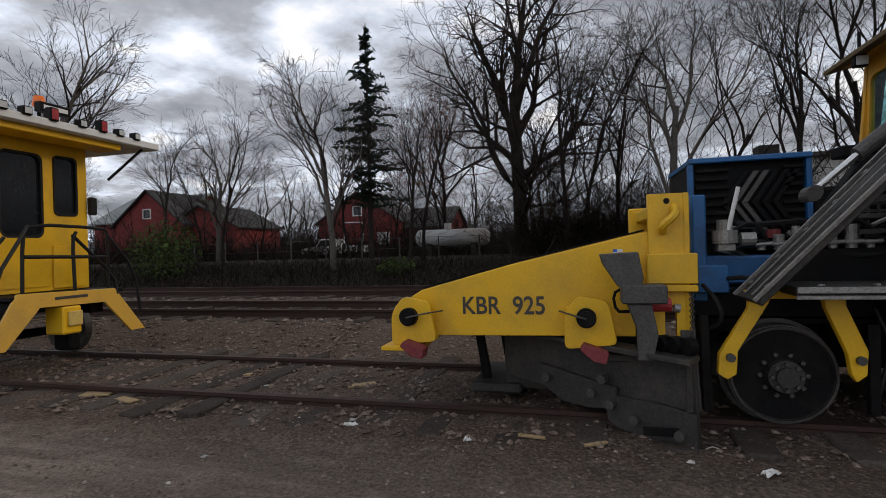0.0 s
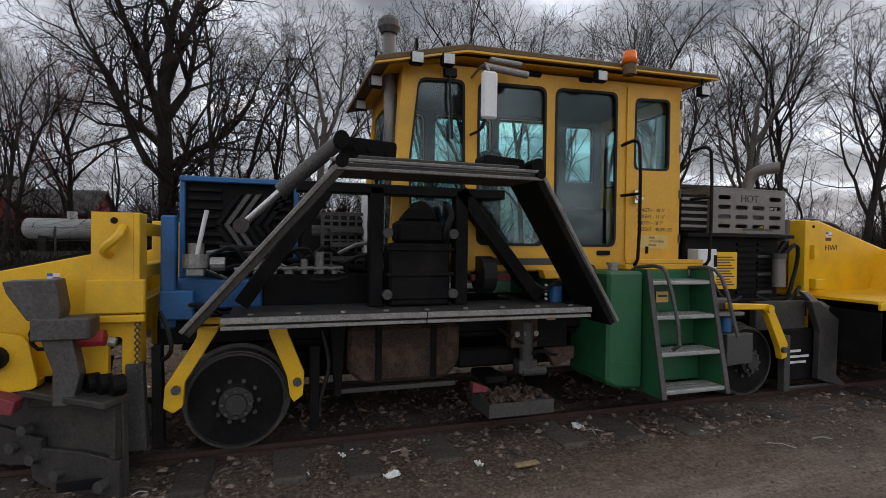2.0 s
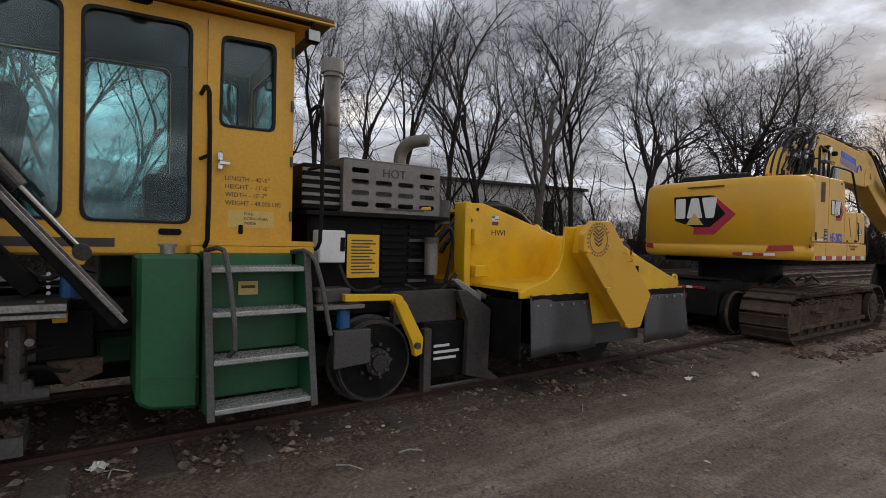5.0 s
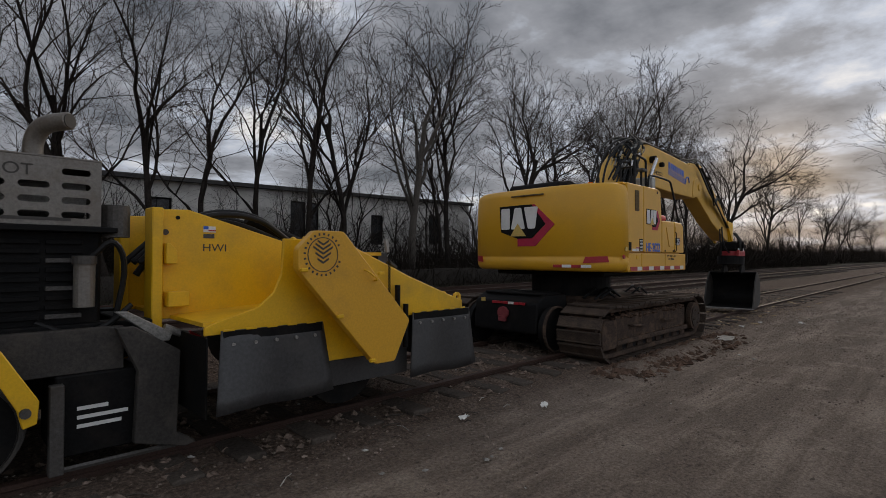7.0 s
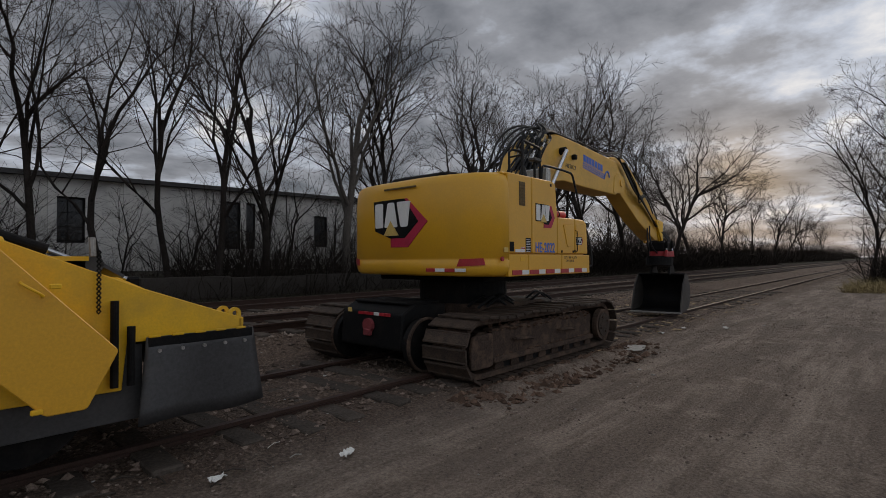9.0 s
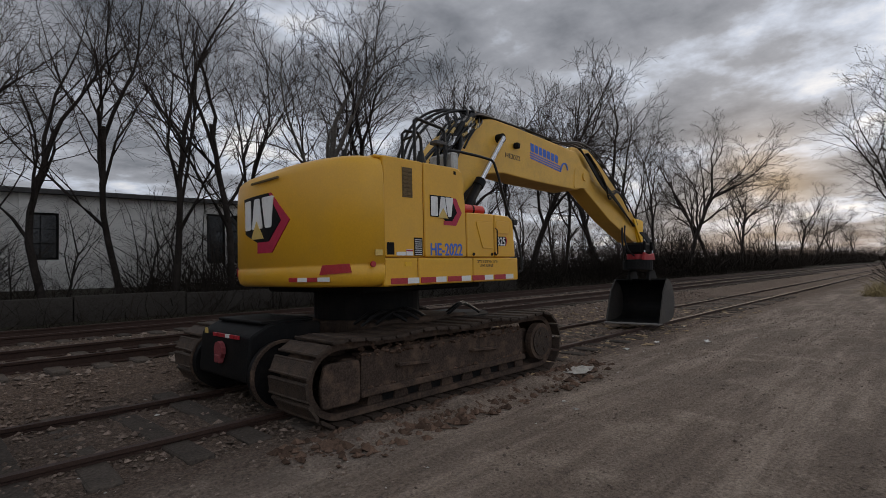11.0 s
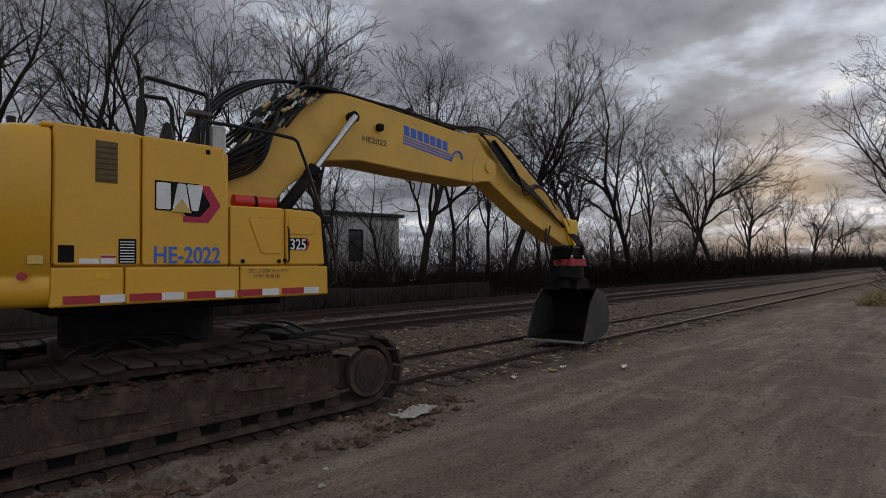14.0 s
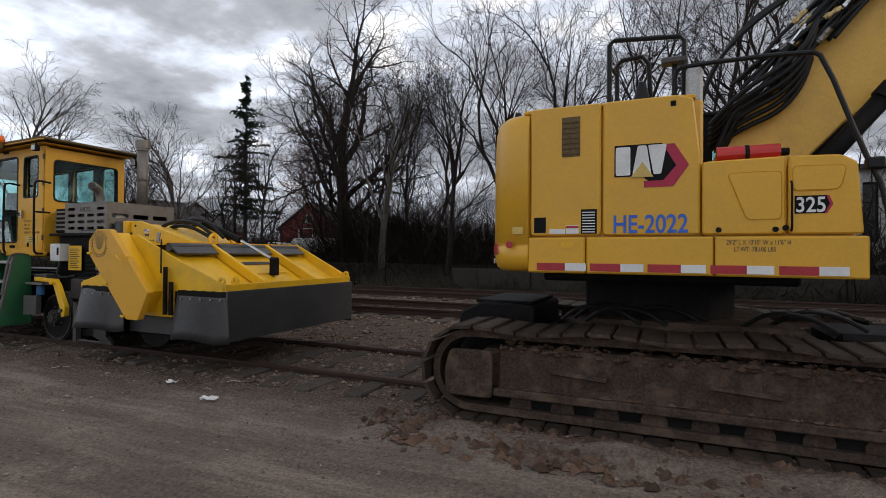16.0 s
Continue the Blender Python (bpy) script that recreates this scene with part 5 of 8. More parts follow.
# side deck and the folded wing over it
deck = part("side_deck", box(-0.05, 2.62, -0.50, 0.2, 1.075, 1.12, 0.006), "dust", REG, "flat dusty black side deck with worn steel edges")
for a, b in ((-0.07, 1.268), (1.276, 2.62)):
    part("edge_strip", box(a, b, -0.56, -0.36, 1.122, 1.14, 0.004), "dust", deck)
    part("edge_bar", box(a, b, -0.575, -0.555, 1.10, 1.14, 0.003), "edge", deck)
    part("under_lip", box(a, b, -0.565, -0.54, 1.06, 1.085, 0.003), "edge", deck)
for k in range(9):
    x = 0.1 + k * 0.3
    part("deck_bolt", cyl((x, -0.46, 1.14), (x, -0.46, 1.15), 0.02, 8), "edge", deck)



def slab(p, q, y0, y1, t, mat_name, name, parent, label="", bev=0.006):
    """A plate along the line p-q in x and z, from y0 to y1."""
    p, q = Vector(p), Vector(q)
    d = (q - p).normalized()
    n = Vector((-d.y, d.x)) * t / 2
    return part(name, prism([tuple(p + n), tuple(q + n), tuple(q - n), tuple(p - n)], y0, y1, "y", bev), mat_name, parent, label)


wing = slab((0.56, 2.10), (2.08, 2.10), -0.50, -0.08, 0.05, "steel", "folded_wing", REG, "folded steel side wing forming a trapezoid frame")
slab((-0.27, 1.03), (0.60, 2.10), -0.52, -0.10, 0.05, "plow", "left_wing_plate", wing)
slab((2.86, 0.99), (2.06, 2.10), -0.52, -0.10, 0.05, "black", "right_wing_plate", wing)
for y in (-0.535, -0.10):
    slab((-0.30, 1.05), (0.56, 2.11), y, y + 0.022, 0.028, "edge", "edge_bar", wing, "", 0.003)
    slab((2.90, 1.01), (2.10, 2.11), y, y + 0.022, 0.028, "edge", "edge_bar", wing, "", 0.003)
for y in (-0.40, -0.25):
    slab((-0.28, 1.075), (0.55, 2.125), y, y + 0.014, 0.012, "edge", "face_bar", wing, "", 0.002)
slab((0.50, 2.135), (2.12, 2.135), -0.535, -0.515, 0.02, "edge", "edge_bar", wing, "", 0.003)
slab((0.52, 2.085), (2.10, 2.085), -0.535, -0.515, 0.02, "edge", "edge_bar", wing, "", 0.003)
slab((0.70, 2.16), (1.95, 2.16), -0.42, -0.2, 0.05, "steel", "top_stiffener", wing)
for k in range(6):
    f = (k + 0.5) / 6
    c = Vector((-0.27, 0, 1.03)).lerp(Vector((0.60, 0, 2.10)), f)
    for y in (-0.48, -0.14):
        part("wing_bolt", cyl((c.x - 0.02, y, c.z + 0.016), (c.x - 0.036, y, c.z + 0.03), 0.018, 8), "edge", wing)
part("corner_hinge", cyl((0.58, -0.54, 2.13), (0.58, -0.08, 2.13), 0.045, 14), "black", wing)
part("corner_hinge", cyl((2.08, -0.54, 2.12), (2.08, -0.08, 2.12), 0.035, 14), "black", wing)
slab((0.02, 1.16), (0.62, 2.02), -0.06, 0.06, 0.11, "black", "strut", REG)
slab((2.44, 1.16), (1.70, 2.06), -0.06, 0.06, 0.11, "black", "strut", REG)
part("upright", box(0.95, 1.06, -0.06, 0.06, 1.12, 2.06, 0.008), "black", REG)
part("upright", box(1.66, 1.77, -0.06, 0.06, 1.12, 2.06, 0.008), "black", REG)
part("header_beam", box(0.40, 2.10, -0.06, 0.10, 2.0, 2.08, 0.008), "black", REG)
act = part("slide_carriage", box(1.10, 1.60, -0.10, 0.14, 1.12, 1.62, 0.02), "black", REG, "heavy black slide carriage between the uprights")
part("carriage_head", box(1.16, 1.56, -0.08, 0.12, 1.62, 1.80, 0.03), "black", act)
part("carriage_cap", prism([(1.20, 1.80), (1.52, 1.80), (1.46, 1.92), (1.38, 1.98), (1.28, 1.90)], -0.04, 0.10, "y", 0.02), "black", act)
for z in (1.18, 1.36, 1.56):
    part("rib", box(1.07, 1.63, -0.125, -0.10, z, z + 0.03, 0.006), "black", act)
for x in (1.08, 1.62):
    for z in (1.22, 1.7):
        part("roller", cyl((x, -0.13, z), (x, -0.08, z), 0.04, 12), "steel", act)
part("lift_hose", tube([(1.58, -0.02, 1.94), (1.64, -0.04, 1.85), (1.56, -0.06, 1.72), (1.60, 0, 1.6)], 0.03, 8, None, 2), "hose", REG)
part("black_drum", cyl((1.90, 0.05, 1.36), (2.02, 0.05, 1.36), 0.16, 22), "hose", REG)
part("red_beam", box(1.86, 2.24, 0.10, 0.2, 1.30, 1.36, 0.008), "maroon", REG)
part("white_casing", box(0.98, 1.16, 0.36, 0.56, 1.50, 2.05, 0.02), "white", REG, "white battered casing behind the upright")
for a, b, c in (((0.58, -0.32, 2.28), (0.20, -0.32, 1.94), (-0.02, -0.32, 1.72)), ((2.14, -0.30, 2.20), (2.46, -0.30, 1.77), (2.72, -0.30, 1.42))):
    h = part("wing_cylinder", cyl(a, b, 0.052, 16), "steel", wing, "hydraulic cylinder with a chrome rod")
    part("cylinder_rod", cyl(b, c, 0.024, 12), "chrome", h)
    part("rod_eye", cyl((c[0], c[1] - 0.06, c[2]), (c[0], c[1] + 0.06, c[2]), 0.05, 14), "steel", h)
    part("base_eye", cyl((a[0], a[1] - 0.07, a[2]), (a[0], a[1] + 0.07, a[2]), 0.055, 14), "black", h)
for x0, x1, z in ((0.60, 1.00, 2.25), (1.70, 2.06, 2.20)):
    bm = prism(rpoly([(x0, z - 0.07), (x1, z - 0.07), (x1, z + 0.05), (x0, z + 0.07)], 0.03), -0.30, -0.12, "y", 0.005)
    part("pivot_block", bolts(bm, [(x0 + 0.1, -0.30, z), (x0 + 0.2, -0.30, z), (x1 - 0.06, -0.30, z - 0.02)], "y", 0.025, 0.02, 10), "black", wing)

# the folded wing leans outwards and narrows towards the top
for ob in [wing, *wing.children_recursive]:
    for v in ob.data.vertices:
        up = max(0.0, v.co.z - 1.05)
        v.co.y -= 0.26 * up
        v.co.x += (1.33 - v.co.x) * 0.07 * up

# intake stack
st = part("intake_pipe", cyl((1.20, 0.30, 1.95), (1.16, 0.30, 3.42), 0.055, 20), "galv", REG, "tall grey intake stack with a mushroom cap", True)
bm = cyl((1.16, 0.30, 3.40), (1.16, 0.30, 3.45), 0.07, 20, 0.095)
cyl((1.16, 0.30, 3.45), (1.16, 0.30, 3.50), 0.095, 20, bm=bm)
cyl((1.16, 0.30, 3.50), (1.16, 0.30, 3.54), 0.095, 20, 0.06, bm=bm)
part("stack_cap", bm, "steel", st)

# ---- the cab ----
CX0, CX1, CY0, CY1, CZ0, CZ1 = 1.16, 4.08, 0.10, 1.42, 1.40, 3.16
cab = part("cab", box(CX0 + 0.06, CX1, CY0 + 0.02, CY1 - 0.02, CZ0 - 0.02, CZ0 + 0.06, 0.01), "cab", REG, "yellow operator cab with tall tinted windows")
PROF = [(1.60, 1.40), (4.08, 1.40), (4.08, 3.20), (1.24, 3.12), (1.20, 2.60), (1.16, 2.18), (1.16, 1.40)]
W1 = rpoly([(1.37, 3.00), (1.29, 2.27), (1.32, 1.62), (1.80, 1.62), (1.78, 3.02)], 0.07)
W2 = rpoly([(1.90, 1.61), (2.57, 1.61), (2.57, 3.045), (1.90, 3.025)], 0.08)
W3 = rpoly([(2.66, 1.61), (3.33, 1.61), (3.33, 3.075), (2.66, 3.05)], 0.08)
WD = rpoly([(3.51, 2.35), (3.93, 2.36), (3.93, 3.06), (3.52, 3.04)], 0.06)
part("side_wall", pierced(PROF, [W1, W2, W3, WD], CY0, CY0 + 0.05), "cab", cab)
part("side_wall", pierced(PROF, [W1, W2, W3, WD], CY1 - 0.05, CY1), "cab", cab)
FW = [(CY0 + 0.12, 1.62), (CY1 - 0.12, 1.62), (CY1 - 0.12, 2.9), (CY0 + 0.12, 2.9)]
RW = [(CY0 + 0.12, 2.30), (CY1 - 0.12, 2.30), (CY1 - 0.12, 3.0), (CY0 + 0.12, 3.0)]
bm = pierced([(CY0 + 0.05, 1.40), (CY1 - 0.05, 1.40), (CY1 - 0.05, 3.12), (CY0 + 0.05, 3.12)], [rpoly(FW, 0.08)], 1.16, 1.20, "x")
for v in bm.verts:
    v.co.x += max(0, v.co.z - 2.18) * 0.09
part("front_wall", bm, "cab", cab)
part("rear_wall", pierced([(CY0 + 0.05, 1.40), (CY1 - 0.05, 1.40), (CY1 - 0.05, 3.18), (CY0 + 0.05, 3.18)], [rpoly(RW, 0.08)], 4.04, 4.08, "x"), "cab", cab)
for n, loop in (("window", W1), ("window", W2), ("window", W3)):
    for y, s in ((CY0, 1), (CY1 - 0.05, -1)):
        w = part(n, ring_frame(loop, 0.022, y - 0.008 if s > 0 else y + 0.03, y + 0.02 if s > 0 else y + 0.058), "hose", cab)
        p = part("pane", prism(loop, y + 0.022, y + 0.028, "y", 0), "glass", w)
        p.visible_shadow = False
for y in (CY0, CY1 - 0.05):
    w = part("door_window", ring_frame(WD, 0.022, y - 0.022, y + 0.02), "hose", cab)
    p = part("pane", prism(WD, y + 0.022, y + 0.028, "y", 0), "glass", w)
    p.visible_shadow = False
w = part("rear_window", ring_frame(rpoly(RW, 0.08), 0.022, 4.05, 4.09, "x"), "hose", cab)
p = part("pane", prism(rpoly(RW, 0.08), 4.055, 4.06, "x", 0), "glass", w)
p.visible_shadow = False
bm = prism(rpoly(FW, 0.08), 1.175, 1.18, "x", 0)
for v in bm.verts:
    v.co.x += max(0, v.co.z - 2.18) * 0.09
p = part("windscreen_pane", bm, "glass", cab)
p.visible_shadow = False
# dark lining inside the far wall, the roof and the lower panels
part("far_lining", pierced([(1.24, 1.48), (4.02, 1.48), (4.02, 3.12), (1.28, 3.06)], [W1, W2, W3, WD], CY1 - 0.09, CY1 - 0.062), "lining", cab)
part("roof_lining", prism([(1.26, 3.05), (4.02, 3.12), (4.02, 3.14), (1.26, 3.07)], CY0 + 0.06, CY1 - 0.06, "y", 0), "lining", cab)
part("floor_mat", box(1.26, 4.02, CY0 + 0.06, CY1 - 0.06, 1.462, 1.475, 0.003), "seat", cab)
# door
door = part("door", pierced(rrect(3.43, 4.05, 1.48, 3.15, 0.03), [WD], CY0 - 0.018, CY0 - 0.003), "cab", cab, "yellow cab door with stencilled dimensions")
for z in (1.66, 2.1, 2.55, 2.98):
    part("hinge", cyl((4.062, CY0 - 0.02, z), (4.062, CY0 - 0.02, z + 0.08), 0.014, 8), "steel", door)
part("door_handle", box(3.50, 3.54, CY0 - 0.07, CY0 - 0.018, 2.02, 2.16, 0.01), "chrome", door)
part("door_handle_grip", box(3.50, 3.58, CY0 - 0.09, CY0 - 0.07, 2.06, 2.09, 0.005), "chrome", door)
part("latch", box(3.66, 3.69, CY0 - 0.035, CY0 - 0.018, 1.55, 1.62, 0.004), "black", door)
for k, t in enumerate(("LENGTH - 40'-5\"", "HEIGHT - 11'-6\"", "WIDTH - 10'-7\"", "WEIGHT - 48,000 LBS")):
    words("lettering", t, 0.05, pose(3.56, CY0 - 0.0185, 1.955 - k * 0.062) @ FRONT, "ink", door, (0.33, 0.33, 0.31, 0.42)[k], 0.001)
part("decal", box(3.58, 3.93, CY0 - 0.0205, CY0 - 0.018, 1.60, 1.73, 0), "tan", door)
for k, t in enumerate(("FIRE", "EXTINGUISHER", "INSIDE")):
    words("lettering", t, 0.03, pose(3.70, CY0 - 0.021, 1.695 - k * 0.036) @ FRONT, "ink", door, (0.07, 0.18, 0.09)[k], 0.0008)
part("door_sill", box(3.30, 4.20, CY0 - 0.20, CY0 - 0.02, 1.40, 1.46, 0.01), "cab", cab)
part("sill_upstand", box(3.30, 4.20, CY0 - 0.20, CY0 - 0.185, 1.46, 1.50, 0.003), "cab", cab)
for x in (3.39, 4.22):
    bm = tube([(x, CY0 + 0.0, 2.58), (x, CY0 - 0.20, 2.60), (x + 0.02, CY0 - 0.24, 2.52), (x + 0.02, CY0 - 0.24, 1.52), (x, CY0 - 0.20, 1.44), (x, CY0 - 0.1, 1.44)], 0.016, 8, None, 1)
    tube([(x, CY0 - 0.0, 2.10), (x + 0.02, CY0 - 0.24, 2.10)], 0.014, 8, bm)
    part("grab_rail", bm, "black", cab, "black tubular grab rail beside the door")
part("name_bar", box(2.06, 2.86, CY0 - 0.004, CY0 - 0.001, 1.44, 1.50, 0), "ink", cab, "dark maker's marking drawn as a bar")
for x, z in ((1.46, 1.52), (2.10, 1.525), (3.12, 1.53), (2.36, 3.12), (2.90, 3.13)):
    bm = prism(rrect(x, x + 0.15, z, z + 0.045, 0.02), CY0 - 0.01, CY0 - 0.002, "y", 0)
    for k in range(3):
        cyl((x + 0.035 + 0.04 * k, CY0 - 0.01, z + 0.022), (x + 0.035 + 0.04 * k, CY0 - 0.014, z + 0.022), 0.012, 8, bm=bm)
    part("vent", bm, "black", cab)
# roof
roof = part("roof", prism([(0.98, 3.02), (1.72, 3.20), (4.34, 3.26), (4.34, 3.295), (1.72, 3.25), (0.98, 3.065)], -0.10, 1.62, "y", 0.006), "roof", REG, "weathered overhanging cab roof with work lamps")
part("roof_edge", prism([(0.97, 3.00), (1.72, 3.18), (4.34, 3.245), (4.34, 3.258), (1.72, 3.198), (0.97, 3.015)], -0.108, -0.07, "y", 0), "cab", roof)
part("soffit", prism([(1.10, 3.04), (1.72, 3.17), (4.2, 3.22), (4.2, 3.235), (1.72, 3.185), (1.10, 3.055)], 0.0, 1.5, "y", 0), "cab", roof)
for x, y, z in ((1.30, -0.08, 3.08), (1.56, -0.08, 3.10), (3.00, -0.08, 3.13), (4.16, -0.08, 3.12), (1.05, 0.3, 2.98), (1.05, 1.1, 2.98), (4.28, 1.5, 3.12)):
    l = part("work_lamp", box(x - 0.055, x + 0.055, y - 0.045, y + 0.03, z - 0.05, z + 0.05, 0.012), "black", roof)
    part("lens", box(x - 0.045, x + 0.045, y - 0.052, y - 0.045, z - 0.04, z + 0.04, 0.003), "lens", l)
    part("bracket", box(x - 0.01, x + 0.01, y - 0.01, y + 0.01, z + 0.05, 3.24, 0), "black", l)
bc = part("beacon", cyl((3.27, -0.14, 3.26), (3.27, -0.14, 3.37), 0.072, 18, 0.055), "orange", roof, "amber rotating beacon", True)
part("beacon_base", cyl((3.27, -0.14, 3.16), (3.27, -0.14, 3.26), 0.06, 16), "roof", bc)
part("horn", cyl((1.86, -0.12, 3.08), (2.26, -0.12, 3.05), 0.03, 12), "edge", roof, "chrome trumpet horn")
part("horn", cyl((1.92, -0.12, 3.14), (2.20, -0.12, 3.13), 0.022, 12), "edge", roof)
# mirror and wiper
mi = part("mirror", box(1.80, 1.93, -0.26, -0.20, 2.62, 3.00, 0.03), "white", cab, "white backed side mirror on a bent arm")
part("mirror_arm", tube([(1.84, CY0, 2.56), (1.82, -0.18, 2.54), (1.84, -0.22, 2.62)], 0.012, 6, None, 1), "hose", mi)
part("mirror_arm", tube([(1.84, CY0, 3.05), (1.84, -0.2, 3.08), (1.86, -0.23, 3.0)], 0.012, 6, None, 1), "edge", mi)
part("wiper", tube([(1.63, CY0 - 0.03, 3.05), (1.66, CY0 - 0.04, 2.5)], 0.012, 5), "hose", cab)
part("wiper_motor", box(1.58, 1.70, CY0 - 0.04, CY0, 3.02, 3.10, 0.01), "hose", cab)
# inside the cab
bm = prism(rpoly([(2.08, 1.95), (2.26, 1.95), (2.34, 2.5), (2.24, 2.56), (2.12, 2.5)], 0.05), 0.50, 0.98, "y", 0.03)
seat = part("seat", bm, "seat", cab, "black high-backed operator seat")
part("cushion", box(1.80, 2.26, 0.48, 1.0, 1.82, 1.95, 0.04), "seat", seat)
part("pedestal", box(1.9, 2.2, 0.6, 0.9, 1.46, 1.82, 0.02), "seat", seat)
part("console", box(1.45, 1.75, 0.3, 1.2, 1.46, 2.0, 0.04), "seat", cab)
part("cabinet", box(3.1, 3.9, 1.0, 1.34, 1.46, 2.05, 0.03), "seat", cab)

# ---- green tank and steps ----
gt = part("green_tank", prism([(2.97, 0.44), (3.05, 0.39), (3.34, 0.36), (3.34, 1.40), (2.97, 1.40)], -0.30, 0.30, "y", 0.025), "green", REG, "green painted steel fuel tank with a filler cap")
part("tank_seam", prism([(2.99, 0.61), (3.33, 0.57), (3.33, 0.585), (2.99, 0.625)], -0.306, -0.30, "y", 0), "green", gt)
bm = cyl((3.16, -0.1, 1.40), (3.16, -0.1, 1.45), 0.045, 14)
cyl((3.16, -0.1, 1.45), (3.16, -0.1, 1.47), 0.06, 14, bm=bm)
part("filler_cap", bm, "edge", gt)
steps = part("steps", prism([(3.36, 0.36), (3.36, 1.40), (4.02, 1.40), (4.10, 0.36)], -0.10, -0.06, "y", 0.004), "green", REG, "green boarding steps with worn metal treads")
for x0, x1, xt in ((3.36, 3.385, 0), (4.05, 4.075, 0)):
    part("stringer", prism([(-0.52, 0.33), (-0.08, 0.33), (-0.08, 1.42), (-0.30, 1.42)], x0, x1, "x", 0.004), "green", steps)
    part("stringer_edge", prism([(-0.545, 0.33), (-0.52, 0.33), (-0.30, 1.42), (-0.325, 1.42)], x0 - 0.012, x1 + 0.012, "x", 0.004), "steel", steps)
for z, y in ((0.36, -0.52), (0.67, -0.46), (0.98, -0.395), (1.28, -0.335)):
    t = part("tread", box(3.385, 4.05, y, y + 0.24, z, z + 0.035, 0.006), "alu", steps, "worn aluminium tread")
    bm = B()
    for i in range(22):
        for j in range(3):
            cyl((3.41 + i * 0.029, y + 0.04 + j * 0.07, z + 0.035), (3.41 + i * 0.029, y + 0.04 + j * 0.07, z + 0.043), 0.009, 6, bm=bm)
    tagged(part("stud_grip", bm, "edge", t), kind="stuff")
    part("riser", box(3.385, 4.05, y + 0.25, y + 0.27, max(z - 0.28, 0.36), z + 0.02, 0.004), "green", steps)
for x in (3.44,):
    part("hand_rail", tube([(x - 0.05, -0.05, 1.42), (x + 0.02, -0.36, 1.46), (x + 0.04, -0.44, 1.36), (x + 0.08, -0.56, 0.80), (x + 0.04, -0.5, 0.74)], 0.017, 8, None, 1), "steel", steps)
part("hand_rail", tube([(4.02, -0.1, 1.42), (4.06, -0.34, 1.44), (4.12, -0.42, 1.32), (4.18, -0.52, 0.82)], 0.017, 8, None, 1), "steel", steps)
part("warning_decal", box(3.62, 3.76, -0.128, -0.124, 1.10, 1.20, 0), "tan", steps)
part("warning_decal_bar", box(3.64, 3.74, -0.132, -0.128, 1.15, 1.17, 0), "ink", steps)

# ---- rear engine ----
eng = part("engine_housing", box(4.26, 5.58, 0.22, 1.30, 1.06, 1.74, 0.02), "black", REG, "dark rear engine bay under a perforated grille")
part("bay_shelf", box(4.20, 5.66, 0.10, 1.40, 1.725, 1.765, 0.006), "black", eng)
slots = []
for j, z in enumerate((1.80, 1.90, 2.00, 2.10)):
    for i in range(4):
        x = 4.62 + i * 0.235
        if not (j == 3 and i in (1, 2)):
            slots.append(rrect(x, x + 0.17, z + 0.02, z + 0.065, 0.02, 2))
grille = part("grille", pierced([(4.54, 1.77), (5.56, 1.77), (5.56, 2.23), (4.54, 2.23)], slots, 0.14, 0.155), "galv", REG, "rusty perforated guard stencilled with a heat warning")
lslots = [rrect(a, a + 0.26, z, z + 0.07, 0.02, 2) for a in (0.22, 0.56, 0.90) for z in (1.84, 2.0)]
part("grille_side", pierced([(0.16, 1.77), (1.3, 1.77), (1.3, 2.23), (0.16, 2.23)], lslots, 5.545, 5.56, "x"), "galv", grille)
part("grille_side", pierced([(0.16, 1.77), (1.3, 1.77), (1.3, 2.23), (0.16, 2.23)], lslots, 4.54, 4.555, "x"), "galv", grille)
part("grille_back", box(4.2, 5.56, 1.29, 1.305, 1.77, 2.23, 0), "galv", grille)
part("grille_top", box(4.54, 5.56, 0.14, 1.3, 2.231, 2.245, 0.003), "galv", grille)
part("muffler", cyl((4.60, 0.45, 1.98), (5.50, 0.45, 1.98), 0.14, 20), "alu", grille)
words("lettering", "HOT", 0.11, pose(4.93, 0.1385, 2.10) @ FRONT, "ink", grille, 0.24)
part("scratch_mark", box(4.95, 5.38, 0.1365, 0.139, 1.80, 1.822, 0), "ink", grille)
part("left_guard", box(4.20, 4.54, 0.2, 1.3, 1.78, 2.17, 0.01), "black", eng)
for k in range(5):
    part("guard_slat", box(4.19, 4.53, 0.185, 0.20, 1.82 + k * 0.07, 1.85 + k * 0.07, 0.003), "galv", eng)
bm = tube([(5.18, 0.28, 2.2), (5.18, 0.28, 2.36), (5.22, 0.22, 2.45), (5.27, 0.14, 2.47), (5.35, 0.05, 2.48)], 0.06, 14, None, 2)
part("exhaust_elbow", bm, "galv", REG, "bent grey exhaust pipe", True)
part("exhaust_mouth", cyl((5.351, 0.049, 2.48), (5.356, 0.043, 2.48), 0.05, 14), "ink", REG)
bm = cyl((4.86, 1.22, 2.24), (4.86, 1.22, 3.26), 0.085, 20)
cyl((4.86, 1.22, 2.72), (4.86, 1.22, 2.76), 0.085, 20, bm=bm)
stk = part("air_pipe", bm, "galv", REG, "pale grey rear air stack with a flared cap", True)
bm = cyl((4.86, 1.22, 3.26), (4.86, 1.22, 3.30), 0.10, 20)
cyl((4.86, 1.22, 3.30), (4.86, 1.22, 3.44), 0.12, 20, bm=bm)
part("stack_cap", bm, "galv", stk)
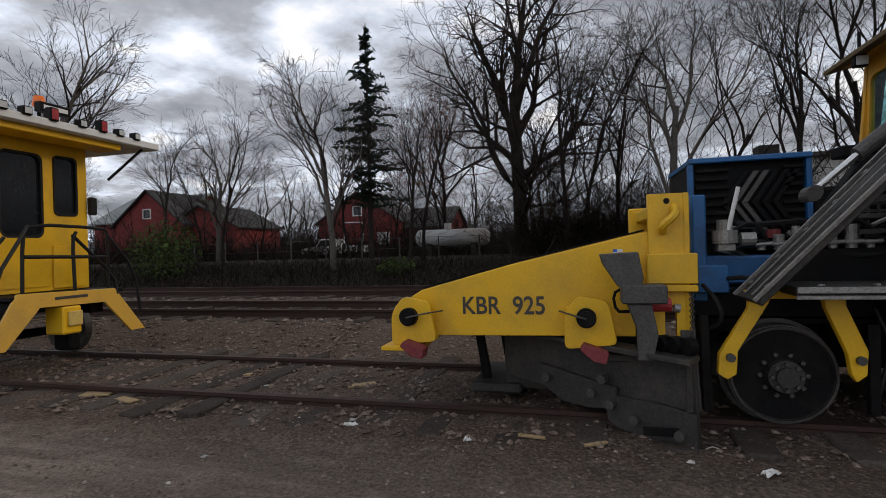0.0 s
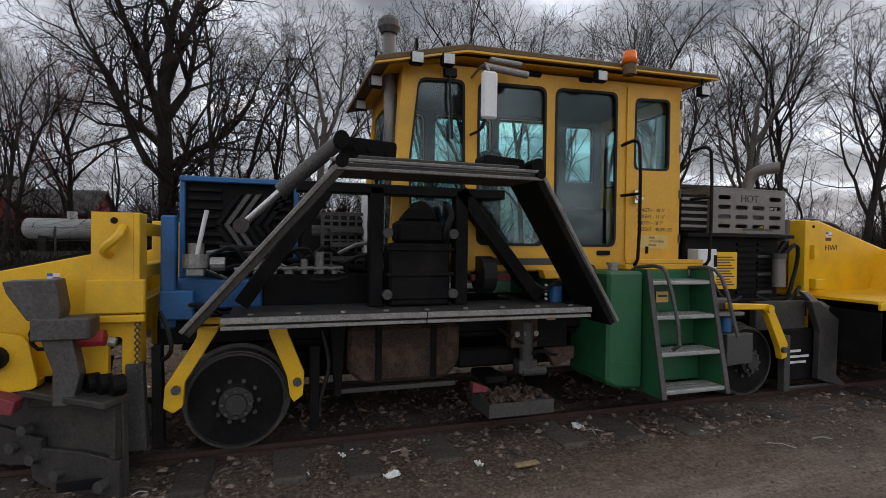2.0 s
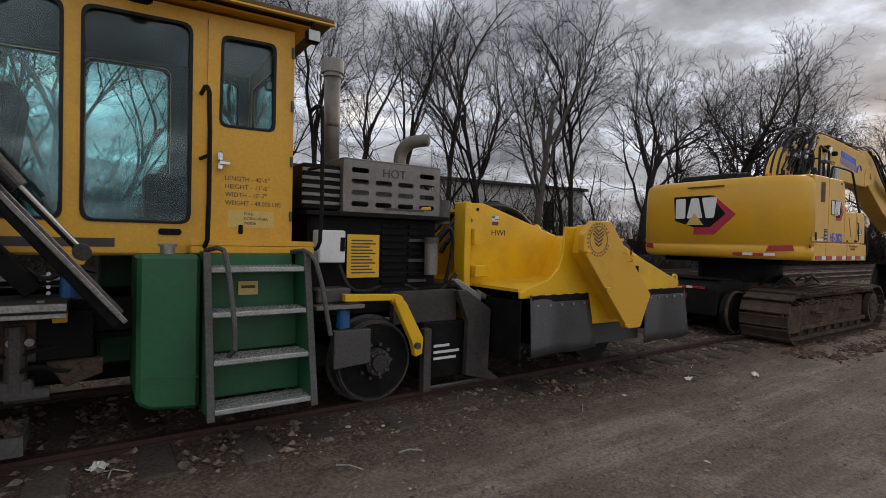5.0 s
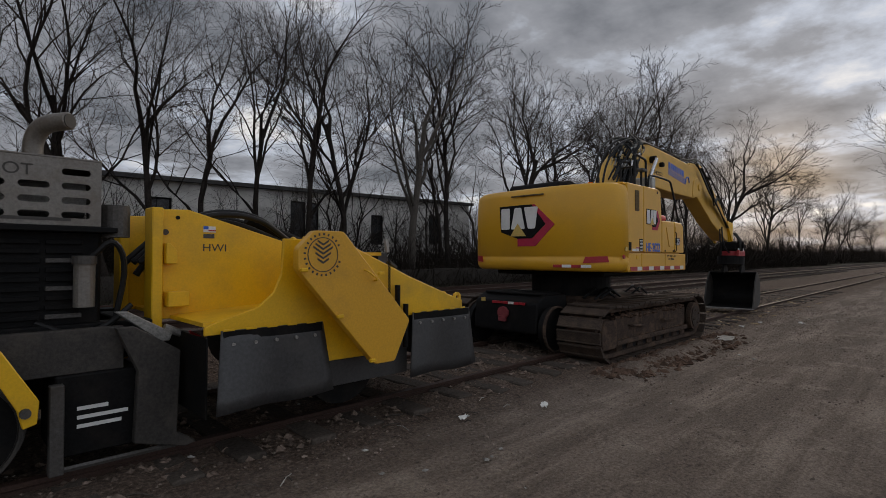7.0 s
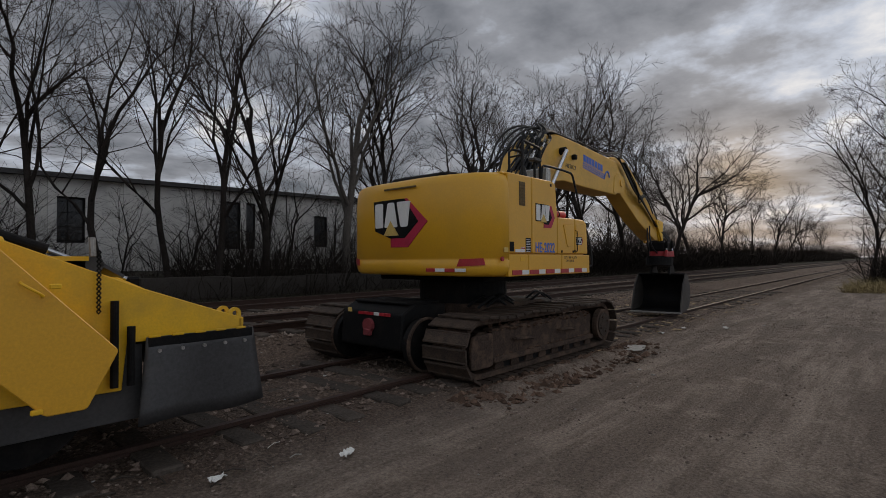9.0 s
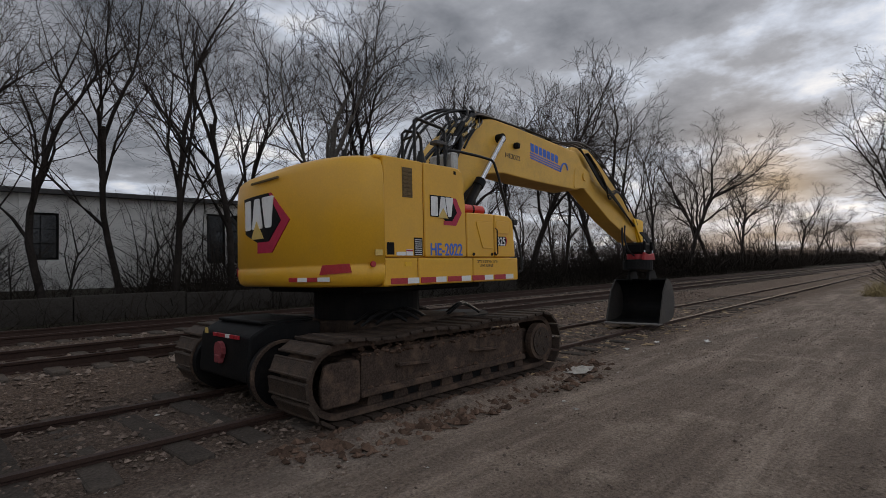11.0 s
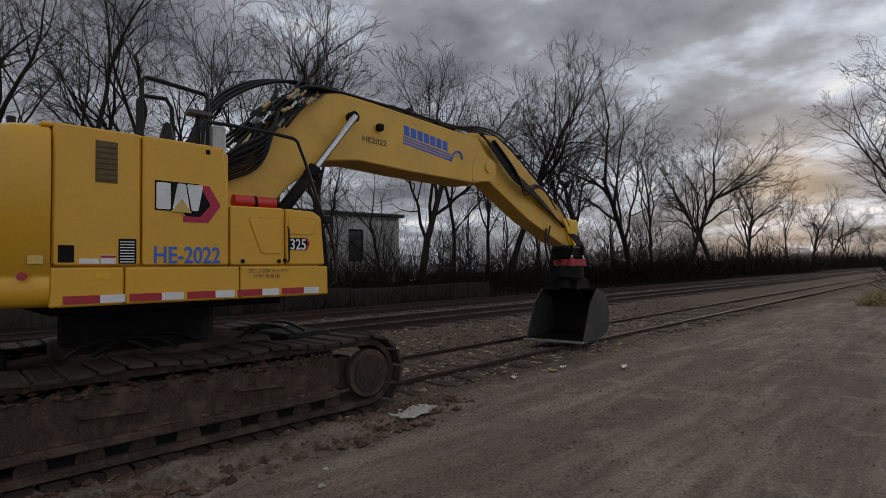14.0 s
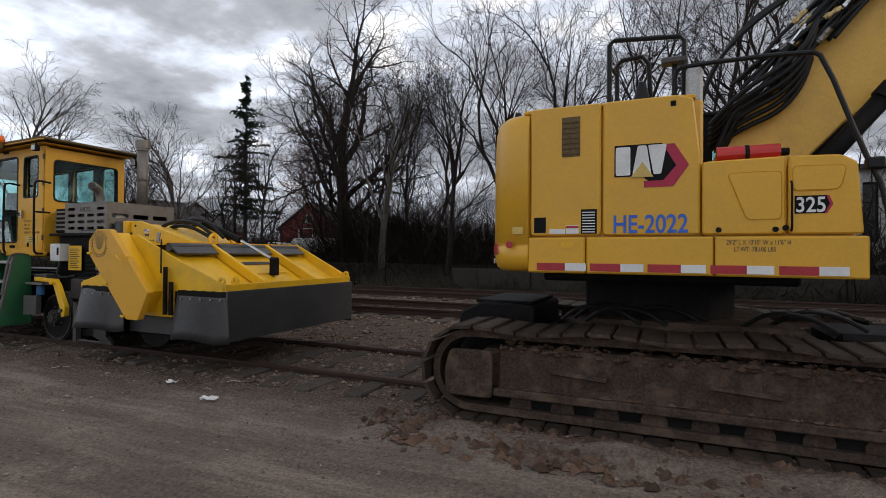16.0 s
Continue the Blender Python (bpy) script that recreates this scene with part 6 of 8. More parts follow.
for k in range(9):
    z = 1.12 + k * 0.065
    part("bay_louvre", box(4.96, 5.22, 0.195, 0.22, z, z + 0.032, 0.003), "black", eng)
    part("bay_louvre", box(5.25, 5.46, 0.195, 0.22, z, z + 0.032, 0.003), "steel" if k % 3 == 0 else "black", eng)
part("white_box", box(4.30, 4.54, 0.06, 0.22, 1.32, 1.60, 0.012), "white", eng)
part("box_latch", box(4.49, 4.53, 0.05, 0.06, 1.42, 1.54, 0.003), "black", eng)
sg = part("yellow_sign", box(4.60, 4.92, 0.165, 0.175, 1.18, 1.57, 0.003), "yellow", eng, "yellow notice plate with dark print")
for k in range(11):
    part("print_bar", box(4.64, 4.88 - 0.03 * (k % 3), 0.162, 0.165, 1.22 + k * 0.029, 1.232 + k * 0.029, 0), "ink", sg)
part("fuel_filter", cyl((5.46, 0.12, 1.20), (5.46, 0.12, 1.50), 0.065, 18), "galv", eng)
part("fuel_filter_cap", cyl((5.46, 0.12, 1.50), (5.46, 0.12, 1.56), 0.075, 18), "steel", eng)
part("expansion_tank", cyl((5.68, 0.3, 1.70), (5.68, 0.3, 1.94), 0.10, 18), "steel", eng)
bm = B()
for p in ([(5.5, 0.1, 1.55), (5.62, 0.04, 1.7), (5.72, 0.1, 1.5), (5.66, 0.16, 1.1)], [(5.2, 0.18, 1.1), (5.4, 0.05, 1.0), (5.6, 0.08, 1.06), (5.75, 0.1, 1.2)], [(4.5, 0.1, 1.3), (4.55, 0.02, 1.1), (4.7, 0.02, 1.06), (4.9, 0.1, 1.1)]):
    part("engine_hose", tube(p, 0.02, 8, None, 2), "hose", eng)
part("pump_block", box(4.22, 4.52, -0.12, 0.1, 1.00, 1.12, 0.015), "steel", REG)
part("lower_shelf", box(4.18, 4.60, -0.22, 0.06, 0.96, 0.995, 0.005), "galv", REG)
bt = part("blue_bottle", cyl((4.44, -0.14, 0.80), (4.44, -0.14, 0.94), 0.055, 16), "blue", REG)
part("bottle_cap", cyl((4.44, -0.14, 0.94), (4.44, -0.14, 0.98), 0.03, 12), "blue", bt)
part("step_bracket", prism([(4.30, 0.50), (4.62, 0.52), (4.62, 0.80), (4.30, 0.80)], -0.30, -0.22), "steel", REG)
part("rear_plate", prism([(4.98, 1.06), (5.68, 1.06), (5.68, 0.76), (4.98, 0.76)], -0.02, 0.06), "plow", REG)
bb = part("battery_box", box(5.28, 5.78, -0.05, 0.55, 0.22, 0.76, 0.012), "black", REG, "black battery box with white stencilling")
for k, w_ in enumerate((0.18, 0.30, 0.26)):
    part("stencil_bar", box(5.40, 5.40 + w_, -0.054, -0.05, 0.52 - k * 0.06, 0.545 - k * 0.06, 0), "white", bb)
part("rear_leg", prism([(5.24, 0.72), (5.32, 0.72), (5.32, 0.14), (5.24, 0.14)], -0.14, -0.06), "steel", REG)
part("rear_link", prism([(5.60, 1.06), (5.72, 1.06), (6.02, 0.86), (6.00, 0.26), (6.14, 0.16), (6.06, 0.14), (5.72, 0.24), (5.74, 0.74)], -0.14, -0.07), "plow", REG)
part("brake_rod", tube([(5.3, -0.1, 0.16), (6.0, -0.1, 0.16)], 0.02, 6), "steel", REG)

# small gear under the cab's near edge
part("cab_bracket", prism([(2.50, 1.40), (2.72, 1.40), (2.69, 1.32), (2.53, 1.32)], 0.0, 0.1), "cab", REG)
fl = part("blue_filter", cyl((2.62, -0.02, 1.12), (2.62, -0.02, 1.26), 0.055, 16), "blue", REG)
part("filter_head", cyl((2.62, -0.02, 1.26), (2.62, -0.02, 1.31), 0.06, 14), "black", fl)
for k in range(4):
    part("white_plug", cyl((2.51, -0.04, 1.15 + k * 0.04), (2.51, -0.055, 1.15 + k * 0.04), 0.012, 8), "white", REG)
for k, pts in enumerate(([(2.4, 0.02, 1.30), (2.5, -0.06, 1.22), (2.62, -0.06, 1.32), (2.75, 0.0, 1.28)], [(2.3, 0.0, 0.62), (2.45, -0.08, 0.72), (2.6, -0.06, 0.64), (2.74, 0.0, 0.70)], [(2.1, 0.05, 0.9), (2.3, -0.04, 0.74), (2.5, -0.02, 0.82), (2.7, 0.02, 0.78)], [(0.6, 0.0, 0.94), (0.66, -0.08, 0.7), (0.6, -0.1, 0.5), (0.55, -0.1, 0.3)], [(-0.5, -0.05, 1.12), (-0.42, -0.18, 1.0), (-0.40, -0.18, 0.86), (-0.5, -0.08, 0.78)], [(-0.32, 0.0, 1.16), (-0.2, -0.12, 1.18), (-0.12, -0.1, 1.1), (0.0, 0.05, 1.1)])):
    part("loose_hose", tube(pts, 0.016, 6, None, 2), "hose", REG)
ub = part("grey_valve_box", box(2.20, 2.46, -0.02, 0.1, 0.72, 0.98, 0.015), "undercarriage", REG)
for x in (2.24, 2.33, 2.42):
    part("valve_plug", cyl((x, -0.02, 0.85), (x, -0.05, 0.85), 0.025, 10), "edge", ub)
part("inner_axle_beam", box(1.75, 2.75, 0.1, 0.2, 0.55, 0.72, 0.02), "black", REG)
part("equalizer_bar", prism([(2.50, 0.72), (2.80, 0.72), (2.80, 0.62), (2.60, 0.55)], -0.06, 0.0), "undercarriage", REG)
for k in range(3):
    part("cooling_fin", box(0.70, 1.0, 0.40, 0.43, 1.46 + k * 0.12, 1.50 + k * 0.12, 0.004), "steel", REG)

# unseen pieces added on the far side to block light under the machine
part("far_deck", box(-0.05, 2.62, 1.38, 2.04, 1.075, 1.12, 0.006), "dust", REG, "added unseen dusty deck blocking light from the far side")
part("far_tank", box(2.78, 3.34, 1.20, 1.80, 0.40, 1.40, 0.02), "green", REG, "added unseen green tank blocking light from the far side")
part("far_valance", box(-0.4, 5.7, 1.62, 1.66, 0.17, 0.98, 0.006), "black", REG, "added dark sheet that shuts out light from the far side")
part("belly_pan", box(-0.4, 5.8, 0.2, 1.62, 0.80, 0.84, 0.004), "black", REG, "added dark sheet under the frame that shuts out light")
part("far_box", box(3.4, 5.7, 1.3, 1.72, 0.98, 1.72, 0.02), "black", REG, "added unseen black box blocking light from the far side")


# ---- rotary broom unit at the rear of the regulator ----
br = part("broom_arm", prism([(5.98, 1.06), (5.98, 1.93), (6.18, 1.94), (7.30, 1.62), (7.55, 1.40), (7.55, 1.06)], 0.22, 0.27), "yellow", REG, "tapered yellow side plates carrying the rotary broom")
part("far_arm_plate", prism([(5.98, 1.06), (5.98, 1.93), (6.18, 1.94), (7.30, 1.62), (7.55, 1.40), (7.55, 1.06)], 1.23, 1.28), "yellow", br)
part("arm_cover", prism([(6.20, 1.90), (7.28, 1.60), (7.28, 1.57), (6.20, 1.87)], 0.27, 1.23, "y", 0), "yellow", br)
part("post_flange", box(5.90, 5.98, 0.16, 0.36, 0.62, 1.94, 0.008), "yellow", br)
part("post_flange", box(5.90, 5.98, 1.14, 1.34, 0.62, 1.94, 0.008), "yellow", br)
part("lifting_lug", prism(rpoly([(5.99, 1.50), (6.07, 1.50), (6.07, 1.60), (6.02, 1.66), (5.99, 1.66)], 0.008), 0.12, 0.22, "y", 0.004), "yellow", br)
part("lug_hole", cyl((6.01, 0.219, 1.75), (6.01, 0.213, 1.75), 0.024, 14), "ink", br)
part("lock_bracket", box(6.00, 6.16, 0.10, 0.22, 1.16, 1.28, 0.008), "yellow", br)
part("bolt_head", cyl((6.10, 0.22, 1.87), (6.10, 0.21, 1.87), 0.016, 8), "black", br)
part("flag_decal", box(6.30, 6.40, 0.216, 0.219, 1.76, 1.81, 0), "white", br)
part("flag_stripe", box(6.30, 6.34, 0.213, 0.216, 1.785, 1.81, 0), "logoblue", br)
part("flag_stripe", box(6.34, 6.40, 0.213, 0.216, 1.77, 1.78, 0), "reflred", br)
part("small_decal", box(6.30, 6.39, 0.216, 0.219, 1.71, 1.745, 0), "steel", br)
words("lettering", "HWI", 0.09, pose(6.30, 0.2185, 1.60) @ FRONT, "ink", br, 0.19)
hs = part("link_stub", cyl((5.95, 0.02, 1.02), (6.12, 0.02, 0.94), 0.03, 10), "edge", br)
part("red_link", cyl((6.12, 0.02, 0.95), (6.20, 0.02, 0.90), 0.035, 10), "red", br)
part("link_bar", prism([(5.62, 1.16), (5.70, 1.16), (6.0, 0.98), (5.98, 0.92), (5.92, 0.92)], -0.02, 0.04), "edge", br)

# hood
BX0, BX1, BY0, BY1 = 6.05, 8.66, -0.52, 2.02
hood = part("broom_hood", prism([(6.05, 1.00), (6.05, 1.06), (6.16, 1.10), (6.44, 1.18), (6.56, 1.28), (6.62, 1.42), (6.64, 1.70), (7.17, 1.70), (7.95, 1.37), (8.66, 1.11), (8.66, 1.00), (7.84, 1.00), (7.81, 0.68), (6.99, 0.69), (6.97, 1.00)], BY0, BY0 + 0.03), "yellow", REG, "wide yellow broom hood sloping down to the rear")
part("far_side", prism([(6.05, 1.00), (6.05, 1.06), (7.05, 1.12), (7.30, 1.62), (7.62, 1.62), (8.66, 1.11), (8.66, 1.00)], BY1 - 0.03, BY1), "yellow", hood)
part("hood_front", prism([(6.05, 1.06), (7.05, 1.12), (7.05, 1.15), (6.05, 1.09)], BY0 + 0.03, BY1 - 0.03, "y", 0), "yellow", hood)
part("hood_rise", prism([(7.05, 1.15), (7.30, 1.62), (7.34, 1.62), (7.09, 1.15)], BY0 + 0.03, BY1 - 0.03, "y", 0), "yellow", hood)
part("hood_top", prism([(7.30, 1.60), (7.62, 1.60), (7.62, 1.57), (7.30, 1.57)], BY0 + 0.03, BY1 - 0.03, "y", 0), "yellow", hood)
part("hood_slope", prism([(7.60, 1.50), (8.40, 1.07), (8.40, 1.04), (7.60, 1.47)], BY0 + 0.03, BY1 - 0.03, "y", 0), "yellow", hood)
part("rear_shelf", box(8.38, 8.66, BY0 + 0.03, BY1 - 0.03, 1.055, 1.085, 0.004), "yellow", hood)
part("rear_lip", box(8.64, 8.68, BY0, BY1, 0.99, 1.11, 0.006), "yellow", hood)
for y in (0.22, 1.25):
    part("rib", prism([(7.60, 1.505), (7.66, 1.60), (8.60, 1.12), (8.60, 1.087), (8.40, 1.085)], y - 0.03, y + 0.03), "yellow", hood)
for a, b in ((-0.46, 0.16), (0.30, 1.18), (1.32, 1.94)):
    rub = part("roll_flap", cyl((7.66, a, 1.545), (7.66, b, 1.545), 0.055, 14), "rubber", hood, "rolled dark rubber flap")
    part("flap_sheet", prism([(7.64, 1.60), (7.84, 1.47), (7.83, 1.45), (7.63, 1.58)], a, b, "y", 0), "rubber", rub)
for y in (BY0 + 0.015, BY1 - 0.015, -0.30, 1.80):
    part("ear", pierced(rpoly([(8.54, 1.09), (8.66, 1.09), (8.66, 1.17), (8.61, 1.20), (8.56, 1.17)], 0.03), [[(8.61 + 0.022 * math.cos(k * 0.785), 1.145 + 0.022 * math.sin(k * 0.785)) for k in range(8)]], y - 0.012, y + 0.012), "yellow", hood)
for y in (0.55, 0.95):
    part("lifting_eye", tube([(7.30, y - 0.05, 1.62), (7.30, y - 0.06, 1.70), (7.30, y, 1.75), (7.30, y + 0.06, 1.70), (7.30, y + 0.05, 1.62)], 0.022, 8, None, 2), "yellow", hood)
part("name_panel", prism([(7.86, 1.375), (8.20, 1.19), (8.20, 1.196), (7.86, 1.381)], 0.34, 1.14, "y", 0), "yellow", hood)
part("name_bar", prism([(7.94, 1.345), (8.00, 1.313), (8.00, 1.318), (7.94, 1.35)], 0.36, 0.98, "y", 0), "ink", hood, "dark maker's marking drawn as a bar")
# chain guard
gd = part("chain_guard", prism(rpoly([(6.62, 1.46), (6.62, 1.62), (6.76, 1.76), (7.02, 1.76), (7.72, 1.00), (7.55, 0.66), (7.34, 0.66)], 0.02, 2), -0.78, -0.70, "y", 0.006), "cab", REG, "slanting dull yellow chain guard with a round emblem")
part("guard_box", prism([(6.74, 1.44), (6.80, 1.72), (7.02, 1.72), (7.64, 1.0), (7.50, 0.74), (7.36, 0.74)], -0.70, BY0, "y", 0.004), "yellow", gd)
bm = pierced([(6.83 + 0.135 * math.cos(k * 0.2618), 1.575 + 0.135 * math.sin(k * 0.2618)) for k in range(24)], [[(6.83 + 0.128 * math.cos(-k * 0.2618), 1.575 + 0.128 * math.sin(-k * 0.2618)) for k in range(24)]], -0.783, -0.780)
part("emblem_ring", bm, "ink", gd)
for k in range(5):
    for s in (1, -1):
        z0 = 1.575 + (k - 2) * 0.035
        h = 0.085 - 0.018 * abs(k - 2)
        part("emblem_stripe", prism([(6.83, z0), (6.83, z0 + 0.016), (6.83 + s * h, z0 + 0.016 + h * 0.6), (6.83 + s * h, z0 + h * 0.6)], -0.783, -0.780, "y", 0), "ink", gd)
for k in range(22):
    a = 0.5 + k * 0.258
    c_, n_ = Vector((6.83 + 0.158 * math.cos(a), 1.575 + 0.158 * math.sin(a))), Vector((math.cos(a), math.sin(a)))
    t_ = Vector((-n_.y, n_.x))
    part("emblem_mark", prism([tuple(c_ + n_ * i * 0.009 + t_ * j * 0.007) for i, j in ((-1, -1), (1, -1), (1, 1), (-1, 1))], -0.783, -0.780, "y", 0), "ink", gd)
for x, z in ((6.66, 1.46), (6.98, 1.09), (7.30, 0.70), (7.38, 1.42)):
    part("clip", box(x - 0.03, x + 0.03, -0.81, -0.78, z - 0.015, z + 0.015, 0.006), "yellow", gd)
part("guard_handle", tube([(7.22, -0.78, 1.45), (7.22, -0.84, 1.44), (7.32, -0.84, 1.37), (7.32, -0.78, 1.36)], 0.008, 6, None, 1), "yellow", gd)
# posts beside the guard
for x, h in ((7.75, 1.30), (7.85, 1.12)):
    part("pin_post", cyl((x, -0.57, 0.72), (x, -0.57, h), 0.026, 12), "black", hood)
part("chain_hook", cyl((7.62, -0.58, 1.60), (7.62, -0.56, 1.72), 0.02, 8), "edge", hood)
bm = B()
for k in range(14):
    z = 1.64 - k * 0.03
    tube([(7.66, -0.56, z), (7.672, -0.56, z - 0.015), (7.66, -0.56, z - 0.03), (7.648, -0.56, z - 0.015), (7.66, -0.56, z)], 0.006, 5, bm)
part("chain", bm, "black", hood, "short hanging chain")
bm = B()
for q in ([(5.9, 0.5, 1.5), (6.3, 0.5, 1.92), (6.9, 0.55, 1.96), (7.3, 0.6, 1.7)], [(5.9, 0.7, 1.5), (6.35, 0.7, 1.95), (6.95, 0.7, 2.0), (7.35, 0.7, 1.7)], [(5.9, 0.95, 1.5), (6.3, 0.95, 1.9), (6.9, 0.9, 1.95), (7.3, 0.85, 1.68)], [(5.9, 0.6, 1.4), (6.2, 0.62, 1.85), (6.7, 0.62, 1.9), (7.2, 0.6, 1.7)]):
    part("hydraulic_hose", tube(q, 0.028, 8, None, 3), "hose", br, "arched black hydraulic hose", True)
cy = part("broom_cylinder", cyl((6.9, 0.75, 1.92), (7.62, 0.75, 1.66), 0.05, 14), "black", br, "long hydraulic cylinder with a chrome rod")
part("cylinder_rod", cyl((7.62, 0.75, 1.66), (8.25, 0.75, 1.38), 0.022, 12), "chrome", cy)
part("rod_eye", box(8.20, 8.32, 0.70, 0.80, 1.16, 1.42, 0.02), "black", cy)
part("broom_core", cyl((7.3, -0.35, 0.62), (7.3, 1.85, 0.62), 0.36, 24), "black", br, "dark broom drum under the hood")


# rubber curtains with a row of bolts
def curtain(x0, x1, y, z0, z1, bow, nb, label):
    bm = B()
    n = 14
    cols = []
    for i in range(n + 1):
        f = i / n
        x = x0 + (x1 - x0) * f
        col = []
        for j in range(7):
            h = j / 6
            yy = y - bow * (1 - h) * (0.5 + 0.5 * math.sin(f * 5 + 1)) - 0.02 * math.sin(f * 9) * (1 - h)
            zz = z0 + (z1 - z0) * h + (1 - h) * 0.02 * math.sin(f * 7)
            x = x0 + (x1 - x0) * f + (1 - h) * (f - 0.45) * 0.14
            col.append(Vector((x, yy, zz)))
        cols.append(col)
    fr = [[bm.verts.new(p) for p in c] for c in cols]
    bk = [[bm.verts.new(p + Vector((0, 0.012, 0))) for p in c] for c in cols]
    for i in range(n):
        for j in range(6):
            bm.faces.new((fr[i][j], fr[i + 1][j], fr[i + 1][j + 1], fr[i][j + 1]))
            bm.faces.new((bk[i][j], bk[i][j + 1], bk[i + 1][j + 1], bk[i + 1][j]))
        bm.faces.new((fr[i][0], bk[i][0], bk[i + 1][0], fr[i + 1][0]))
        bm.faces.new((fr[i][6], fr[i + 1][6], bk[i + 1][6], bk[i][6]))
    for i in (0, n):
        for j in range(6):
            bm.faces.new((fr[i][j], fr[i][j + 1], bk[i][j + 1], bk[i][j]))
    bmesh.ops.recalc_face_normals(bm, faces=bm.faces[:])
    c = part("rubber_curtain", bm, "rubber", hood, label, True)
    for k in range(nb):
        x = x0 + (x1 - x0) * (k + 0.5) / nb
        part("curtain_bolt", cyl((x, y - 0.006, z1 - 0.10), (x, y - 0.022, z1 - 0.10), 0.014, 8), "edge", c)
    part("hem_strip", box(x0 + 0.01, x1 - 0.01, y - 0.008, y + 0.014, z1 - 0.07, z1 - 0.002, 0.003), "black", c)
    for k in range(nb):
        x = x0 + (x1 - x0) * (k + 0.25) / nb
        part("hem_tab", box(x - 0.03, x + 0.05, y - 0.012, y, z1 - 0.004, z1 + 0.012, 0.003), "yellow", c)


curtain(6.15, 6.97, -0.56, 0.46, 1.03, 0.10, 5, "grey rubber side curtain bolted under the hood")
curtain(7.95, 8.74, -0.56, 0.43, 1.03, 0.05, 5, "grey rubber side curtain at the rear corner")
part("inner_curtain", box(6.98, 7.95, -0.475, -0.46, 0.46, 0.98, 0.003), "rubber", hood)
part("rear_curtain", box(8.69, 8.703, BY0 - 0.02, BY1 + 0.02, 0.44, 1.03, 0.003), "rubber", hood, "wide dark rubber curtain along the rear edge")
part("far_curtain", box(7.9, 8.7, BY1 + 0.01, BY1 + 0.023, 0.40, 1.0, 0.003), "rubber", hood)
part("front_curtain", box(6.06, 6.075, BY0, BY1, 0.42, 0.98, 0.003), "black", hood)
part("far_wing_flap", prism([(BY1, 1.06), (BY1 + 0.14, 0.55), (BY1 + 0.02, 0.62)], 8.62, 8.635, "x", 0), "rubber", hood)


# ---- crawler excavator astride the siding ----
EX = thing("excavator", "yellow crawler excavator with grey tracks standing astride the siding", "excavator", (13.2, YC, 0.05))
ES = -0.83          # near side of the house


def shoe_mesh():
    bm = prism([(-0.087, 0), (0.075, 0), (0.075, 0.010), (0.087, 0.014), (0.087, 0.030), (0.073, 0.040), (0.060, 0.030), (-0.060, 0.030), (-0.072, 0.036), (-0.082, 0.028), (-0.087, 0.012)], -0.35, 0.35, "y", 0)
    return finish("track_shoe", bm, "shoe")


SHOE = shoe_mesh()


def track_path(n):
    """Points round the track: flat ground run, idler and sprocket arcs, a sagging top run."""
    xr, xf, zr, zf, r = 11.52, 14.93, 0.47, 0.47, 0.385
    pts = []
    for k in range(40):
        pts.append((xr + (xf - xr) * k / 40, 0.085))
    for k in range(20):
        a = radians(-90 + 180 * k / 20)
        pts.append((xf + r * math.cos(a), zf + r * math.sin(a)))
    for k in range(40):
        f = k / 40
        pts.append((xf + (xr - xf) * f, 0.855 - 0.035 * math.sin(f * 9.4) ** 2))
    for k in range(20):
        a = radians(90 + 180 * k / 20)
        pts.append((xr + r * 1.04 * math.cos(a), zr + r * math.sin(a)))
    P = [Vector(p) for p in pts]
    L = [0]
    for i in range(len(P)):
        L.append(L[-1] + (P[(i + 1) % len(P)] - P[i]).length)
    out, j = [], 0
    for k in range(n):
        s = L[-1] * k / n
        while L[j + 1] < s:
            j += 1
        f = (s - L[j]) / (L[j + 1] - L[j])
        a, b = P[j % len(P)], P[(j + 1) % len(P)]
        out.append((a.lerp(b, f), (b - a).normalized()))
    return out


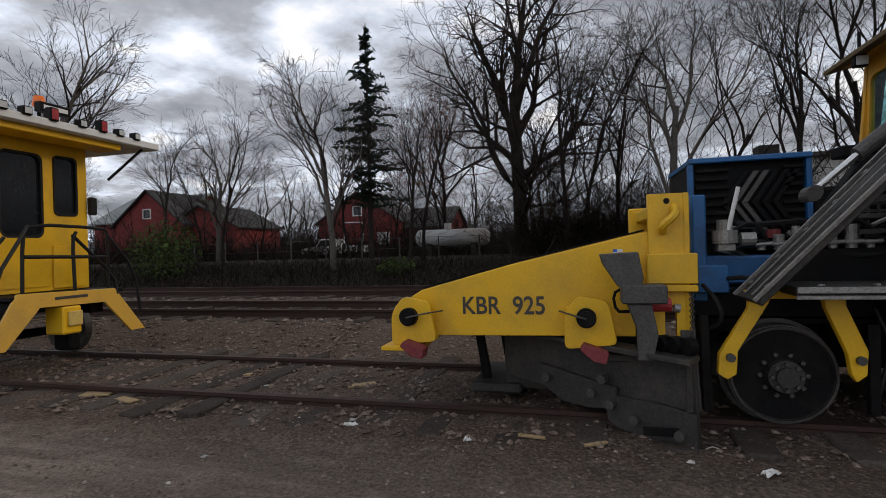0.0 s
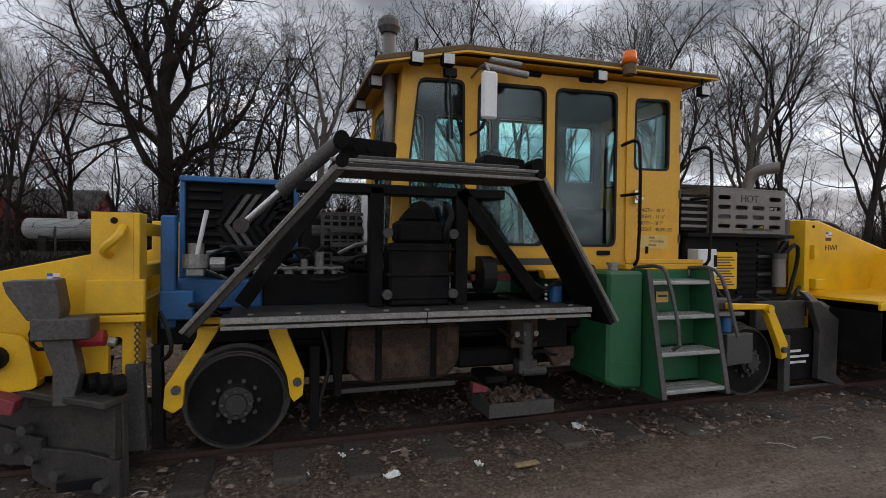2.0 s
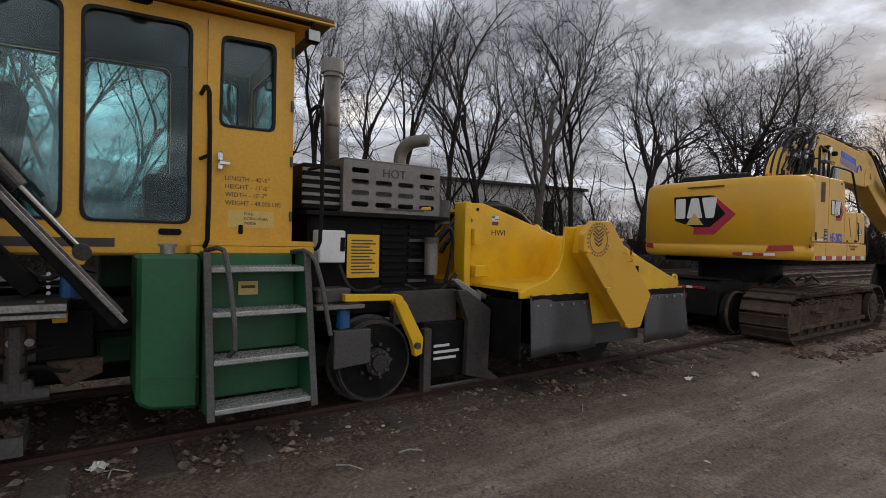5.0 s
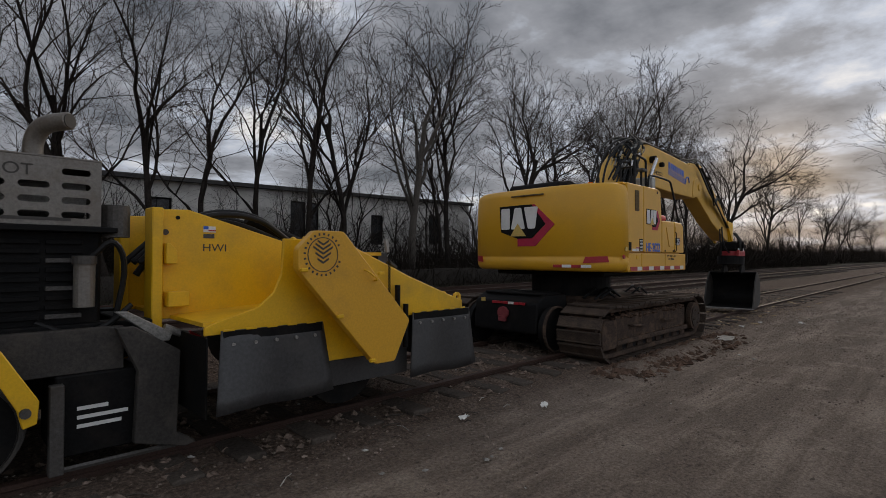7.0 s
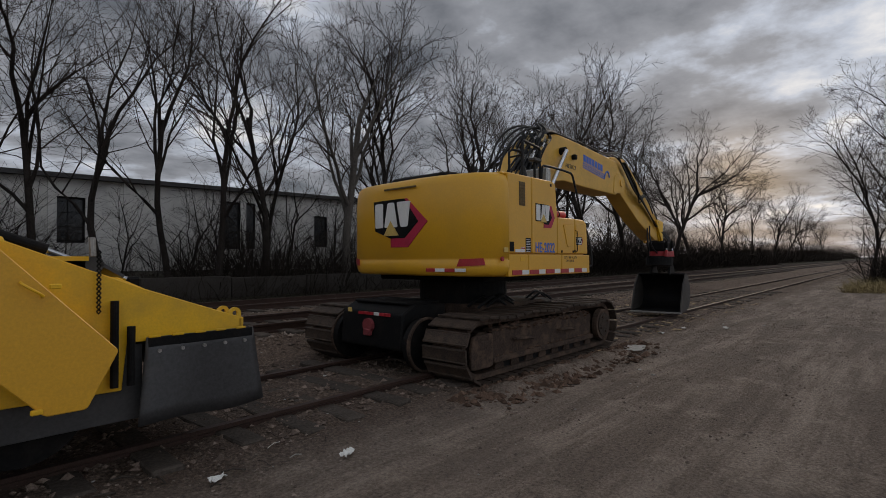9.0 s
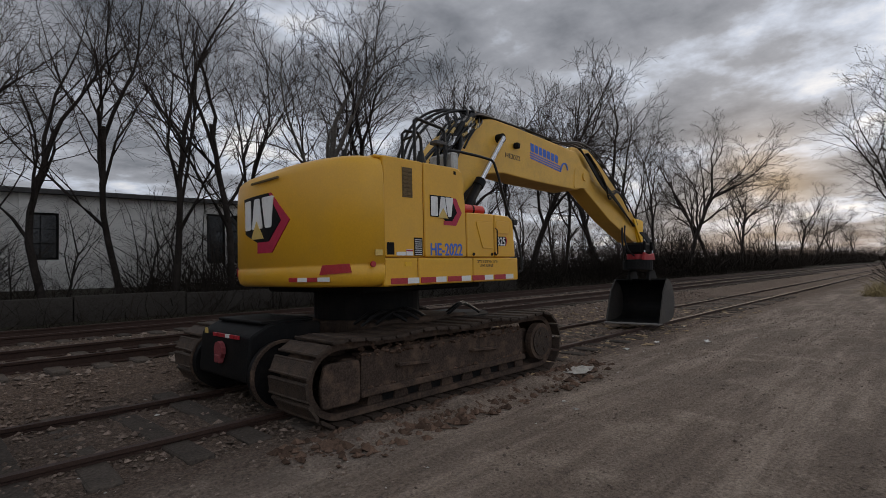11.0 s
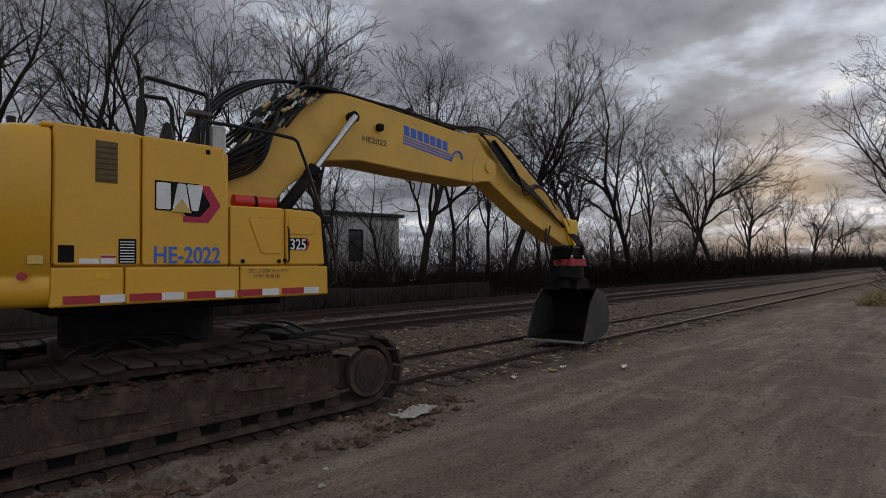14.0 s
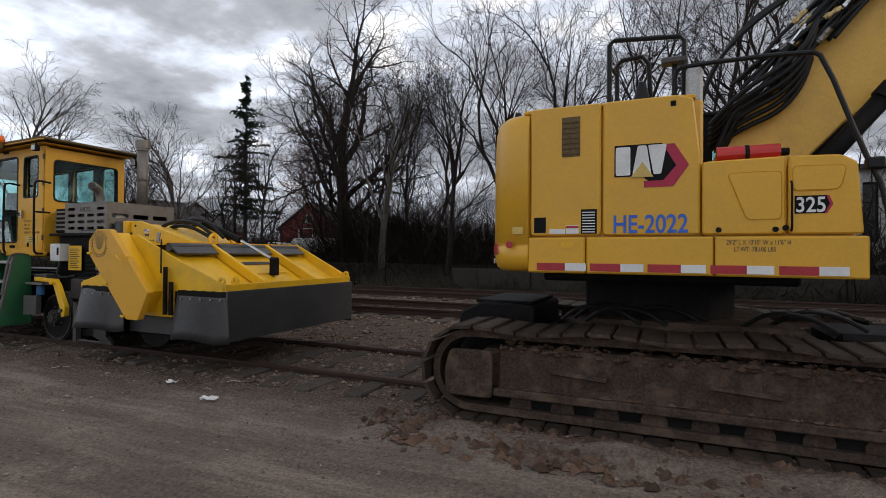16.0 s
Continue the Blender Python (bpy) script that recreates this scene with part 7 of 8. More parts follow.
for yc in (-0.55, mirror_y(-0.55)):
    tk = part("crawler_track", box(11.60, 14.80, yc - 0.15, yc + 0.15, 0.30, 0.66, 0.03), "undercarriage", EX, "muddy steel crawler track")
    s = -1 if yc < YC else 1
    for p, d in track_path(47):
        ob = new("track_shoe", SHOE)
        ob.parent = tk
        ang = math.degrees(math.atan2(d.y, d.x))
        # the ground run goes forwards; the outer face of a shoe looks away from the loop
        ob.matrix_basis = pose(p.x, yc, p.y, 0, -ang, 0) @ pose(0, 0, 0, 180, 0, 0)
    ring = lambda r, n: [(14.93 + r * math.cos(radians(-90 + 180 * k / n)), 0.47 + r * math.sin(radians(-90 + 180 * k / n))) for k in range(n + 1)] + [(11.52 + r * math.cos(radians(90 + 180 * k / n)), 0.47 + r * math.sin(radians(90 + 180 * k / n))) for k in range(n + 1)]
    part("link_chain", pierced(ring(0.365, 14), [ring(0.30, 14)[::-1]], yc - 0.24, yc + 0.24), "undercarriage", tk)
    fo = yc + s * 0.22
    fy0, fy1 = min(fo, fo - s * 0.16), max(fo, fo - s * 0.16)
    part("track_frame", prism([(11.78, 0.30), (14.42, 0.30), (14.56, 0.40), (14.56, 0.66), (14.40, 0.72), (11.80, 0.70)], fy0, fy1), "undercarriage", tk, "mud-caked side frame")
    oy = yc + s * 0.23
    a, b = min(oy, oy + s * 0.05), max(oy, oy + s * 0.05)
    part("frame_rail", box(11.75, 14.55, a, b, 0.27, 0.34, 0.01), "undercarriage", tk)
    part("sprocket_cover", prism(rpoly([(11.30, 0.24), (11.74, 0.24), (11.74, 0.66), (11.34, 0.66), (11.28, 0.45)], 0.05), a, b, "y", 0.01), "undercarriage", tk)
    part("idler_wheel", cyl((14.92, yc + s * 0.20, 0.47), (14.92, yc + s * 0.29, 0.47), 0.26, 28), "undercarriage", tk, "round idler wheel with a worn hub")
    part("idler_hub", cyl((14.92, yc + s * 0.29, 0.47), (14.92, yc + s * 0.305, 0.47), 0.20, 26), "shoe", tk)
    for k in range(4):
        an = k * 1.571 + 0.4
        part("hub_bolt", cyl((14.92 + 0.13 * math.cos(an), yc + s * 0.305, 0.47 + 0.13 * math.sin(an)), (14.92 + 0.13 * math.cos(an), yc + s * 0.32, 0.47 + 0.13 * math.sin(an)), 0.02, 6), "undercarriage", tk)
    for k in range(8):
        x = 11.98 + k * 0.36
        part("track_roller", cyl((x, yc - 0.2, 0.19), (x, yc + 0.2, 0.19), 0.10, 14), "undercarriage", tk)
    for x in (12.55, 13.75):
        part("carrier_roller", cyl((x, yc - 0.12, 0.74), (x, yc + 0.12, 0.74), 0.075, 14), "undercarriage", tk)
        part("step_bar", tube([(x - 0.30, oy, 0.53), (x - 0.30, oy + s * 0.05, 0.53), (x + 0.15, oy + s * 0.05, 0.50), (x + 0.15, oy, 0.50)], 0.022, 6), "undercarriage", tk)
    # plates coloured black to put the recess shade under the frame into them
    for x in (11.95, 12.32, 12.69, 13.06, 13.43, 13.80, 14.17):
        part("guard_plate", prism([(x, 0.12), (x + 0.35, 0.12), (x + 0.35, 0.27), (x, 0.27)], a - s * 0.10, b - s * 0.10), "black", tk)

    # caked mud along the ledges of the side frame
    gm = np.random.default_rng(31 + int(s))
    V, F = [], []
    for k in range(420):
        cx, cz = gm.uniform(11.8, 14.5), 0.655 + abs(gm.normal(0, 0.05)) if k % 3 else 0.345
        cy_, r_ = oy - s * gm.uniform(-0.01, 0.12), gm.uniform(0.012, 0.042)
        n0 = len(V)
        for dx, dy, dz in ((1, 0, 0), (-1, 0, 0), (0, 1, 0), (0, -1, 0), (0, 0, 1), (0, 0, -1)):
            j = r_ * gm.uniform(0.6, 1.2)
            V.append(Vector((cx + dx * j * 1.3, cy_ + dy * j, cz + dz * j * 0.8)))
        F += [(n0 + i, n0 + j, n0 + m_) for i, j, m_ in ((0, 2, 4), (2, 1, 4), (1, 3, 4), (3, 0, 4), (2, 0, 5), (1, 2, 5), (3, 1, 5), (0, 3, 5))]
    tagged(part("caked_mud", raw("caked_mud", V, F, "clod"), None, tk), kind="stuff")

cb = part("car_body", box(12.35, 14.1, -0.2, 1.7, 0.52, 0.92, 0.04), "undercarriage", EX, "dark lower frame between the tracks")
for x0, x1 in ((11.9, 12.5), (13.9, 14.4)):
    part("leg", prism([(x0, 0.42), (x1, 0.42), (x1, 0.78), (x0, 0.70)], -0.35, 1.85), "undercarriage", cb)
rg = part("rail_gear", prism(rpoly([(11.02, 0.40), (11.9, 0.40), (11.9, 0.98), (11.30, 1.00), (11.06, 0.88)], 0.05), 0.12, 1.38, "y", 0.02), "black", EX, "black rail gear case with red reflectors")
part("gear_lid", box(11.22, 11.85, 0.20, 1.30, 0.985, 1.02, 0.01), "black", rg)
for k in range(6):
    part("case_reflector", box(11.03, 11.05, 0.34 + k * 0.11, 0.44 + k * 0.11, 0.84, 0.88, 0.002), "white" if k == 2 else "reflred", rg)
bm = cyl((11.03, 0.74, 0.70), (10.98, 0.74, 0.70), 0.10, 10)
box(10.97, 11.03, 0.68, 0.82, 0.56, 0.66, 0.015, bm)
part("red_coupler", bm, "maroon", rg)
part("small_label", box(11.03, 11.04, 1.14, 1.22, 0.86, 0.92, 0), "tan", rg)
for y, s_ in ((0.02, -1), (1.48, 1)):
    w = part("rail_wheel", cyl((11.34, y - 0.05, RAIL_TOP + 0.36), (11.34, y + 0.05, RAIL_TOP + 0.36), 0.34, 30), "black", EX)
    part("wheel_rim", pierced([(11.34 + 0.36 * math.cos(k * 0.2094), RAIL_TOP + 0.36 + 0.36 * math.sin(k * 0.2094)) for k in range(30)], [[(11.34 + 0.33 * math.cos(-k * 0.2094), RAIL_TOP + 0.36 + 0.33 * math.sin(-k * 0.2094)) for k in range(30)]], y + s_ * 0.05, y + s_ * 0.09), "undercarriage", w)
part("front_gear_case", box(14.5, 15.2, 0.3, 1.2, 0.5, 0.85, 0.05), "black", EX)
bm = B()
g = random.Random(44)
for k in range(7):
    x, y = g.uniform(12.0, 14.0), g.uniform(-0.2, 0.3)
    part("hydraulic_hose", tube([(x, y, 0.9), (x + 0.2, y - 0.1, 1.06), (x + 0.5, y + 0.05, 1.02), (x + 0.7, y, 0.9)], 0.02, 6, None, 2), "hose", EX)
part("swing_ring", cyl((13.05, YC, 0.92), (13.05, YC, 1.30), 0.72, 36), "black", EX, "black slewing ring")
part("belly_plate", box(12.1, 14.1, -0.42, 1.75, 1.28, 1.36, 0.02), "black", EX)

# house
OUT = [(12.06, -0.86), (11.95, -0.855), (11.80, -0.78), (11.67, -0.56), (11.57, -0.20), (11.51, 0.20), (11.49, 0.61), (11.51, 1.02), (11.57, 1.42), (11.67, 1.78), (11.80, 2.0), (11.95, 2.075), (12.06, 2.08)]


def ring_solid(outline, levels, x_front, mat_name, name, parent, label="", bev=0.0):
    """A body lofted from an outline in x and y; levels are (z, inset)."""
    bm = B()
    rings = []
    c = Vector((x_front, YC))
    for z, ins in levels:
        r = []
        for p in outline:
            v = Vector(p)
            d = (c - v)
            d = d.normalized() if d.length > 0 else d
            q = v + d * ins if 0 < outline.index(p) < len(outline) - 1 else v + Vector((0, ins if v.y < YC else -ins))
            r.append(bm.verts.new((q.x, q.y, z)))
        rings.append(r)
    n = len(outline)
    for a, b in zip(rings, rings[1:]):
        for k in range(n):
            bm.faces.new((a[k], a[(k + 1) % n], b[(k + 1) % n], b[k]))
    bm.faces.new(rings[0])
    bm.faces.new(rings[-1][::-1])
    bmesh.ops.recalc_face_normals(bm, faces=bm.faces[:])
    ob = part(name, bm, mat_name, parent, label)
    return ob


def smooth_outline(P, k=2):
    P = [Vector(p) for p in P]
    for _ in range(k):
        Q = [P[0]]
        for a, b in zip(P, P[1:]):
            Q += [a.lerp(b, 0.25), a.lerp(b, 0.75)]
        P = Q + [P[-1]]
    return [tuple(p) for p in P]


RO = smooth_outline(OUT)


def rear_x(y):
    """Where the rounded rear stands at y."""
    for (xa, ya), (xb, yb) in zip(RO, RO[1:]):
        if ya <= y <= yb:
            return xa + (xb - xa) * (y - ya) / (yb - ya)
    return 12.06


cw = ring_solid(RO, [(1.37, 0.10), (1.40, 0.04), (1.46, 0.01), (1.58, 0.0), (1.60, 0.03), (1.62, 0.0), (2.40, 0.0), (2.62, 0.02), (2.70, 0.05), (2.74, 0.12)], 12.06, "exc", "counterweight", EX, "rounded yellow counterweight with a large emblem")
cw.data.polygons.foreach_set("use_smooth", [abs(p.normal.z) < 0.9 for p in cw.data.polygons])
part("rear_groove", box(11.475, 11.50, 0.30, 0.95, 2.60, 2.625, 0.004), "roof", cw)


def rear_plate(pts, t, mat_name, name, parent, label=""):
    """A thin plate that follows the rounded rear; points are (y, z)."""
    bm = prism(pts, 0.0, t, "x", 0)
    bmesh.ops.triangulate(bm, faces=bm.faces[:])
    bmesh.ops.subdivide_edges(bm, edges=[e for e in bm.edges if e.calc_length() > 0.15], cuts=3)
    for v in bm.verts:
        v.co.x = rear_x(v.co.y) - v.co.x
    bmesh.ops.recalc_face_normals(bm, faces=bm.faces[:])
    return part(name, bm, mat_name, parent, label)


rear_plate([(0.62, 2.46), (0.48, 2.46), (0.11, 2.12), (0.46, 1.77), (0.82, 1.77), (0.82, 1.90), (0.52, 1.90), (0.27, 2.12), (0.46, 2.32), (0.62, 2.38)], 0.010, "logored", "emblem_edge", cw)
rear_plate([(1.24, 2.46), (0.53, 2.46), (0.27, 2.13), (0.53, 1.90), (0.82, 1.90), (1.20, 2.02)], 0.014, "black", "emblem_field", cw)
for pts in ([(1.19, 2.06), (1.19, 2.42), (0.99, 2.42), (0.99, 2.06)], [(0.96, 2.06), (0.88, 2.42), (0.74, 2.42), (0.66, 2.06)], [(0.68, 2.42), (0.41, 2.42), (0.46, 2.06), (0.60, 2.06)]):
    rear_plate(rpoly(pts, 0.03), 0.02, "white", "emblem_bar", cw, "plain white block of the emblem")
rear_plate([(0.97, 1.94), (0.81, 2.15), (0.64, 1.94)], 0.026, "tan", "emblem_peak", cw)
rear_plate([(-0.70, 1.52), (-0.34, 1.50), (-0.38, 1.60), (-0.68, 1.61)], 0.012, "reflred", "tail_lamp", cw)
rear_plate([(1.72, 1.50), (1.96, 1.52), (1.94, 1.61), (1.74, 1.60)], 0.012, "reflred", "tail_lamp", cw)
for k in range(4):
    a = -0.46 + k * 0.15
    rear_plate([(a, 1.43), (a + 0.145, 1.43), (a + 0.145, 1.475), (a, 1.475)], 0.012, "white" if k % 2 == 0 else "reflred", "reflector", cw)
part("round_reflector", cyl((11.90, -0.872, 1.60), (11.90, -0.85, 1.60), 0.03, 14), "reflred", cw)
part("caution_decal", box(11.93, 12.02, -0.872, -0.86, 1.69, 1.75, 0), "tan", cw)

# side panels: rear compartment, centre door with emblem, low front box
body = part("house_body", box(12.06, 13.40, ES + 0.06, 2.02, 1.36, 2.72, 0.02), "exc", EX, "yellow excavator house with service doors")
part("front_house", box(13.40, 14.34, ES + 0.06, 0.12, 1.36, 2.18, 0.02), "exc", body)
for x0, x1, z0, z1 in ((12.075, 12.655, 1.675, 2.755), (12.67, 13.375, 1.675, 2.755)):
    pts = rrect(x0, x1, z0, z1, 0.025, 3)
    if x1 > 13:
        pts = rpoly([(x0, z0), (13.375, z0), (13.375, 2.30), (13.33, 2.72), (13.22, 2.755), (x0, z1)], 0.025, 3)
    part("service_door", prism(pts, ES, ES + 0.07, "y", 0.012), "exc", body)
part("front_door", prism(rpoly([(13.39, 1.675), (13.925, 1.675), (13.925, 2.235), (13.39, 2.225)], 0.025, 3), ES, ES + 0.07, "y", 0.012), "exc", body)
part("tool_door", prism(rpoly([(13.94, 1.675), (14.375, 1.675), (14.34, 2.17), (14.25, 2.225), (13.94, 2.235)], 0.025, 3), ES, ES + 0.07, "y", 0.012), "exc", body)
part("recess_panel", prism(rpoly([(13.68, 1.78), (13.90, 1.78), (13.90, 2.13), (13.55, 2.13)], 0.04, 3), ES - 0.008, ES, "y", 0.007), "exc", body)
part("recess_panel", prism(rpoly([(13.96, 1.98), (14.24, 1.98), (14.28, 2.15), (13.96, 2.16)], 0.04, 3), ES - 0.008, ES, "y", 0.007), "exc", body)
for x0, x1 in ((12.06, 12.535), (12.545, 13.465), (13.475, 14.40)):
    sk = part("skirt", box(x0, x1, ES - 0.02, ES + 0.08, 1.365, 1.66, 0.012), "exc", body)
x = 12.14
for k in range(14):
    w_ = 0.235 if k % 2 == 0 else 0.17
    if x + w_ < 14.40:
        part("reflector", box(x, x + w_, ES - 0.026, ES - 0.02, 1.385, 1.447, 0), "reflred" if k % 2 == 0 else "white", body)
    x += w_ + (0.03 if k % 2 else 0.0)
part("top_deck", box(12.0, 13.35, ES + 0.04, 2.02, 2.725, 2.76, 0.01), "exc", body)
part("engine_hood", prism(rpoly([(12.02, 2.74), (12.84, 2.74), (12.80, 2.90), (12.5, 2.95), (12.10, 2.90)], 0.06), 0.40, 1.45, "y", 0.02), "black", body, "black engine hood on the deck")
part("air_inlet", box(12.34, 12.49, ES - 0.006, ES - 0.001, 2.33, 2.66, 0.002), "roof", body, "dark slotted air inlet")
for k in range(7):
    part("inlet_slat", box(12.35, 12.48, ES - 0.012, ES - 0.006, 2.35 + k * 0.043, 2.375 + k * 0.043, 0.002), "roof", body)
part("black_hatch", box(12.11, 12.21, ES - 0.006, ES - 0.001, 1.70, 1.83, 0.003), "black", body)
wp = part("warning_plate", box(12.50, 12.625, ES - 0.006, ES - 0.001, 1.69, 1.89, 0), "black", body, "black warning plate with rows of small print")
for k in range(8):
    part("print_bar", box(12.51, 12.61, ES - 0.009, ES - 0.006, 1.70 + k * 0.023, 1.708 + k * 0.023, 0), "white", wp)
part("small_decal", box(12.24, 12.37, ES - 0.005, ES - 0.001, 1.69, 1.73, 0), "white", body)
part("small_decal", box(12.38, 12.48, ES - 0.005, ES - 0.001, 1.69, 1.76, 0), "white", body)
part("decal_stripe", box(12.38, 12.48, ES - 0.007, ES - 0.005, 1.735, 1.755, 0), "reflred", body)
part("yellow_decal", box(12.34, 12.44, ES - 0.026, ES - 0.021, 1.57, 1.62, 0), "yellow", body)
words("lettering", "HE-2022", 0.2, pose(12.755, ES - 0.003, 1.695) @ FRONT, "logoblue", body, 0.54, 0.002, 0.003)
words("lettering", "29'2\" L X 10'10\" W x 11'6\" H", 0.05, pose(13.55, ES - 0.0215, 1.60) @ FRONT, "ink", body, 0.40, 0.001)
words("lettering", "LT.WT. 78,100 LBS", 0.05, pose(13.60, ES - 0.0215, 1.55) @ FRONT, "ink", body, 0.26, 0.001)
words("lettering", "325", 0.15, pose(13.985, ES - 0.0035, 1.83) @ FRONT, "white", body, 0.17, 0.002, 0.002)
part("number_field", prism([(13.975, 1.82), (14.15, 1.82), (14.18, 1.885), (14.16, 1.945), (13.975, 1.945)], ES - 0.003, ES, "y", 0), "black", body)
part("number_edge", prism([(14.15, 1.82), (14.165, 1.82), (14.20, 1.885), (14.175, 1.945), (14.16, 1.945), (14.18, 1.885)], ES - 0.004, ES, "y", 0), "logored", body)
for x, z in ((13.50, 1.71), (13.86, 1.71), (13.92, 1.72)):
    part("latch", cyl((x, ES - 0.005, z), (x, ES - 0.012, z), 0.02, 12), "black", body)
part("grab_handle", tube([(13.955, ES, 2.05), (13.955, ES - 0.03, 2.03), (13.955, ES - 0.03, 1.72), (13.955, ES, 1.70)], 0.008, 6), "black", body)
part("side_lamp", box(13.17, 13.21, ES - 0.006, ES, 2.67, 2.71, 0.003), "black", body)
# side emblem
part("emblem_edge", prism([(12.98, 2.05), (13.19, 2.05), (13.30, 2.21), (13.20, 2.38), (13.10, 2.38), (13.21, 2.21), (13.12, 2.10), (12.98, 2.10)], ES - 0.005, ES - 0.001, "y", 0), "logored", body)
part("emblem_field", prism([(12.76, 2.14), (12.96, 2.14), (13.01, 2.10), (13.12, 2.10), (13.21, 2.21), (13.11, 2.39), (12.76, 2.39)], ES - 0.007, ES - 0.001, "y", 0), "black", body)
for pts in ([(12.77, 2.15), (12.88, 2.15), (12.88, 2.375), (12.77, 2.375)], [(12.895, 2.15), (13.035, 2.15), (13.00, 2.38), (12.935, 2.38)], [(13.05, 2.15), (13.105, 2.15), (13.145, 2.38), (13.01, 2.38)]):
    part("emblem_bar", prism(rpoly(pts, 0.015), ES - 0.010, ES - 0.007, "y", 0), "white", body)
part("emblem_peak", prism([(12.88, 2.13), (12.97, 2.25), (13.05, 2.13)], ES - 0.013, ES - 0.010, "y", 0), "tan", body)

# operator cab on the far side
oc = part("operator_cab", pierced([(13.45, 1.40), (14.75, 1.40), (14.85, 2.0), (14.62, 3.02), (13.5, 3.02)], [rpoly([(13.58, 1.9), (14.72, 1.9), (14.54, 2.92), (13.6, 2.92)], 0.06)], 1.08, 1.13), "black", EX, "black framed glazed operator cab")
part("cab_far_side", pierced([(13.45, 1.40), (14.75, 1.40), (14.85, 2.0), (14.62, 3.02), (13.5, 3.02)], [rpoly([(13.58, 1.9), (14.72, 1.9), (14.54, 2.92), (13.6, 2.92)], 0.06)], 1.98, 2.03), "black", oc)
part("cab_roof", box(13.46, 14.64, 1.08, 2.03, 3.02, 3.08, 0.02), "black", oc)
part("cab_floor", box(13.46, 14.78, 1.08, 2.03, 1.36, 1.42, 0.01), "black", oc)
for y in (1.10, 2.00):
    p = part("pane", prism([(13.56, 1.88), (14.74, 1.88), (14.56, 2.94), (13.58, 2.94)], y, y + 0.006, "y", 0), "glass", oc)
    p.visible_shadow = False
part("cab_rear", box(13.45, 13.50, 1.13, 1.98, 1.42, 3.02, 0.01), "black", oc)

# deck fittings
rl = part("deck_rail", tube([(12.70, -0.66, 2.75), (12.70, -0.66, 3.28), (12.74, -0.66, 3.31), (13.24, -0.60, 3.29), (13.27, -0.60, 3.25), (13.27, -0.60, 2.76)], 0.02, 8), "hose", EX, "black tubular guard rails on the deck")
part("rail_bar", tube([(12.74, -0.40, 2.75), (12.74, -0.40, 3.18), (12.78, -0.42, 3.22), (12.95, -0.45, 3.22), (13.0, -0.45, 3.15), (13.02, -0.45, 2.80)], 0.02, 8), "hose", rl)
part("rail_bar", tube([(12.70, -0.66, 3.10), (12.74, -0.40, 3.10)], 0.014, 6), "hose", rl)
part("rail_bar", tube([(13.20, -0.66, 2.76), (13.20, -0.68, 2.98), (13.26, -0.68, 3.02), (14.10, -0.66, 3.02), (14.18, -0.68, 2.96), (14.40, -0.72, 2.25), (14.50, -0.80, 1.95), (14.52, -0.84, 1.50), (14.44, -0.82, 1.46)], 0.018, 8, None, 1), "hose", rl)
part("rail_foot", box(14.40, 14.50, -0.80, -0.72, 2.12, 2.20, 0.01), "hose", rl)
part("white_housing", box(13.28, 13.40, -0.72, -0.30, 2.40, 2.99, 0.02), "alu", EX, "pale grey upright housing")
lp = part("work_light", box(13.10, 13.30, -0.62, -0.50, 3.08, 3.13, 0.01), "steel", EX, "flat grey work light on a post")
part("light_post", cyl((13.2, -0.55, 2.75), (13.2, -0.55, 3.08), 0.02, 8), "hose", lp)
part("black_cone", cyl((12.95, -0.5, 2.76), (12.95, -0.5, 2.98), 0.09, 14, 0.03), "hose", EX)
part("beacon", cyl((12.62, 0.1, 2.74), (12.62, 0.1, 2.90), 0.055, 16, 0.045), "orange", EX, "amber beacon")
part("marker_lamp", box(11.95, 12.0, 0.1, 0.16, 2.74, 2.86, 0.006), "hose", EX)
part("camera_pod", cyl((11.86, -0.45, 2.74), (11.86, -0.45, 2.84), 0.03, 10), "hose", EX)
part("aerial", tube([(12.4, -0.2, 2.76), (12.36, -0.2, 2.84), (12.5, -0.1, 2.86)], 0.015, 6), "hose", EX)
ext = part("extinguisher", cyl((13.50, -0.62, 2.30), (13.92, -0.62, 2.30), 0.065, 18), "redtank", EX, "red fire extinguisher lying on the deck", False)
part("extinguisher_valve", cyl((13.92, -0.62, 2.30), (13.98, -0.62, 2.30), 0.03, 10), "black", ext)
part("extinguisher_strap", cyl((13.69, -0.62, 2.30), (13.72, -0.62, 2.30), 0.068, 18), "black", ext)

# boom, stick and attachment
BY, BW = 0.25, 0.55
boom = part("boom", prism(rpoly([(13.55, 2.05), (13.95, 2.02), (14.55, 2.68), (15.05, 3.06), (15.6, 3.14), (16.5, 3.10), (18.05, 3.08), (18.40, 3.22), (18.42, 3.52), (18.1, 3.86), (17.2, 3.92), (15.9, 4.00), (15.3, 4.02), (14.75, 3.88), (14.3, 3.50), (13.55, 2.45)], 0.05, 2), BY, BY + BW, "y", 0.015), "arm", EX, "long curved yellow boom with a blue wordmark")
stick = part("stick", prism(rpoly([(17.75, 3.62), (18.0, 3.98), (18.7, 4.02), (19.15, 3.80), (21.15, 2.55), (21.25, 2.30), (21.0, 2.08), (20.75, 2.10), (19.6, 2.55), (18.35, 3.22)], 0.04, 2), BY + 0.08, BY + BW - 0.08, "y", 0.012), "arm", EX, "yellow stick reaching down to the bucket linkage")
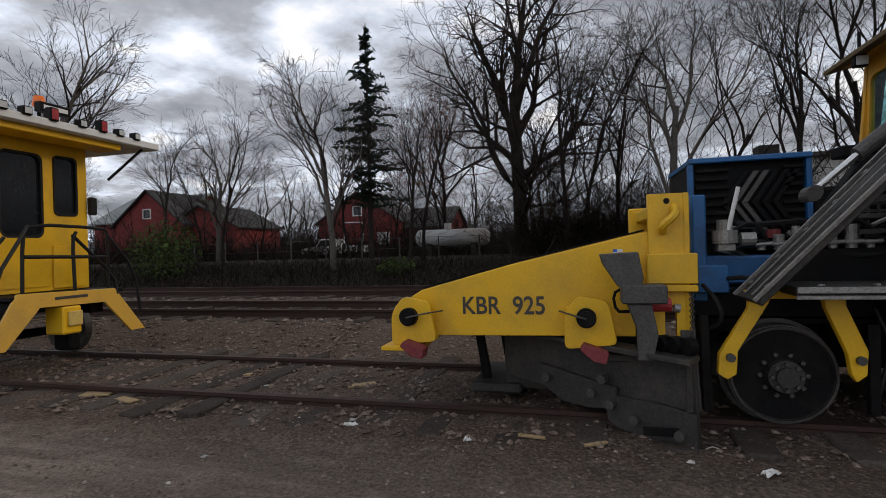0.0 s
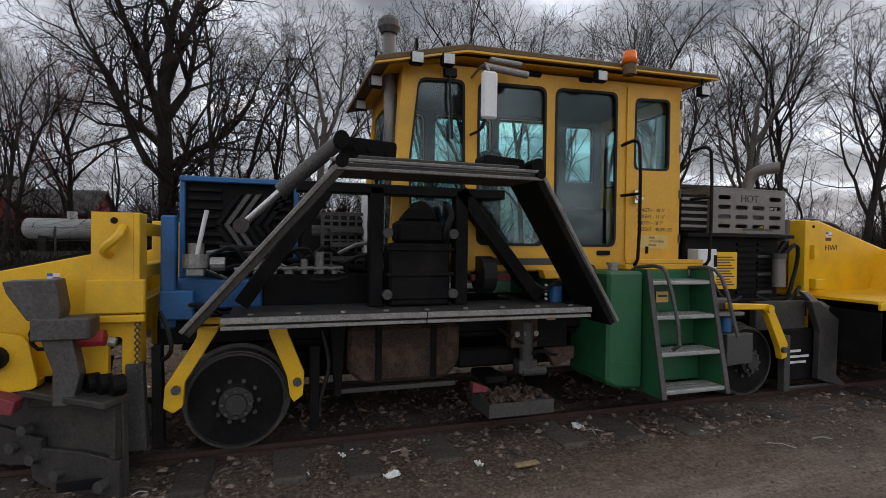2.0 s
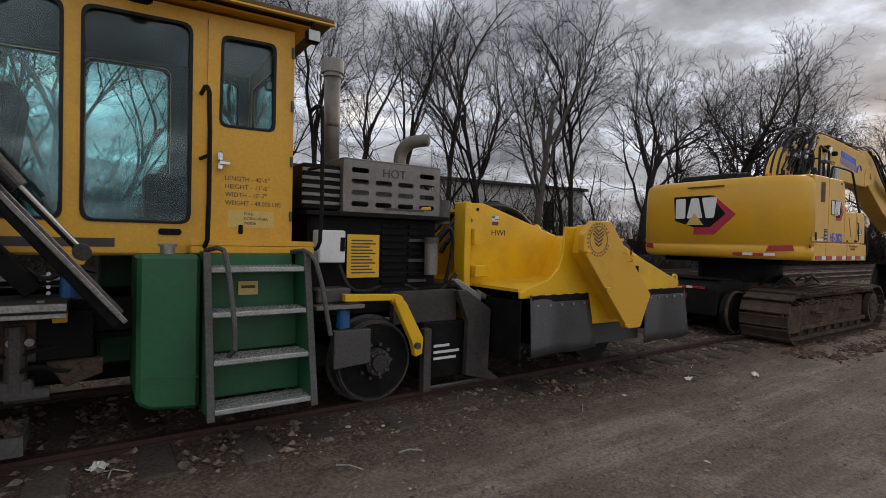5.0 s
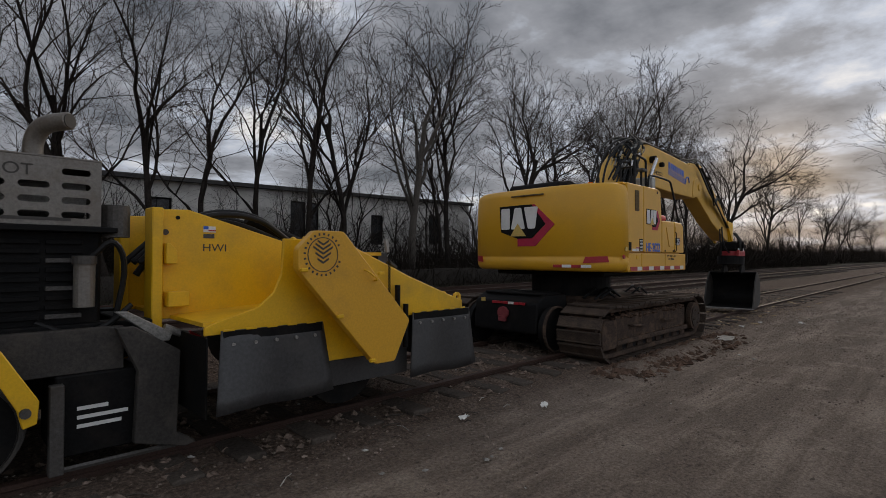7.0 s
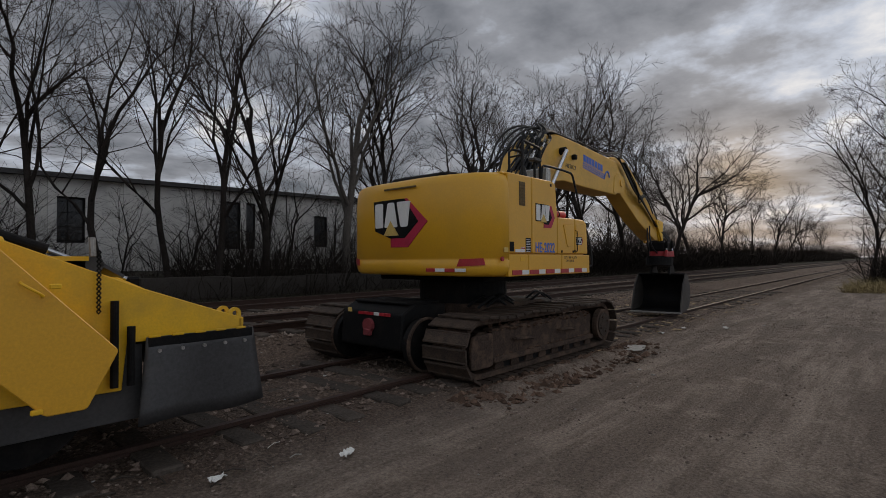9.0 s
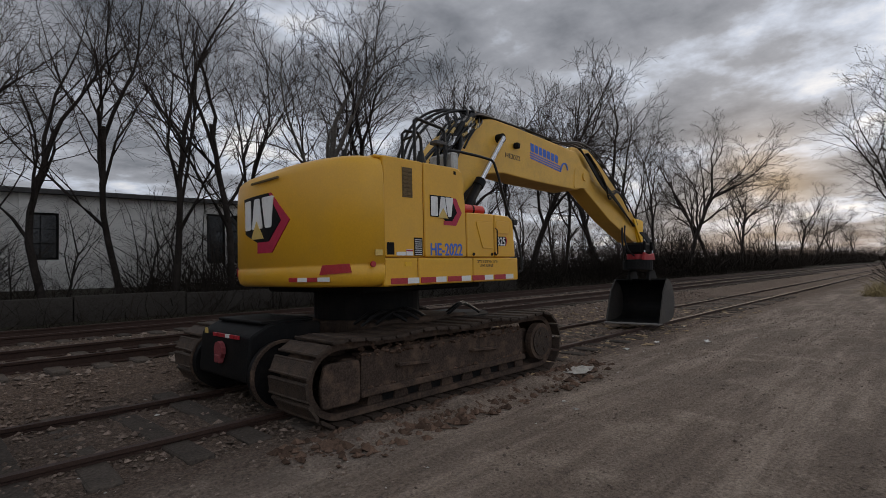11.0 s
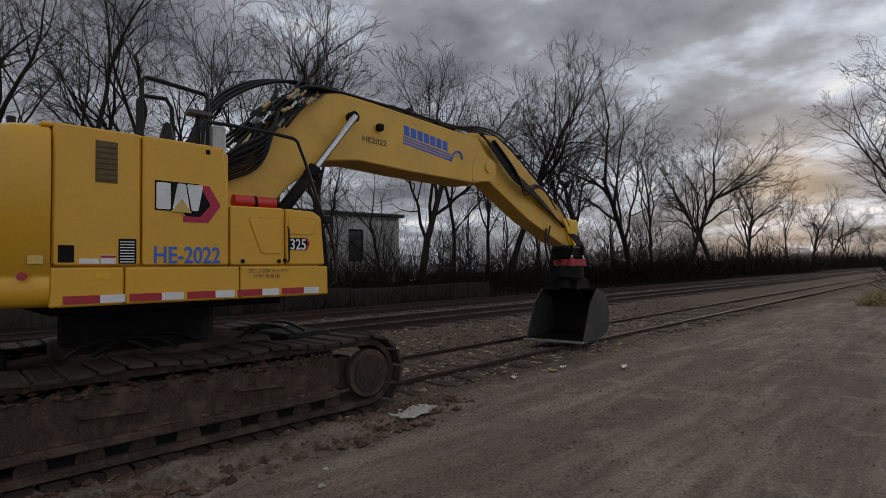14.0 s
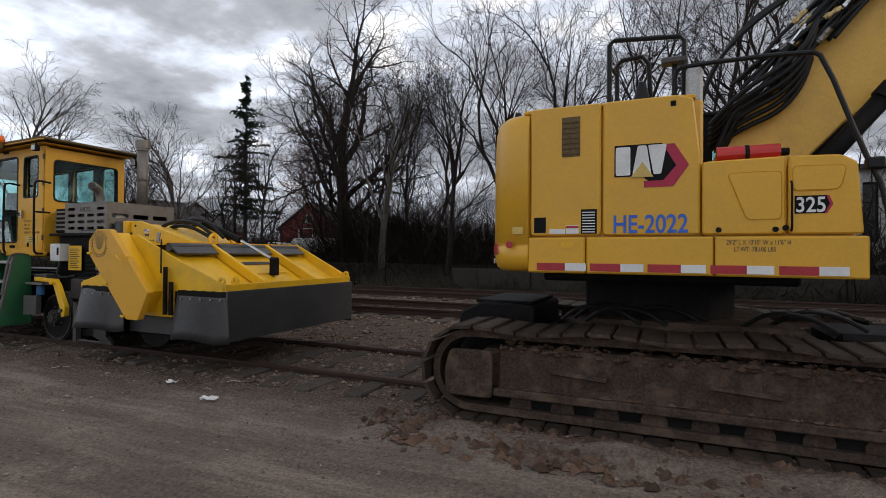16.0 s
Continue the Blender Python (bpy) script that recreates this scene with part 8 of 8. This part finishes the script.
for y in (BY - 0.015, BY + BW - 0.02):
    part("joint_cheek", prism(rpoly([(17.9, 3.10), (18.5, 3.16), (18.58, 3.50), (18.2, 3.62), (17.95, 3.5)], 0.08), y, y + 0.035, "y", 0.006), "arm", boom)
    part("joint_pin", cyl((18.32, y - 0.03, 3.38), (18.32, y + 0.06, 3.38), 0.085, 18), "arm", boom)
    part("lift_boss", cyl((15.46, y - 0.1, 3.70), (15.46, y + 0.06, 3.70), 0.075, 18), "black", boom)
for y in (BY - 0.12, BY + BW + 0.12):
    c = part("boom_cylinder", cyl((14.15, y, 2.05), (14.80, y, 2.86), 0.075, 18), "black", boom, "black hydraulic cylinder with a chrome rod", True)
    part("cylinder_collar", cyl((14.76, y, 2.81), (14.84, y, 2.91), 0.09, 18), "black", c)
    part("cylinder_rod", cyl((14.80, y, 2.86), (15.46, y, 3.70), 0.045, 16), "chrome", c)
part("swing_bracket", prism([(13.4, 1.4), (14.3, 1.4), (14.2, 2.1), (13.8, 2.35), (13.5, 2.3)], 0.2, 0.85), "black", EX)
sc_ = part("stick_cylinder", cyl((16.1, 0.52, 4.08), (17.75, 0.52, 4.02), 0.07, 16), "black", boom)
part("cylinder_rod", cyl((17.75, 0.52, 4.02), (18.25, 0.52, 3.98), 0.04, 14), "chrome", sc_)
bcx = part("bucket_cylinder", cyl((18.75, 0.52, 3.98), (20.0, 0.52, 3.20), 0.06, 16), "black", stick)
part("cylinder_rod", cyl((20.0, 0.52, 3.20), (20.9, 0.52, 2.64), 0.035, 14), "chrome", bcx)
# wordmark drawn as plain bars, with the emblem curve
for k in range(7):
    xx = 16.42 + k * 0.135
    zz = 3.66 - k * 0.016
    part("wordmark_bar", prism([(xx, zz - 0.02), (xx + 0.105, zz - 0.035), (xx + 0.105, zz + 0.115), (xx, zz + 0.13)], BY - 0.004, BY - 0.001, "y", 0), "logoblue", boom)
for k in range(3):
    z0 = 3.595 - k * 0.045
    part("wordmark_line", prism([(16.40, z0), (17.42, z0 - 0.13), (17.42, z0 - 0.105), (16.40, z0 + 0.025)], BY - 0.004, BY - 0.001, "y", 0), "logoblue", boom)
part("wordmark_curve", tube([(17.40, BY - 0.003, 3.38), (17.50, BY - 0.003, 3.56), (17.64, BY - 0.003, 3.56), (17.68, BY - 0.003, 3.44)], 0.02, 4, None, 2), "logoblue", boom)
words("lettering", "HE2022", 0.12, pose(15.66, BY - 0.003, 3.42, 0, 1.5, 0) @ FRONT, "ink", boom, 0.42)
part("boom_lamp", box(15.88, 15.98, BY - 0.10, BY, 3.60, 3.70, 0.02), "black", boom)
g = random.Random(9)
def boom_hose(pts, r, steps, wrapped=False):
    part("boom_hose", tube(pts, r, 6, None, steps), "hosey" if wrapped else "hose", boom, "yellow-wrapped hydraulic hose" if wrapped else "black hydraulic hose", True)


def couple(p, q, material):
    p, q = Vector(p), Vector(q)
    d = (q - p).normalized()
    bm = cyl(p, q, 0.020, 8)
    cyl(p + d * 0.02, p + d * 0.05, 0.030, 6, bm=bm)
    cyl(q - d * 0.05, q - d * 0.02, 0.027, 6, bm=bm)
    part("hose_coupling", bm, material, boom, "bright hose coupling" if material == "chrome" else "brassy hose coupling")


# hoses leave the deck in slack loops, fan over the back of the boom foot and run along its top
for k in range(14):
    f = k / 13
    y = BY - 0.16 + 0.05 * k
    o = g.uniform(-0.03, 0.03)
    low = Vector((13.92 + 0.20 * f + o, y - 0.06, 2.92 + 0.12 * g.random()))
    mid = Vector((14.10 + 0.26 * f + o, y - 0.03, 3.32 + 0.16 * f))
    top = mid + Vector((0.13 + o, 0.02, 0.17 + 0.03 * g.random()))
    over = Vector((14.72 + 0.1 * f, max(y, BY + 0.05) if k > 3 else y, 3.95 + 0.02 * (k % 3)))
    boom_hose([(13.55 + 0.02 * k, y, 2.45), low - Vector((0.22, 0, 0.12)), low, mid], 0.022, 3)
    couple(mid, top, ("chrome", "hosey", "edge")[k % 3])
    boom_hose([top, top.lerp(over, 0.5) + Vector((-0.03, 0, 0.02)), over, (15.3, max(y, BY + 0.03), 4.045), (16.2, max(y, BY + 0.05), 4.03)], 0.019, 2)
    if k % 2 == 0:
        couple(top.lerp(over, 0.42) + Vector((0, -0.01, 0.01)), top.lerp(over, 0.75) + Vector((0, -0.01, 0.01)), ("hosey", "chrome")[k % 4 // 2])
for k in range(6):
    y = BY - 0.10 - 0.04 * k
    boom_hose([(13.50, y + 0.1, 2.50 + 0.04 * k), (13.75, y, 2.66 + 0.06 * k), (14.05, y, 2.78 + 0.07 * k), (14.22, y + 0.02, 3.0 + 0.06 * k), (14.30, y + 0.08, 3.25 + 0.05 * k)], 0.023, 3)
for k in range(30):
    f = g.random()
    o = g.uniform(-0.10, 0.17)
    p = Vector((14.12 + 0.66 * f - 0.66 * o, BY - g.uniform(0.04, 0.18) + (0.25 * g.random() if o > 0.06 else 0), 3.30 + 0.56 * f + 0.75 * o))
    d = Vector((0.72 + g.uniform(-0.15, 0.15), 0.05, 0.66 + g.uniform(-0.2, 0.15))).normalized()
    couple(p - d * 0.07, p + d * 0.07, ("hosey", "chrome", "alu", "hosey", "edge")[k % 5])
    boom_hose([p - d * 0.40 - Vector((0.06, 0, 0.10)), p - d * 0.2 - Vector((0.02, 0, 0.02)), p - d * 0.07], 0.018, 2)
    boom_hose([p + d * 0.07, p + d * 0.22 + Vector((0, 0.04, 0.0)), p + d * 0.40 + Vector((0, 0.22, 0.04))], 0.018, 2)
for k in range(3):
    y = BY + 0.05 + 0.12 * k
    boom_hose([(13.40, y, 2.75), (13.50, y, 3.25), (13.80, y, 3.62 + 0.06 * k), (14.25, y, 3.92 + 0.05 * k), (14.75, y, 4.06 + 0.03 * k), (15.3, y, 4.07)], 0.021, 3)
for k in range(5):
    y = 0.30 + 0.1 * k
    boom_hose([(16.2, y, 4.05), (17.6, y, 3.97), (18.2, y, 4.12), (18.9, y, 4.06), (19.8, y, 3.48 + 0.03 * k), (20.6, y, 2.98), (21.0, y, 2.5)], 0.018, 2)
for k in range(3):
    boom_hose([(18.5, 0.28 - 0.03 * k, 3.9), (19.1, 0.2 - 0.04 * k, 3.3), (19.3, 0.2, 3.1 - 0.1 * k), (19.9, 0.25, 3.3), (20.5, 0.28, 2.8)], 0.016, 2)
for x, z in ((16.6, 4.01), (17.2, 3.96), (19.4, 3.70), (20.1, 3.24)):
    part("hose_clamp", box(x - 0.04, x + 0.04, 0.28, 0.76, z, z + 0.09, 0.01), "hose", boom)
part("tip_link", prism(rpoly([(20.85, 2.66), (21.35, 2.62), (21.30, 2.20), (21.05, 2.00), (20.95, 2.2)], 0.06), 0.30, 0.36, "y", 0.006), "yellow", stick)
part("tip_link", prism(rpoly([(20.85, 2.66), (21.35, 2.62), (21.30, 2.20), (21.05, 2.00), (20.95, 2.2)], 0.06), 0.68, 0.74, "y", 0.006), "yellow", stick)
tl = part("tiltrotator", cyl((20.60, 0.15, 1.66), (20.60, 0.15, 1.78), 0.25, 24), "red", EX, "red and black tilt rotator between stick and bucket")
part("rotator_top", box(20.35, 20.85, -0.07, 0.37, 1.78, 2.05, 0.05), "black", tl)
part("rotator_base", cyl((20.57, 0.15, 1.40), (20.59, 0.15, 1.62), 0.34, 24), "black", tl)
bm = B()
for k in range(8):
    tube([(20.65 + 0.03 * k, 0.1, 2.3), (20.85 + 0.03 * k, -0.05, 2.0), (20.80, -0.1, 1.7 - 0.02 * k), (20.65, 0.0, 1.5)], 0.018, 6, bm, 2)
tube([(20.15, 0.3, 2.4), (20.00, 0.25, 2.1), (20.10, 0.25, 1.75), (20.35, 0.35, 1.6)], 0.02, 6, bm, 2)
part("rotator_hose", bm, "hose", tl)
for x in (20.40, 20.82):
    tc = part("tilt_cylinder", cyl((x, -0.10, 1.86), (x, -0.10, 2.06), 0.035, 12), "black", tl)
    part("cylinder_rod", cyl((x, -0.10, 1.66), (x, -0.10, 1.86), 0.018, 10), "chrome", tc)
part("rotator_ear", prism(rpoly([(20.30, 1.64), (20.92, 1.64), (20.86, 1.80), (20.68, 1.76), (20.52, 1.76), (20.36, 1.82)], 0.02), -0.13, -0.07, "y", 0.005), "red", tl)
part("bucket_link", prism(rpoly([(20.70, 2.62), (20.80, 2.66), (21.22, 2.12), (21.12, 2.06)], 0.03), 0.26, 0.30, "y", 0.005), "yellow", stick)
for k in range(5):
    y = BY - 0.02 - 0.012 * k
    boom_hose([(18.15, y + 0.03, 3.96), (18.55, y, 3.78 - 0.05 * k), (18.95, y - 0.02, 3.42 - 0.05 * k), (19.35, y - 0.01, 3.26 - 0.04 * k), (20.2, y + 0.07, 2.86 - 0.03 * k), (20.75, y + 0.07, 2.46)], 0.017, 2)
boom_hose([(20.25, 0.28, 2.45), (20.02, 0.2, 2.15), (20.06, 0.15, 1.86), (20.35, 0.12, 1.74)], 0.02, 3)

# bucket: a bent shell with side plates, turned towards the road
bm = B()
PR = [(-0.62, 0.0), (0.05, 0.0), (0.42, 0.06), (0.62, 0.28), (0.60, 0.60), (0.44, 0.86), (0.10, 0.98)]
PR = smooth_outline(PR, 2)
PI = [(x * 0.94 - 0.02, 0.03 + z * 0.94) for x, z in PR]
W = 0.58
va = [[bm.verts.new((x, s * W, z)) for x, z in PR] for s in (-1, 1)]
vb = [[bm.verts.new((x, s * W, z)) for x, z in PI] for s in (-1, 1)]
for i in range(len(PR) - 1):
    bm.faces.new((va[0][i], va[0][i + 1], va[1][i + 1], va[1][i]))
    bm.faces.new((vb[0][i], vb[1][i], vb[1][i + 1], vb[0][i + 1]))
for i in (0, len(PR) - 1):
    bm.faces.new((va[0][i], va[1][i], vb[1][i], vb[0][i]))
bmesh.ops.recalc_face_normals(bm, faces=bm.faces[:])
BM = pose(20.50, 0.10, 0.22, 0, 0, 6)
bmesh.ops.transform(bm, matrix=BM, verts=bm.verts[:])
bk_ = part("bucket", bm, "black", EX, "wide dark steel ditching bucket resting by the rails")
SP = [(x, z) for x, z in PR] + [(-0.25, 0.70)]
for s in (-1, 1):
    bm = prism(SP, s * W, s * (W + 0.03), "y", 0)
    bmesh.ops.transform(bm, matrix=BM, verts=bm.verts[:])
    part("side_plate", bm, "plow", bk_)
bm = box(-0.72, -0.45, -W - 0.03, W + 0.03, -0.015, 0.02, 0.006)
bmesh.ops.transform(bm, matrix=BM, verts=bm.verts[:])
part("cutting_edge", bm, "edge", bk_)
for s in (-0.22, 0.22):
    bm = prism(rpoly([(-0.1, 0.95), (0.45, 0.86), (0.55, 1.0), (0.4, 1.18), (0.0, 1.16)], 0.05), s - 0.03, s + 0.03, "y", 0.006)
    bmesh.ops.transform(bm, matrix=BM, verts=bm.verts[:])
    part("hanger_ear", bm, "black", bk_)


# the finished excavator stands a little farther in, astride the rails
EX.matrix_basis = Matrix.Translation((0.2, 0.2, -0.03)) @ EX.matrix_basis


# ---- tamping machine at the other end of the siding ----
TM = thing("track_machine", "yellow track machine with angled guard plates on the siding", "rail machine", (-10.5, YC, RAIL_TOP))
tc_ = part("cab", box(-12.6, -8.62, 0.02, 1.50, 0.98, 1.06, 0.01), "yellow", TM, "yellow cab with a dark glazed door")
TF = -8.55
dl = rrect(0.26, 0.86, 1.72, 2.80, 0.10)
wl = rrect(1.02, 1.40, 2.02, 2.82, 0.07)
part("front_wall", pierced([(-0.02, 1.04), (1.56, 1.04), (1.56, 3.0), (-0.02, 3.0)], [dl, wl], TF, TF + 0.05, "x"), "yellow", tc_)
for lp_, nm in ((dl, "door_window"), (wl, "window")):
    w = part(nm, ring_frame(lp_, 0.03, TF + 0.03, TF + 0.065, "x"), "hose", tc_)
    part("pane", prism(lp_, TF + 0.02, TF + 0.026, "x", 0), "darkpane", w)
part("door_panel", pierced(rrect(0.20, 0.94, 1.10, 2.92, 0.04), [dl], TF + 0.05, TF + 0.07, "x"), "yellow", tc_, "yellow end door with a tall dark window")
part("panel_fold", box(TF + 0.05, TF + 0.08, 0.98, 1.46, 1.06, 1.62, 0.01), "yellow", tc_)
sw = rrect(-10.9, -9.2, 1.9, 2.8, 0.08)
for y in (-0.02, 1.52):
    part("side_wall", pierced([(-12.6, 1.04), (TF, 1.04), (TF, 3.0), (-12.6, 3.0)], [sw], y, y + 0.05), "yellow", tc_)
    part("side_pane", prism(sw, y + 0.02, y + 0.026, "y", 0), "darkpane", tc_)
part("rear_wall", box(-12.65, -12.6, -0.02, 1.57, 1.04, 3.0, 0), "yellow", tc_)
rf = part("roof", box(-12.9, -7.9, -0.55, 2.32, 3.02, 3.08, 0.01), "white", TM, "overhanging pale roof with a row of lamps")
part("roof_beam", box(-8.4, -8.0, -0.1, 1.7, 2.94, 3.02, 0.01), "yellow", rf)
part("roof_lip", box(-7.92, -7.88, -0.55, 2.32, 3.03, 3.12, 0.004), "white", rf)
for y, mt_ in ((-0.15, "lens"), (0.15, "lens"), (0.50, "red"), (0.92, "lens"), (1.25, "red"), (1.55, "lens"), (1.85, "lens")):
    h = 0.16 if mt_ == "red" else 0.10
    l = part("roof_lamp", box(-7.95, -7.84, y - 0.06, y + 0.06, 3.10, 3.10 + h, 0.012), "black", rf)
    part("lens", box(-7.845, -7.835, y - 0.045, y + 0.045, 3.115, 3.085 + h, 0.003), mt_, l)
nb = part("number_box", box(-8.15, -8.05, 0.48, 0.92, 3.24, 3.36, 0.006), "black", rf, "black board with a plain pale bar")
part("number_bar", box(-8.052, -8.045, 0.53, 0.87, 3.275, 3.325, 0), "white", nb)
part("board_post", box(-8.12, -8.08, 0.66, 0.72, 3.08, 3.24, 0), "black", nb)
part("beacon", cyl((-8.3, 0.68, 3.36), (-8.3, 0.68, 3.48), 0.08, 16, 0.065), "orange", rf, "amber beacon", True)
part("beacon_post", cyl((-8.3, 0.68, 3.08), (-8.3, 0.68, 3.36), 0.025, 8), "black", rf)
part("white_unit", box(-8.8, -8.4, -0.30, -0.05, 3.08, 3.36, 0.02), "white", rf)
part("awning_arm", cyl((-8.3, 1.75, 2.55), (-8.0, 2.1, 3.02), 0.02, 8), "black", rf)
part("door_mirror", box(-8.50, -8.40, 1.55, 1.66, 2.05, 2.30, 0.02), "hose", tc_)
# end platform with guard plates
dk = part("end_deck", box(-8.6, -7.95, -0.05, 1.60, 0.98, 1.03, 0.008), "black", TM, "dark end platform")
pl = part("guard_plate", prism([(-0.39, 0.44), (-0.14, 0.44), (0.30, 0.88), (1.26, 0.86), (1.72, 0.42), (1.98, 0.42), (1.44, 1.03), (0.02, 1.06)], -7.97, -7.93, "x", 0.005), "arm", TM, "pale yellow angled guard plate across the end")
part("maker_bar", box(-7.93, -7.925, 0.50, 0.98, 0.955, 0.99, 0), "ink", pl, "dark maker's marking drawn as a bar")
part("coupler_block", box(-8.2, -7.90, 0.58, 0.86, 0.52, 0.86, 0.02), "yellow", TM)
part("coupler_face", box(-7.90, -7.86, 0.64, 0.84, 0.62, 0.80, 0.01), "tan", TM)
for y in (-0.08, 1.58):
    s = 1 if y > YC else -1
    wz = RAIL_TOP + 0.355
    w = part("wheel", cyl((-8.9, y - 0.06, wz), (-8.9, y + 0.06, wz), 0.355, 32), "steel", TM)
    part("hub", cyl((-8.9, y + s * 0.06, wz), (-8.9, y + s * 0.12, wz), 0.1, 16), "black", w)
part("axle", cyl((-8.9, 0.0, 0.475), (-8.9, 1.5, 0.475), 0.06, 12), "black", TM)
part("brake_gear", box(-8.5, -8.2, 0.95, 1.12, 0.26, 0.8, 0.03), "black", TM)
part("frame_beam", box(-14.5, -8.1, 0.1, 0.3, 0.72, 0.96, 0.01), "black", TM)
part("frame_beam", box(-14.5, -8.1, 1.2, 1.4, 0.72, 0.96, 0.01), "black", TM)
for k in range(3):
    z = 0.42 + 0.2 * k
    part("step", box(-8.75 + 0.1 * k, -8.35 + 0.1 * k, -0.30, -0.02, z, z + 0.03, 0.005), "black", TM)
for pts in ([(-7.96, 0.10, 1.03), (-7.96, 0.12, 1.72), (-7.96, 0.2, 1.86), (-7.96, 1.30, 1.84), (-7.96, 1.36, 1.78), (-7.96, 1.36, 1.03)],
            [(-7.96, 0.14, 1.48), (-7.96, 1.36, 1.46)], [(-7.96, 0.82, 1.03), (-7.96, 0.80, 1.70), (-7.96, 0.86, 1.78)], [(-7.96, 0.80, 1.74), (-7.96, 1.46, 1.2), (-7.94, 1.48, 0.95)],
            [(-7.96, 1.36, 1.74), (-7.93, 1.80, 1.28), (-7.93, 1.90, 0.66)], [(-7.96, 0.20, 1.84), (-7.93, -0.28, 1.18), (-7.93, -0.32, 0.5)], [(-7.96, -0.1, 1.70), (-7.93, -0.5, 1.30), (-7.93, -0.52, 0.5)]):
    part("hand_rail", tube(pts, 0.022, 8, None, 1), "hose", TM, "black bent tubular handrail")

# the machine stands a little closer, and is narrower than the excavator
TM.matrix_basis = Matrix.Translation((0.45, 0, 0)) @ TM.matrix_basis @ Matrix.Diagonal((1, 0.88, 1, 1))

# ---- litter and small things on the ground ----
def sheet_of_paper(name, x, y, z, w, h, turn, seed, material, label, category="litter"):
    g = random.Random(seed)
    bm = B()
    n = 5
    vs = [[bm.verts.new(((i / n - 0.5) * w * (1 + g.uniform(-0.06, 0.06)), (j / n - 0.5) * h * (1 + g.uniform(-0.1, 0.1)), 0.012 + g.uniform(0, 0.03))) for j in range(n + 1)] for i in range(n + 1)]
    lo = [[bm.verts.new(v.co - Vector((0, 0, 0.006))) for v in row] for row in vs]
    for i in range(n):
        for j in range(n):
            bm.faces.new((vs[i][j], vs[i + 1][j], vs[i + 1][j + 1], vs[i][j + 1]))
            bm.faces.new((lo[i][j], lo[i][j + 1], lo[i + 1][j + 1], lo[i + 1][j]))
    for k in range(n):
        for a, b, c, d in ((vs[k][0], lo[k][0], lo[k + 1][0], vs[k + 1][0]), (vs[k][n], vs[k + 1][n], lo[k + 1][n], lo[k][n]), (vs[0][k], vs[0][k + 1], lo[0][k + 1], lo[0][k]), (vs[n][k], lo[n][k], lo[n][k + 1], vs[n][k + 1])):
            bm.faces.new((a, b, c, d))
    bmesh.ops.recalc_face_normals(bm, faces=bm.faces[:])
    ob = solo(name, bm, material, label, category)
    ob.matrix_basis = pose(x, y, z, 0, 0, turn)
    return ob


sheet_of_paper("paper_sheet", 15.38, -1.08, 0.02, 0.52, 0.30, 12, 1, "chip", "large crumpled pale sheet lying on the dirt")
for k, (x, y, w, h, t) in enumerate(((0.79, -0.18, 0.15, 0.09, 20), (2.78, -0.16, 0.14, 0.09, 70), (1.02, -0.62, 0.11, 0.06, 15), (0.45, -0.44, 0.06, 0.05, 50), (1.66, -0.62, 0.07, 0.04, 100), (9.2, -1.2, 0.16, 0.07, 30), (8.3, -0.9, 0.12, 0.05, 10), (17.5, -0.8, 0.14, 0.08, 40), (18.6, -0.9, 0.12, 0.07, 5), (19.2, -1.6, 0.2, 0.08, 30), (-2.2, -0.55, 0.09, 0.05, 80), (-3.2, -0.42, 0.11, 0.04, 10), (-0.3, -0.75, 0.1, 0.05, 35))):
    sheet_of_paper("paper_scrap", x, y, 0.02, w, h, t, 10 + k, "paper", "torn scrap of white paper on the gravel")
for k, (x, y, w, h, t) in enumerate(((1.98, -0.74, 0.19, 0.05, 5), (-6.2, -0.05, 0.3, 0.16, 20), (-5.7, -0.18, 0.26, 0.10, -15), (-1.3, -0.5, 0.18, 0.03, 30), (-1.75, -0.44, 0.2, 0.03, -8), (-3.6, 0.7, 0.3, 0.1, 40), (-5.2, 0.9, 0.25, 0.09, 10))):
    b = thing("scrap_board", "weathered scrap of brown board lying on stones", "board", (x, y, 0.03))
    bm = box(x - w / 2, x + w / 2, y - h / 2, y + h / 2, 0.04, 0.06, 0.004)
    bmesh.ops.rotate(bm, cent=(x, y, 0.05), matrix=Matrix.Rotation(radians(t), 3, "Z"), verts=bm.verts[:])
    part("board", bm, "wood", b)
g = random.Random(77)
for k in range(60):
    x, y = g.uniform(-1.5, 10), g.uniform(-1.1, -0.2)
    a = g.uniform(0, 6.28)
    l = g.uniform(0.06, 0.2)
    s = thing("splinter", "thin dry splinter of wood on the ballast", "debris", (x, y, 0.03), group="splinters by the rail")
    part("stick", tube([(x, y, 0.035), (x + math.cos(a) * l * 0.5, y + math.sin(a) * l * 0.5, 0.05), (x + math.cos(a) * l, y + math.sin(a) * l, 0.035)], g.uniform(0.003, 0.007), 5), "chip" if k % 4 == 0 else "tie", s)

# small roadside cabinet far along the road
rc = thing("site_trailer", "small white trailer with a teal stripe beside the road", "trailer", (62, -9.4, 0))
part("body", box(60.8, 63.4, -10.6, -8.6, 0.5, 2.9, 0.06), "white", rc)
part("stripe", box(60.79, 60.8, -10.5, -8.7, 1.0, 1.5, 0), "blue", rc)
part("wheel", cyl((62.0, -8.6, 0.35), (62.0, -8.45, 0.35), 0.35, 16), "hose", rc)
